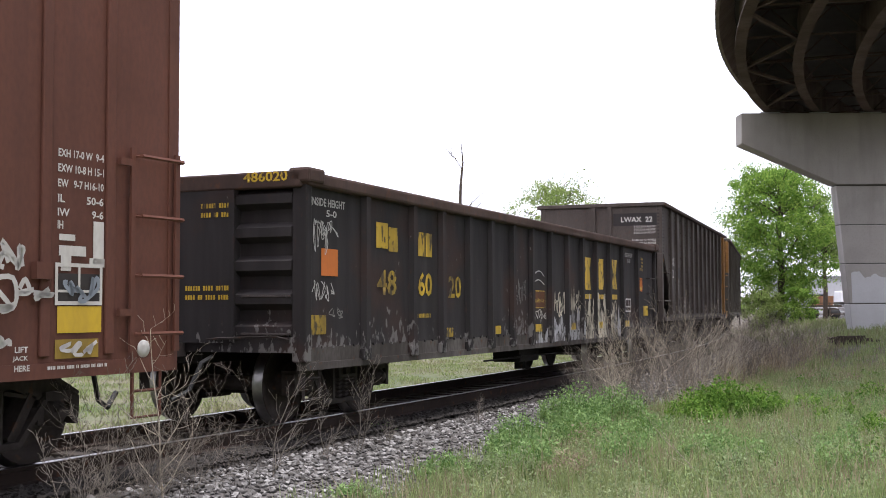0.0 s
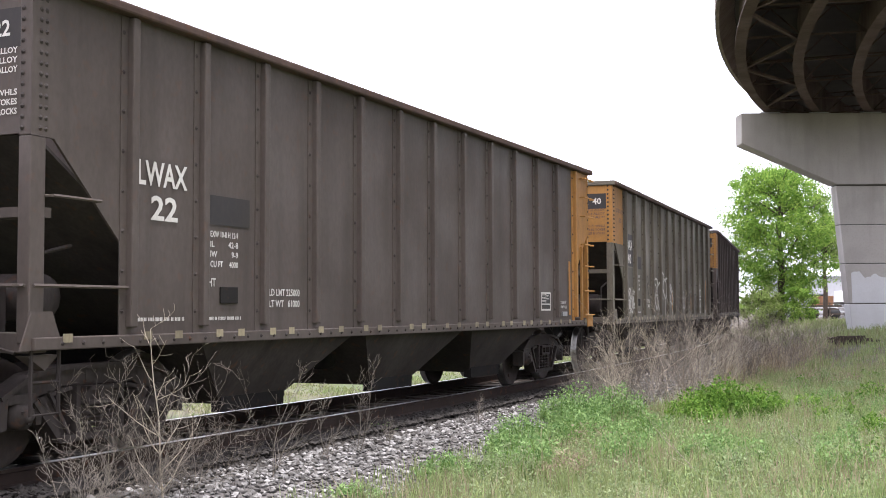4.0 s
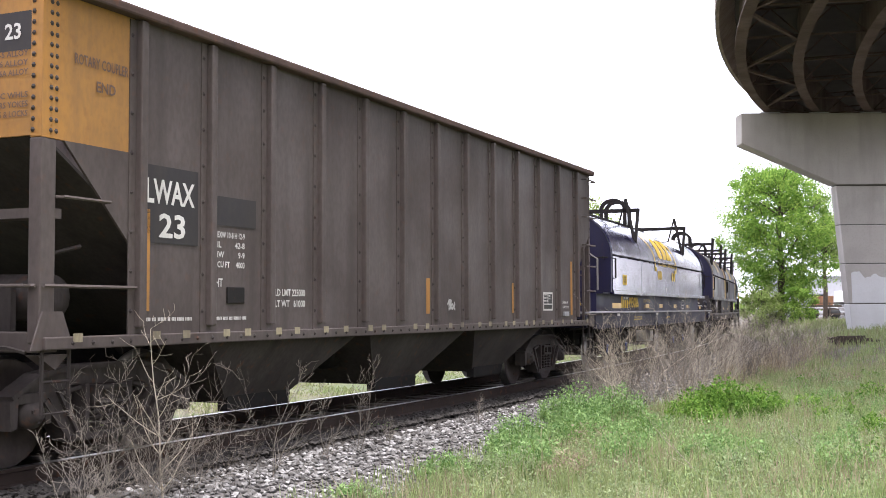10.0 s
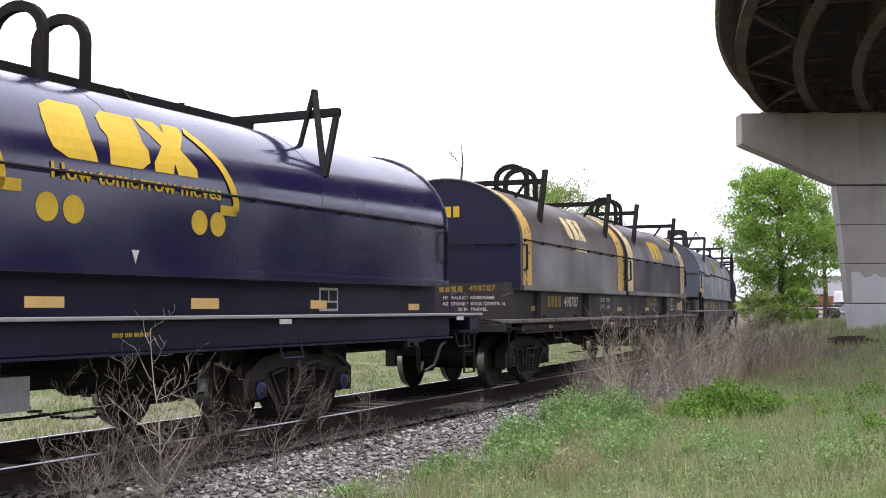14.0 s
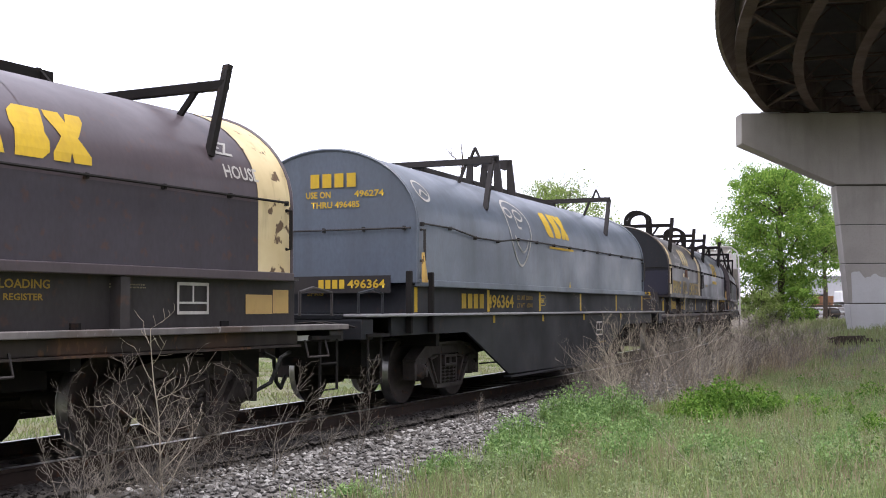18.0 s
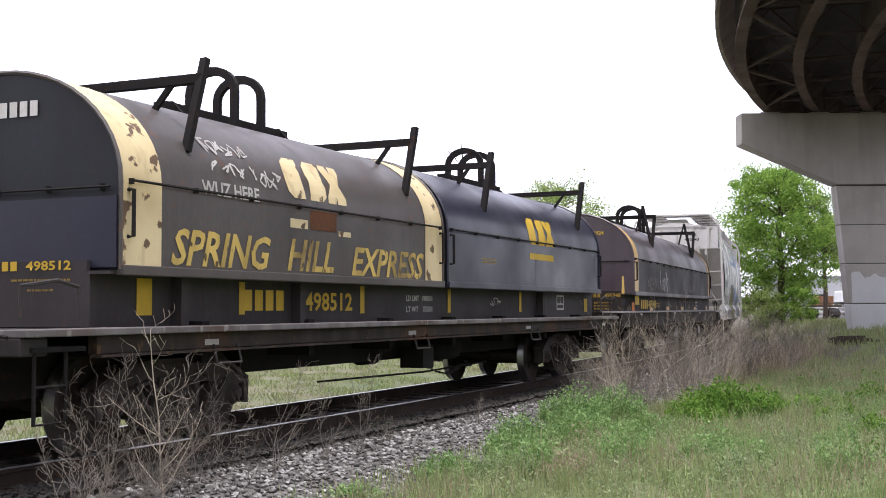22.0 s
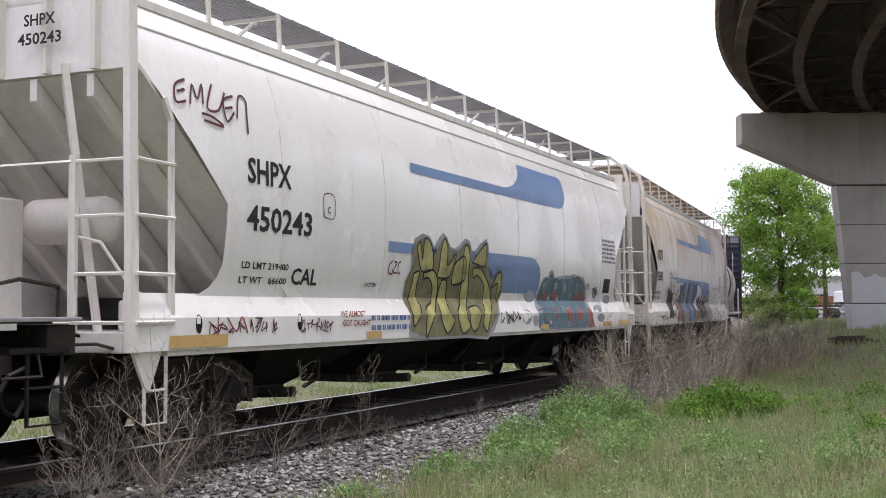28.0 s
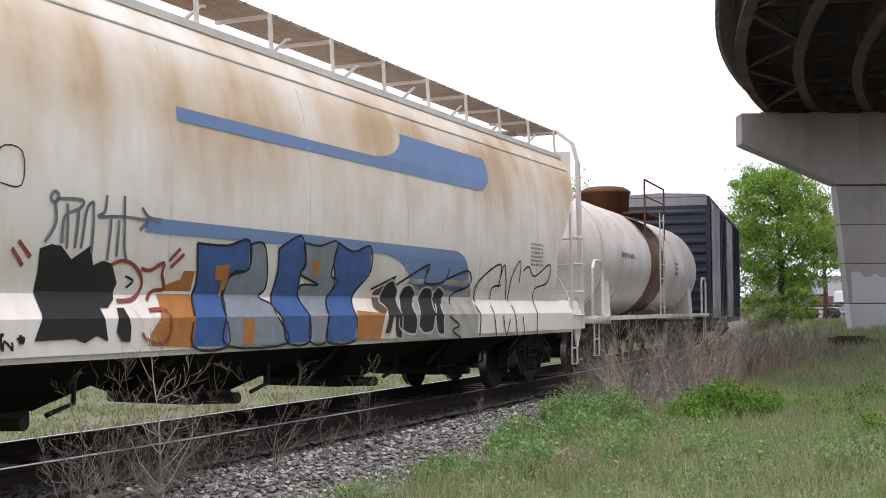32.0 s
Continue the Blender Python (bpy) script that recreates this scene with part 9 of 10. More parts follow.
tagged(new("dry_stalks", mesh_np("dry_stalks", v, f, M["stalk"])), "dry brown weed stalks standing by the thicket", "dry weeds", kind="stuff")


def weed(s, n, w, d, h, count, m, label, leaf=0.03):
    x, y = on_track(s, n)
    z = float(ground_z(x, y))
    ob = new("weed_clump")
    ob.location = (x, y, z - 0.03)
    tagged(ob, label, "weed", "weed clumps on the verge")
    st, tips = bmesh.new(), []
    for i in range(count):
        a, r = rng.uniform(0, 6.28), math.sqrt(rng.uniform(0, 1))
        px, py, hh = w * r * math.cos(a), d * r * math.sin(a), h * rng.uniform(0.55, 1.1) * (1 - 0.45 * r * r)
        tube(st, [(px * 0.85, py * 0.85, 0.0), (px, py, hh * 0.6), (px + rng.normal(0, 0.04), py + rng.normal(0, 0.04), hh)], 0.004, 3)
        for q in (0.45, 0.65, 0.85, 1.0):
            tips.append((px, py, hh * q))
    part("stemwork", st, M["weed"], ob)
    v, f = leaves(tips, leaf, (0.04, 0.04, 0.035), 9)
    v[:, 2] = np.maximum(v[:, 2], 0.0)
    part_of("foliage", mesh_np("foliage", v, f, m), None, ob)
    return ob


for s, n, w, d, h, c in ((0.4, 4.15, 0.45, 0.36, 0.62, 90), (0.5, 4.55, 0.45, 0.4, 0.72, 110), (0.8, 5.0, 0.45, 0.4, 0.58, 70), (1.6, 5.6, 0.4, 0.3, 0.42, 26), (-0.4, 4.5, 0.4, 0.35, 0.4, 40)):
    weed(s, n, w, d, h, c, M["weed"], "low bright green leafy weeds in the grass", 0.03)
for s, n, w, d, h, c in ((-1.0, 2.6, 0.55, 0.4, 0.72, 130), (-0.2, 3.0, 0.5, 0.4, 0.72, 110), (-1.8, 2.9, 0.5, 0.4, 0.5, 80), (-3.6, 2.65, 0.4, 0.3, 0.56, 70), (-4.4, 2.9, 0.4, 0.3, 0.42, 60), (-6.2, 2.8, 0.35, 0.25, 0.34, 40), (-2.6, 3.3, 0.5, 0.4, 0.48, 80), (-5.2, 3.4, 0.5, 0.4, 0.4, 60), (-3.4, 4.0, 0.5, 0.4, 0.4, 60), (-1.6, 3.8, 0.5, 0.4, 0.42, 60), (-2.2, 5.0, 0.6, 0.5, 0.36, 60), (-3.8, 5.2, 0.6, 0.5, 0.34, 60), (-7.8, 2.55, 0.3, 0.2, 0.14, 24), (-4.7, 1.25, 0.13, 0.1, 0.08, 12), (2.0, 6.6, 0.5, 0.4, 0.3, 40), (4.0, 7.2, 0.6, 0.5, 0.3, 40)):
    weed(s, n, w, d, h, c, M["weed_soft"], "tall feathery green weeds at the ballast edge", 0.024)


rnd = random.Random(77)
for i in range(64):
    s, n = (rnd.uniform(-6, 12), rnd.uniform(3.3, 8.2)) if i < 46 else (rnd.uniform(-6, 1), rnd.uniform(5.8, 8.4))
    m, leaf = ((M["weed"], 0.03), (M["weed_soft"], 0.022), (M["herb"], 0.02), (M["straw"], 0.02))[i % 4]
    weed(s, n, rnd.uniform(0.25, 0.5), rnd.uniform(0.2, 0.4), rnd.uniform(0.26, 0.46), 34, m, ("fresh green weeds rising through the grass", "soft pale green weeds in the grass", "grey-green herbs standing in the grass", "dry straw-coloured weeds in the grass")[i % 4], leaf)


# bare shrubs and thicket
def grow(bm, p, d, length, r, depth, rnd, spread, up, lean, sides=3):
    pts, rad = [p], [r]
    steps = 10 if depth >= 2 else 5
    wander = 0.10 if depth >= 2 else 0.15
    for i in range(steps):
        d = (d + Vector((rnd.gauss(0, wander), rnd.gauss(0, wander), rnd.gauss(0, 0.07))) + Vector((0, 0, up)) + lean * 0.03).normalized()
        p = p + d * (length / steps)
        pts.append(p), rad.append(r * (1 - 0.75 * (i + 1) / steps))
    tube(bm, pts, [max(q, 0.0015) for q in rad], sides)
    if depth > 0:
        for i in range(1, steps + 1):
            for _ in range(rnd.choice((1, 1, 2)) if depth > 1 else rnd.choice((0, 1, 1))):
                a = rnd.uniform(0, 6.28)
                side = d.orthogonal().normalized()
                side.rotate(Matrix.Rotation(a, 3, d))
                grow(bm, pts[i], (d + side * spread * rnd.uniform(0.6, 1.3)).normalized(), length * rnd.uniform(0.7, 1.2) * (0.46 - 0.3 * i / steps if depth >= 2 else 0.4), rad[i] * 0.65, depth - 1, rnd, spread, 0.06, lean, 3)


def bare_shrub(s, n, h, stems, m, seed, label, depth=2, lean=(0, 0, 0), spread=0.9, r=0.008, fan=0.5, pos=None):
    rnd = random.Random(seed)
    x, y = pos or on_track(s, n)
    bm = bmesh.new()
    for i in range(stems):
        a = rnd.uniform(0, 6.28)
        d = Vector((math.cos(a) * fan * rnd.random(), math.sin(a) * fan * rnd.random(), 1)).normalized() + Vector(lean) * 0.25
        grow(bm, Vector((rnd.gauss(0, 0.05), rnd.gauss(0, 0.05), 0)), d.normalized(), h * rnd.uniform(0.7, 1.05), r * rnd.uniform(0.7, 1.2), depth, rnd, spread, 0.03, Vector(lean))
    bmesh.ops.recalc_face_normals(bm, faces=bm.faces[:])
    me = bpy.data.meshes.new("bare_shrub")
    bm.to_mesh(me)
    bm.free()
    me.materials.append(m)
    ob = new("bare_shrub", me)
    ob.location = (x, y, float(ground_z(x, y)) - 0.02)
    return tagged(ob, label, "shrub", "bare shrubs beside the track")


OUT = (math.sin(TH), -math.cos(TH), 0)
bare_shrub(-9.9, 1.97, 1.75, 1, M["twig_pale"], 1, "slender leafless grey sapling growing beside the rails", 2, (-0.55, 0, 0), 1.6, 0.011, 0.06)
for s, n, h, st, sd in ((-10.1, 2.0, 1.4, 2, 2), (-9.4, 2.0, 1.05, 2, 3), (-9.55, 2.05, 1.2, 1, 21), (-10.0, 2.08, 0.9, 3, 22), (-10.4, 1.95, 1.15, 2, 8), (-9.0, 1.95, 1.1, 1, 13), (-9.9, 2.05, 0.7, 2, 14), (-8.6, 1.95, 0.7, 2, 15), (-10.7, 2.0, 0.8, 2, 16), (-9.6, 1.9, 0.75, 2, 18), (-10.1, 1.95, 1.15, 3, 23), (-10.25, 1.9, 1.25, 2, 25), (-9.2, 1.9, 0.9, 2, 26), (-8.2, 1.92, 1.25, 1, 27), (-10.6, 1.85, 0.95, 2, 28)):
    bare_shrub(s - 0.2, n, h, st, M["twig_dark"] if sd % 2 else M["twig"], sd, "leafless twiggy grey shoots beside the rails", 2, (0, 0, 0), 1.2, 0.0034, 0.6)
for s, n, h, st, sd in ((-8.2, 1.9, 1.1, 2, 4), (-7.2, 1.85, 0.7, 2, 5), (-6.4, 1.85, 1.15, 2, 6), (-10.9, 2.0, 0.6, 3, 7), (-3.0, 1.8, 0.45, 2, 9), (0.9, 1.85, 0.9, 2, 10), (1.4, 1.95, 0.5, 2, 11), (-5.6, 1.8, 0.4, 2, 12)):
    bare_shrub(s, n, h, st, M["twig"], sd, "small leafless twiggy shoot on the ballast shoulder", 2, OUT, 0.8, 0.006, 0.4)
rnd = random.Random(17)
for i in range(76):
    s = 1.6 + 26 * (i / 76) ** 1.15
    n = rnd.uniform(2.1, 3.1 + 0.085 * max(0, s - 3))
    bare_shrub(s, n, rnd.uniform(1.45, 2.1) * (0.8 if s < 3 else 1.0), rnd.choice((2, 3, 4)), (M["twig"], M["twig_pale"], M["twig_dark"])[i % 3], 30 + i, ("dense leafless brown-grey thicket shrub", "pale bleached leafless thicket shrub", "dark brown leafless thicket shrub")[i % 3], 2, (0.1, 0, 0), 1.0, 0.0085, 1.15)
for i in range(9):
    bare_shrub(rnd.uniform(0.3, 3.2), rnd.uniform(1.95, 2.7), rnd.uniform(0.6, 1.0), 5, M["twig"], 200 + i, "leafless brown-grey brush at the ballast edge", 2, (-0.3, 0, 0), 0.8, 0.007, 0.9)
for i in range(7):
    s, n = rnd.uniform(16, 32), rnd.uniform(4.0, 5.5)
    bare_shrub(s, n, rnd.uniform(0.5, 1.0), 6, M["twig"], 90 + i, "low dry brush on the bank below the bridge", 2, (0, 0, 0), 0.8, 0.009, 0.9)
for s, n, h, sd in ((-5.8, 5.5, 1.5, 130), (2.6, 2.7, 1.75, 131), (1.5, 2.75, 1.6, 132), (-3.2, 6.2, 0.5, 133)):
    bare_shrub(s, n, h, 1, M["twig_pale"], sd, "single leaning bleached stalk in the weeds", 1, (-1.4, 0.2, 0), 0.5, 0.009, 0.15)


# trees
def tree(x, y, h, w, low, m, seed, label, count, leaf=0.16, clumps=150, cat="tree"):
    rnd = random.Random(seed)
    k0 = min(1.0, w / 3.4)
    z0 = float(ground_z(x, y)) - 0.1
    ob = new("tree")
    ob.location = (x, y, z0)
    tagged(ob, label, cat, "trees behind the line")
    bm = bmesh.new()
    tube(bm, [(0, 0, 0), (0.1, 0, h * 0.3), (0, 0.1, h * 0.6), (0.1, 0, h * 0.9)], [0.035 * h * 0.7, 0.03 * h * 0.7, 0.014 * h, 0.004 * h], 9)
    tips = []
    for i in range(26):
        zz = h * rnd.uniform(low + 0.05, 0.85)
        a, ln = rnd.uniform(0, 6.28), w * rnd.uniform(0.35, 1.0) * (1 - 0.55 * max(0, zz / h - 0.5) * 2)
        e = (ln * math.cos(a), ln * math.sin(a), min(h, zz + ln * rnd.uniform(0.3, 0.9)))
        tube(bm, [(0, 0, zz), (e[0] * 0.5, e[1] * 0.5, (zz + e[2]) / 2 + 0.2), e], [0.012 * h * 0.6, 0.007 * h * 0.6, 0.02], 5)
        for q in range(5):
            tips.append((e[0] + rnd.gauss(0, 0.5 * k0), e[1] + rnd.gauss(0, 0.5 * k0), e[2] + rnd.gauss(0, 0.4 * k0)))
            t2 = tips[-1]
            tube(bm, [e, ((e[0] + t2[0]) / 2, (e[1] + t2[1]) / 2, (e[2] + t2[2]) / 2 + 0.1), t2], [0.02, 0.014, 0.006], 3)
    part("branchwork", bm, M["bark"], ob)
    for i in range(clumps):
        a, q = rnd.uniform(0, 6.28), rnd.uniform(low, 1.0)
        rad = w * math.sin(math.pi * min(0.98, 0.16 + 0.80 * (q - low) / (1 - low))) ** 0.7 * rnd.uniform(0.3, 1.12)
        tips.append((rad * math.cos(a), rad * math.sin(a), h * q))
    pairs = [leaves(tips[k::3], leaf, [q * k0 for q in sp], count) for k, sp in enumerate(((0.52, 0.52, 0.26), (0.34, 0.34, 0.24), (0.24, 0.24, 0.20)))]
    # thin outer twigs with a few leaves
    bm, fringe = bmesh.new(), []
    for i in range(int(70 * w / 4)):
        a, q = rnd.uniform(0, 6.28), rnd.uniform(low + 0.15, 1.0)
        rad = w * math.sin(math.pi * min(0.98, 0.16 + 0.80 * (q - low) / (1 - low))) ** 0.7
        p0 = Vector((rad * 0.75 * math.cos(a), rad * 0.75 * math.sin(a), h * q))
        p1 = p0 + Vector((math.cos(a) * w * rnd.uniform(0.25, 0.5), math.sin(a) * w * rnd.uniform(0.25, 0.5), rnd.uniform(0.1, 0.9)))
        tube(bm, [p0, (p0 + p1) / 2 + Vector((0, 0, 0.15)), p1], [0.03, 0.018, 0.008], 3)
        for k in range(4):
            fringe.append(p0.lerp(p1, 0.35 + 0.2 * k))
    part("twigwork", bm, M["bark"], ob)
    pairs.append(leaves(fringe, leaf * 0.8, (0.16, 0.16, 0.12), 6))
    v, f = join(pairs)
    part_of("crown", mesh_np("crown", v, f, m), None, ob)
    return ob


tree(24.8, 86, 11.3, 4.3, 0.22, M["tree_leaf"], 3, "full young tree in bright spring leaf", 120, 0.095, 380)
tree(32.6, 100, 9.0, 2.0, 0.5, M["tree_leaf_pale"], 4, "smaller pale green tree beside the bridge pier", 60, 0.10, 60)
tree(22.5, 83, 2.9, 1.4, 0.0, M["tree_leaf_pale"], 5, "bushy yellow-green shrub at the foot of a tree", 50, 0.08, 80)
tree(25.0, 82, 2.4, 1.1, 0.0, M["tree_leaf"], 6, "dark green rounded bush near the bank", 50, 0.075, 70)
tree(8.0, 82, 10.6, 3.6, 0.2, M["tree_leaf_pale"], 7, "airy pale green tree behind the train", 60, 0.095, 100)
tree(11.8, 84, 8.6, 2.2, 0.2, M["tree_leaf_pale"], 8, "thin pale green tree behind the train", 40, 0.095, 50)
bx, by = 0.95, 62
rnd = random.Random(12)
bm = bmesh.new()
tube(bm, [(0, 0, 0), (0.05, 0, 4), (-0.05, 0, 7), (0.0, 0, 8.6), (0.12, 0, 9.8), (0.05, 0, 10.8)], [0.13, 0.12, 0.1, 0.075, 0.05, 0.015], 7)
for p, q, r2 in (((-0.05, 0, 6.9), (1.3, 0.2, 8.3), 0.03), ((-0.05, 0, 6.6), (1.1, -0.3, 7.6), 0.025), ((-0.05, 0, 6.8), (-1.3, 0.2, 7.7), 0.03), ((0.1, 0, 9.4), (-0.6, 0, 10.4), 0.03), ((0, 0, 6), (-1.0, 0.4, 7.0), 0.03), ((0, 0, 5.5), (0.9, 0.1, 6.8), 0.03)):
    q = Vector(q)
    tube(bm, [p, (Vector(p) + q) / 2 + Vector((0, 0, 0.12)), q], [r2, r2 * 0.7, 0.008], 4)
    for _ in range(9):
        c2 = Vector(p).lerp(q, rnd.uniform(0.4, 1))
        tube(bm, [c2, c2 + Vector((rnd.gauss(0, 0.35), rnd.gauss(0, 0.2), rnd.uniform(0.2, 0.6)))], [0.012, 0.005], 3)
ob = new("bare_tree")
ob.location = (bx, by, float(ground_z(bx, by)) - 0.1)
tagged(ob, "thin dead leafless tree behind the train", "tree", "trees behind the line")
part("branchwork", bm, M["bark"], ob)
# far woods on the skyline
cl = []
for i in range(700):
    a = math.radians(rng.uniform(28, 210))
    d = rng.uniform(190, 260)
    cl.append((d * math.cos(a), d * math.sin(a) + 20, rng.uniform(0, 5.5) * (0.7 + 0.3 * math.sin(a * 23))))
v, f = leaves(cl, 0.8, (2.6, 2.6, 1.1), 26)
v[:, 2] = np.maximum(v[:, 2], -0.4)
# unseen woods behind the viewer, added to block sky and darken reflections
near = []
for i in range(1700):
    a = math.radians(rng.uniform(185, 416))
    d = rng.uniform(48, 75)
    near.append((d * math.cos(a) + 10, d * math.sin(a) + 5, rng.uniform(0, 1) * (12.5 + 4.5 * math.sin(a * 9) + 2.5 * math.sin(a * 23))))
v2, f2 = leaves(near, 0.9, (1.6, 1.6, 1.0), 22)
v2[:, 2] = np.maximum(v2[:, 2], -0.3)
# leaf colour set dark so the car sides mirror a dark band
M["woods_unseen"] = leafy("unseen_woods_leaf", (0.035, 0.045, 0.022, 1), (0.10, 0.125, 0.06, 1), 0.2)
tagged(new("unseen_woods", mesh_np("unseen_woods", v2, f2, M["woods_unseen"])), "unseen belt of dark woods added to darken car reflections", "woods", kind="stuff")
tagged(new("far_woods", mesh_np("far_woods", v, f, M["tree_leaf"])), "low band of distant green woods on the skyline", "woods", kind="stuff")


# ---- bridge ramp and its pier ----
def concrete(name, col, dark, rough=0.85):
    m, n, l, b = mat_base(name, rough)
    big, run, fine = tex_noise(n, l, 0.5, 5), tex_noise(n, l, 1.5, 6, (1, 1, 0.15)), tex_noise(n, l, 16, 8)
    c = mix(n, l, ramp(n, l, big, 0.35, 0.7, 0, 0.6), col, dark)
    c = mix(n, l, ramp(n, l, run, 0.5, 0.75, 0, 0.6), c, dark)
    c = mix(n, l, ramp(n, l, fine, 0.5, 0.75, 0, 0.3), c, dark)
    l.new(c, b.inputs["Base Color"])
    bump(n, l, b, fine, 0.25, 0.02)
    return m


M["concrete"] = concrete("pier_concrete", (0.36, 0.335, 0.31, 1), (0.22, 0.205, 0.185, 1))
M["concrete_pale"] = concrete("painted_pale_concrete", (0.55, 0.55, 0.56, 1), (0.40, 0.395, 0.39, 1))
M["girder"] = paint("girder_weathering_steel", (0.125, 0.090, 0.078, 1), (0.06, 0.045, 0.042, 1), 0.6, 0.05, 0.8)
# slab concrete coloured near-black to carry the shade under the ramp
M["concrete_shaded"] = concrete("shade_darkened_concrete", (0.07, 0.066, 0.062, 1), (0.04, 0.037, 0.035, 1))

M["girder_fascia"] = paint("stained_fascia", (0.36, 0.31, 0.28, 1), (0.18, 0.15, 0.135, 1), 0.6, 0.03, 0.85)
BX, BY, BZ = 82.77, 24.2, 10.72


def arc(r, a):
    return BX - r * math.cos(a), BY + r * math.sin(a)


def sweep(prof, a0, a1, k):
    """A profile of (radius, z) swept round the ramp's curve."""
    bm = bmesh.new()
    rows = [[bm.verts.new((*arc(r, a0 + (a1 - a0) * i / k), z)) for r, z in prof] for i in range(k + 1)]
    n = len(prof)
    for a, b8 in zip(rows, rows[1:]):
        for j in range(n):
            bm.faces.new((a[j], a[(j + 1) % n], b8[(j + 1) % n], b8[j]))
    bm.faces.new(rows[0][::-1])
    bm.faces.new(rows[-1])
    return bm


A0, A1 = radians(-34), radians(62)
GR = (74.12, 72.02, 69.78, 67.5, 65.2)
bridge = new("bridge_ramp")
tagged(bridge, "curved steel girder highway ramp on concrete pier", "bridge")
for r in GR:
    g = part("girder", sweep([(r - 0.02, BZ), (r + 0.02, BZ), (r + 0.02, BZ + 1.5), (r - 0.02, BZ + 1.5)], A0, A1, 70), M["girder"], bridge, "weathered brown curved steel girder")
    part("bottom_flange", sweep([(r - 0.2, BZ - 0.05), (r + 0.2, BZ - 0.05), (r + 0.2, BZ), (r - 0.2, BZ)], A0, A1, 70), M["girder"], g)
    bm = bmesh.new()
    x, y = arc(r, math.asin((55.5 - BY) / r))
    box(bm, x - 0.45, x + 0.45, y - 0.35, y + 0.35, BZ - 0.17, BZ - 0.10)
    part("bearing", bm, M["concrete_pale"], g)
part("deck_slab", sweep([(64.0, BZ + 1.52), (74.7, BZ + 1.52), (74.7, BZ + 1.75), (64.0, BZ + 1.75)], A0, A1, 70), M["concrete_shaded"], bridge)
part("parapet", sweep([(74.30, BZ + 1.50), (74.86, BZ + 0.87), (75.0, BZ + 0.85), (75.0, BZ + 2.7), (74.72, BZ + 2.7)], A0, A1, 70), M["girder_fascia"], bridge)
part("parapet", sweep([(64.0, BZ + 1.52), (64.4, BZ + 1.75), (64.25, BZ + 2.7), (64.0, BZ + 2.7)], A0, A1, 70), M["concrete"], bridge)
for j in range(-13, 13):
    a = 0.30 + 0.0625 * j
    for r0, r1 in zip(GR, GR[1:]):
        bm = bmesh.new()
        beam(bm, (*arc(r0, a), BZ + 0.3), (*arc(r1, a), BZ + 0.3), 0.06, 0.06)
        beam(bm, (*arc(r0, a), BZ + 1.3), (*arc(r1, a), BZ + 1.3), 0.06, 0.06)
        beam(bm, (*arc(r0, a), BZ + 0.3), (*arc((r0 + r1) / 2, a), BZ + 1.3), 0.05, 0.05)
        beam(bm, (*arc(r1, a), BZ + 0.3), (*arc((r0 + r1) / 2, a), BZ + 1.3), 0.05, 0.05)
        part("cross_frame", bm, M["girder"], bridge)
    bm = bmesh.new()
    even = j % 2 == 0
    beam(bm, (*arc(GR[0 if even else 1], a), BZ + 0.1), (*arc(GR[1 if even else 0], a + 0.0625), BZ + 0.1), 0.13, 0.1)
    part("lateral_brace", bm, M["girder"], bridge)

pier = new("bridge_pier")
pier.location = (0, 0, 0)
tagged(pier, "concrete hammerhead bridge pier with formwork joints", "bridge pier")
PY0, PY1 = 55.0, 56.1
bm = bmesh.new()
prism(bm, [(14.15, 10.55), (27.6, 10.55), (27.6, 9.1), (23.2, 7.15), (18.62, 7.15), (14.15, 9.1)], 1, PY0, PY1)
bmesh.ops.bevel(bm, geom=bm.edges[:], offset=0.03, segments=1, affect="EDGES")
part("pier_cap", bm, M["concrete"], pier, "grey concrete hammerhead cap")
edges = [7.12, 5.26, 3.42, 1.52, -0.3]
for i, (zt, zb) in enumerate(zip(edges, edges[1:])):
    def xl(z):
        return 18.62 + (7.15 - z) * 0.092
    bm = bmesh.new()
    prism(bm, [(xl(zt - 0.03), zt - 0.03), (41.7 - xl(zt), zt - 0.03), (41.7 - xl(zb), zb), (xl(zb), zb)], 1, PY0 + 0.15, PY1 - 0.15)
    bmesh.ops.bevel(bm, geom=bm.edges[:], offset=0.025, segments=1, affect="EDGES")
    part("column_lift", bm, M["concrete"] if i < 3 else M["concrete_pale"], pier, "" if i < 3 else "pale overpainted lower column")
rnd = random.Random(9)
top = [(19.25 + 0.13 * i, 2.82 + 0.10 * math.sin(i * 0.9) + rnd.uniform(-0.05, 0.05) + (0.14 if i < 5 else 0)) for i in range(22)]
bm = bmesh.new()
prism(bm, [(19.28, 1.56), (22.0, 1.56)] + top[::-1], 1, PY0 + 0.143, PY0 + 0.152)
part("overpaint", bm, M["concrete_pale"], pier, "ragged patch of pale grey overpaint")
# dark core puts painted shade into the joints between the lifts
bm = bmesh.new()
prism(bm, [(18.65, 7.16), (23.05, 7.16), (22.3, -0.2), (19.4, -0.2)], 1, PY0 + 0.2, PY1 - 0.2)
part("column_core", bm, M["concrete_shaded"], pier)

# yard beyond: a white shed, a truck body and some crates
M["shed_white"] = plain("white_cladding", (0.74, 0.75, 0.77, 1), 0.5, vary=0.08, scale=2)
M["shed_grey"] = plain("pale_grey_cladding", (0.50, 0.51, 0.54, 1), 0.5, vary=0.12, scale=2)
M["shed_roof"] = plain("grey_roof_sheet", (0.33, 0.34, 0.37, 1), 0.5, vary=0.15)
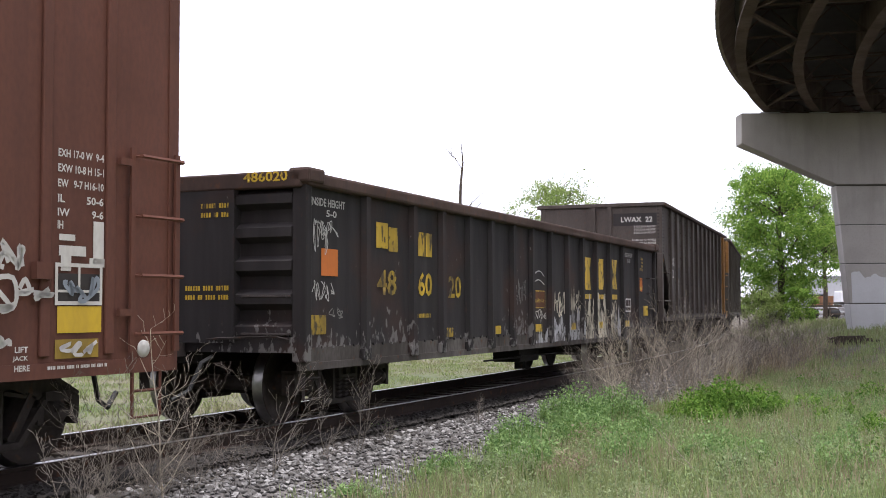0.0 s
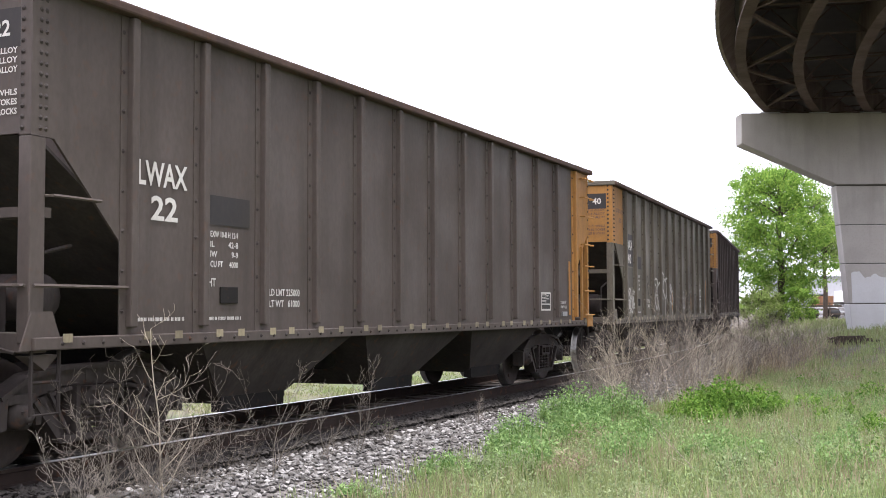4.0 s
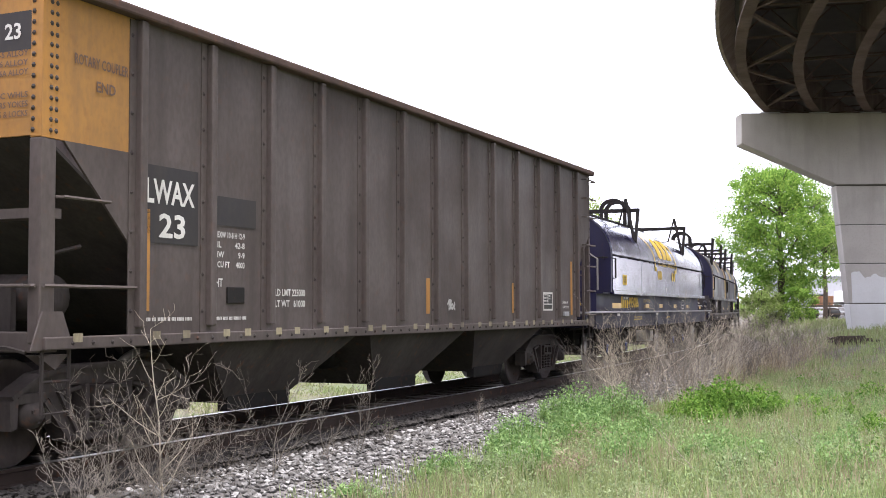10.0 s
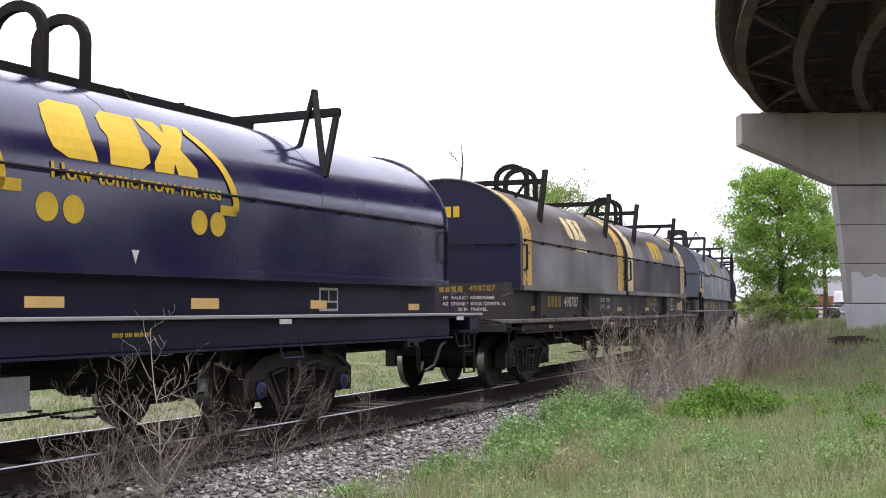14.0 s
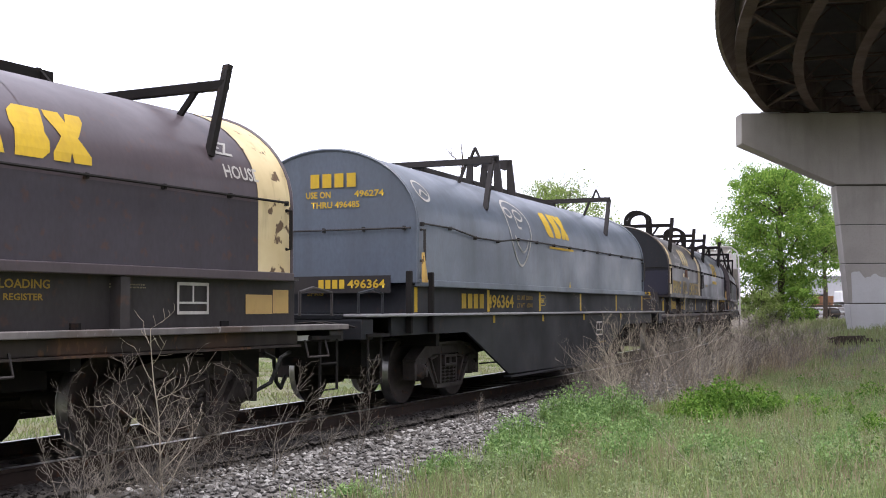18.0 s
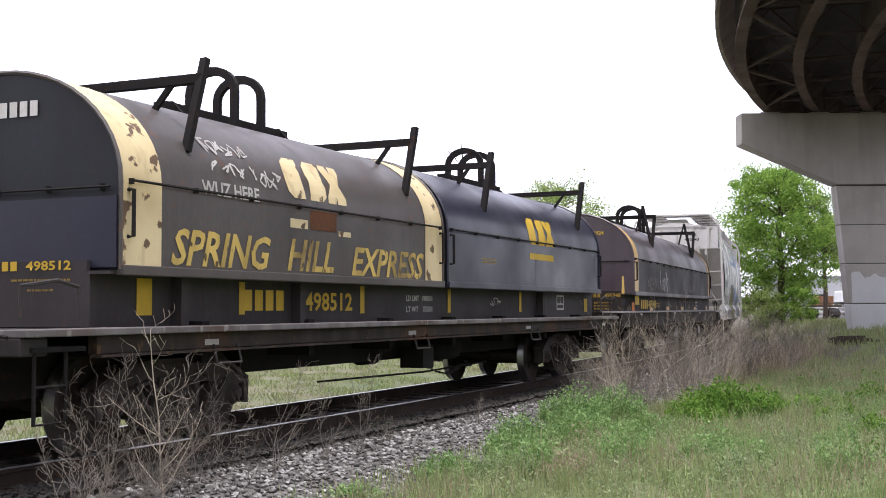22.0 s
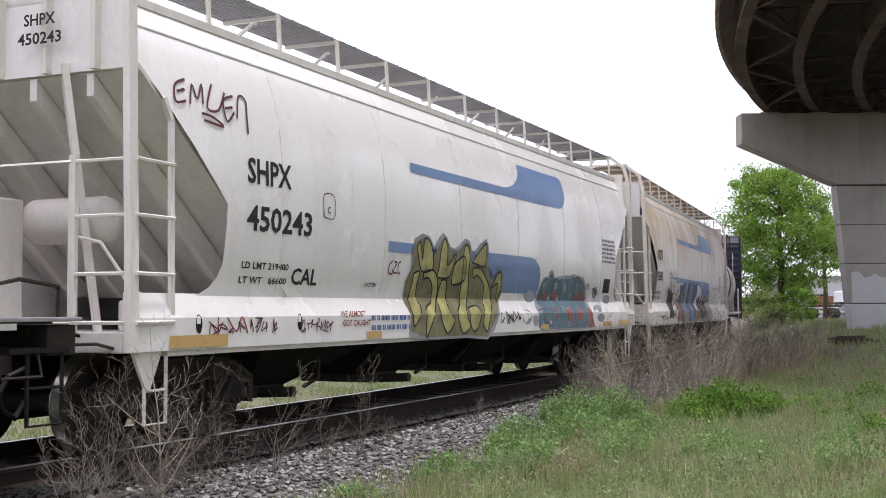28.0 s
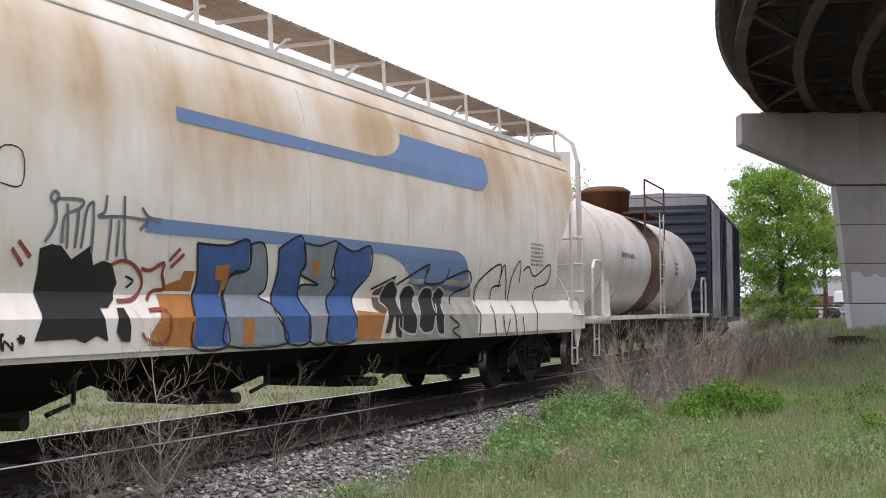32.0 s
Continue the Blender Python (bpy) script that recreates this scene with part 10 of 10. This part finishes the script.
M["crate_red"] = plain("rusty_orange_paint", (0.30, 0.15, 0.075, 1), 0.7, vary=0.5, scale=2)
M["glass"] = plain("dark_window", (0.03, 0.035, 0.04, 1), 0.15, vary=0.2)


def gz(x, y):
    return float(ground_z(x, y))


shed = new("white_shed")
shed.location = (45, 128, gz(45, 128))
tagged(shed, "long low white shed with pale roof", "building")
part("wall", bbox(-6.5, 14, 0, 10, 0, 4.5), M["shed_grey"], shed)
bm = bmesh.new()
prism(bm, [(-0.4, 4.5), (10.4, 4.5), (5, 6.6)], 0, -7, 14.5)
part("roof", bm, M["shed_white"], shed)
part("eave_trim", bbox(-7, 14.5, -0.5, -0.41, 4.4, 4.55), M["shed_roof"], shed)
for i in range(4):
    w = part("window", bbox(-5 + i * 4.5, -3.2 + i * 4.5, -0.04, -0.01, 1.3, 2.5), M["glass"], shed)
    part("window_frame", bbox(-5.08 + i * 4.5, -3.12 + i * 4.5, -0.05, -0.005, 2.5, 2.62), M["shed_roof"], w)
for x, y, w, d, h, m, lab, nm in ((36.2, 112, 1.8, 1.6, 0.85, "crate_red", "rusty orange tub on a low trailer", "trailer"), (34.6, 111, 0.5, 0.5, 2.2, "shed_white", "small white notice board on posts", "notice_board"), (39.8, 114, 2.2, 1.5, 1.4, "galv", "stack of grey pallets in the yard", "pallet_stack"), (41.5, 118, 3.6, 1.8, 1.5, "shed_white", "white parked van behind the yard fence", "van")):
    ob = new(nm)
    ob.location = (x, y, gz(x, y))
    tagged(ob, lab, nm.replace("_", " "))
    if nm == "notice_board":
        part("board", bbox(-w / 2, w / 2, -0.03, 0.03, 1.4, h, 0.01), M[m], ob)
        for q in (-0.2, 0.2):
            part("post", bbox(q - 0.03, q + 0.03, -0.04, 0.04, 0, 1.4), M["galv"], ob)
    elif nm == "pallet_stack":
        for i in range(8):
            part("pallet", bbox(-w / 2, w / 2, -d / 2, d / 2, i * 0.18, i * 0.18 + 0.13), M[m], ob)
    elif nm == "van":
        part("body", bbox(-w / 2, w / 2, -d / 2, d / 2, 0.35, h + 1.3, 0.12), M[m], ob)
        part("windscreen", bbox(-w / 2 - 0.01, -w / 2 + 0.5, -d / 2 - 0.01, d / 2 + 0.01, 1.2, 1.7), M["glass"], ob)
        for q in (-1.1, 1.1):
            for s in (-1, 1):
                bm = bmesh.new()
                lathe(bm, [(0.05, -0.1), (0.33, -0.1), (0.35, 0.0), (0.33, 0.1), (0.05, 0.1)], 1, 16, (q, s * d / 2, 0.35))
                part("wheel", bm, M["hose"], ob)
    else:
        bm = bmesh.new()
        prism(bm, [(-w / 2 + 0.1, 1.4), (w / 2 - 0.1, 1.4), (w / 2, 1.4 + h), (-w / 2, 1.4 + h)], 1, -d / 2, d / 2)
        part("tub", bm, M[m], ob)
        for q in (-0.9, 0, 0.9):
            part("tub_rib", bbox(q * 0.9 - 0.05, q * 0.9 + 0.05, -d / 2 - 0.06, -d / 2, 1.45, 1.4 + h), M[m], ob)
        part("trailer_deck", bbox(-1.6, 1.6, -0.9, 0.9, 1.2, 1.4), M["bark"], ob)
        for q in (-1.0, 1.0):
            bm = bmesh.new()
            lathe(bm, [(0.05, -0.95), (0.5, -0.95), (0.55, 0.0), (0.5, 0.95), (0.05, 0.95)], 1, 14, (q, 0, 0.6))
            part("wheel", bm, M["hose"], ob)
fence = new("yard_fence")
fence.location = (33, 106, gz(33, 106))
tagged(fence, "low grey yard fence with posts and rails", "fence")
part("top_rail", bbox(0, 14, -0.03, 0.03, 1.5, 1.58), M["bark"], fence)
for i in range(8):
    part("post", bbox(i * 2 - 0.05, i * 2 + 0.05, -0.05, 0.05, 0, 1.6), M["bark"], fence)
for z in (0.5, 0.95):
    part("fence_rail", bbox(0, 14, -0.03, 0.03, z, z + 0.1), M["bark"], fence)
ob = new("brush_pile", None)
x, y = 15.2, 44.0
ob.location = (x, y, gz(x, y))
tagged(ob, "low pile of dark dumped timber and rubble", "rubble pile")
for i in range(9):
    bm = bmesh.new()
    beam(bm, (rnd.uniform(-0.9, 0.2), rnd.uniform(-0.3, 0.3), 0.05 + 0.03 * i), (rnd.uniform(0.2, 1.2), rnd.uniform(-0.3, 0.3), 0.08 + 0.03 * i), 0.12, 0.1)
    part("timber", bm, M["bark"], ob)


# ---- the train runs along its curve ----
def run(t):
    return SPEED * (t - 16) + GAIN * (t - 16) ** 2 / 2


def motions():
    for ob, sc, base in CARS:
        rows = []
        for i in range(33):
            s = sc - run(i)
            h = TH + s / RAD
            sag = base * base / 8 / RAD
            rows.append((i, Matrix.Translation((CX + (RAD - sag) * math.sin(h), CY - (RAD - sag) * math.cos(h), 0)) @ Matrix.Rotation(h, 4, "Z")))
        walk(ob, rows)
    ts = [i / 10 for i in range(321)]
    for j, w in enumerate(SPINNERS):
        loc = w.location.copy()
        walk(w, [(t, Matrix.Translation(loc) @ Matrix.Rotation(-run(t) / 0.457 + j * 0.9, 4, "Y")) for t in ts])


motions()
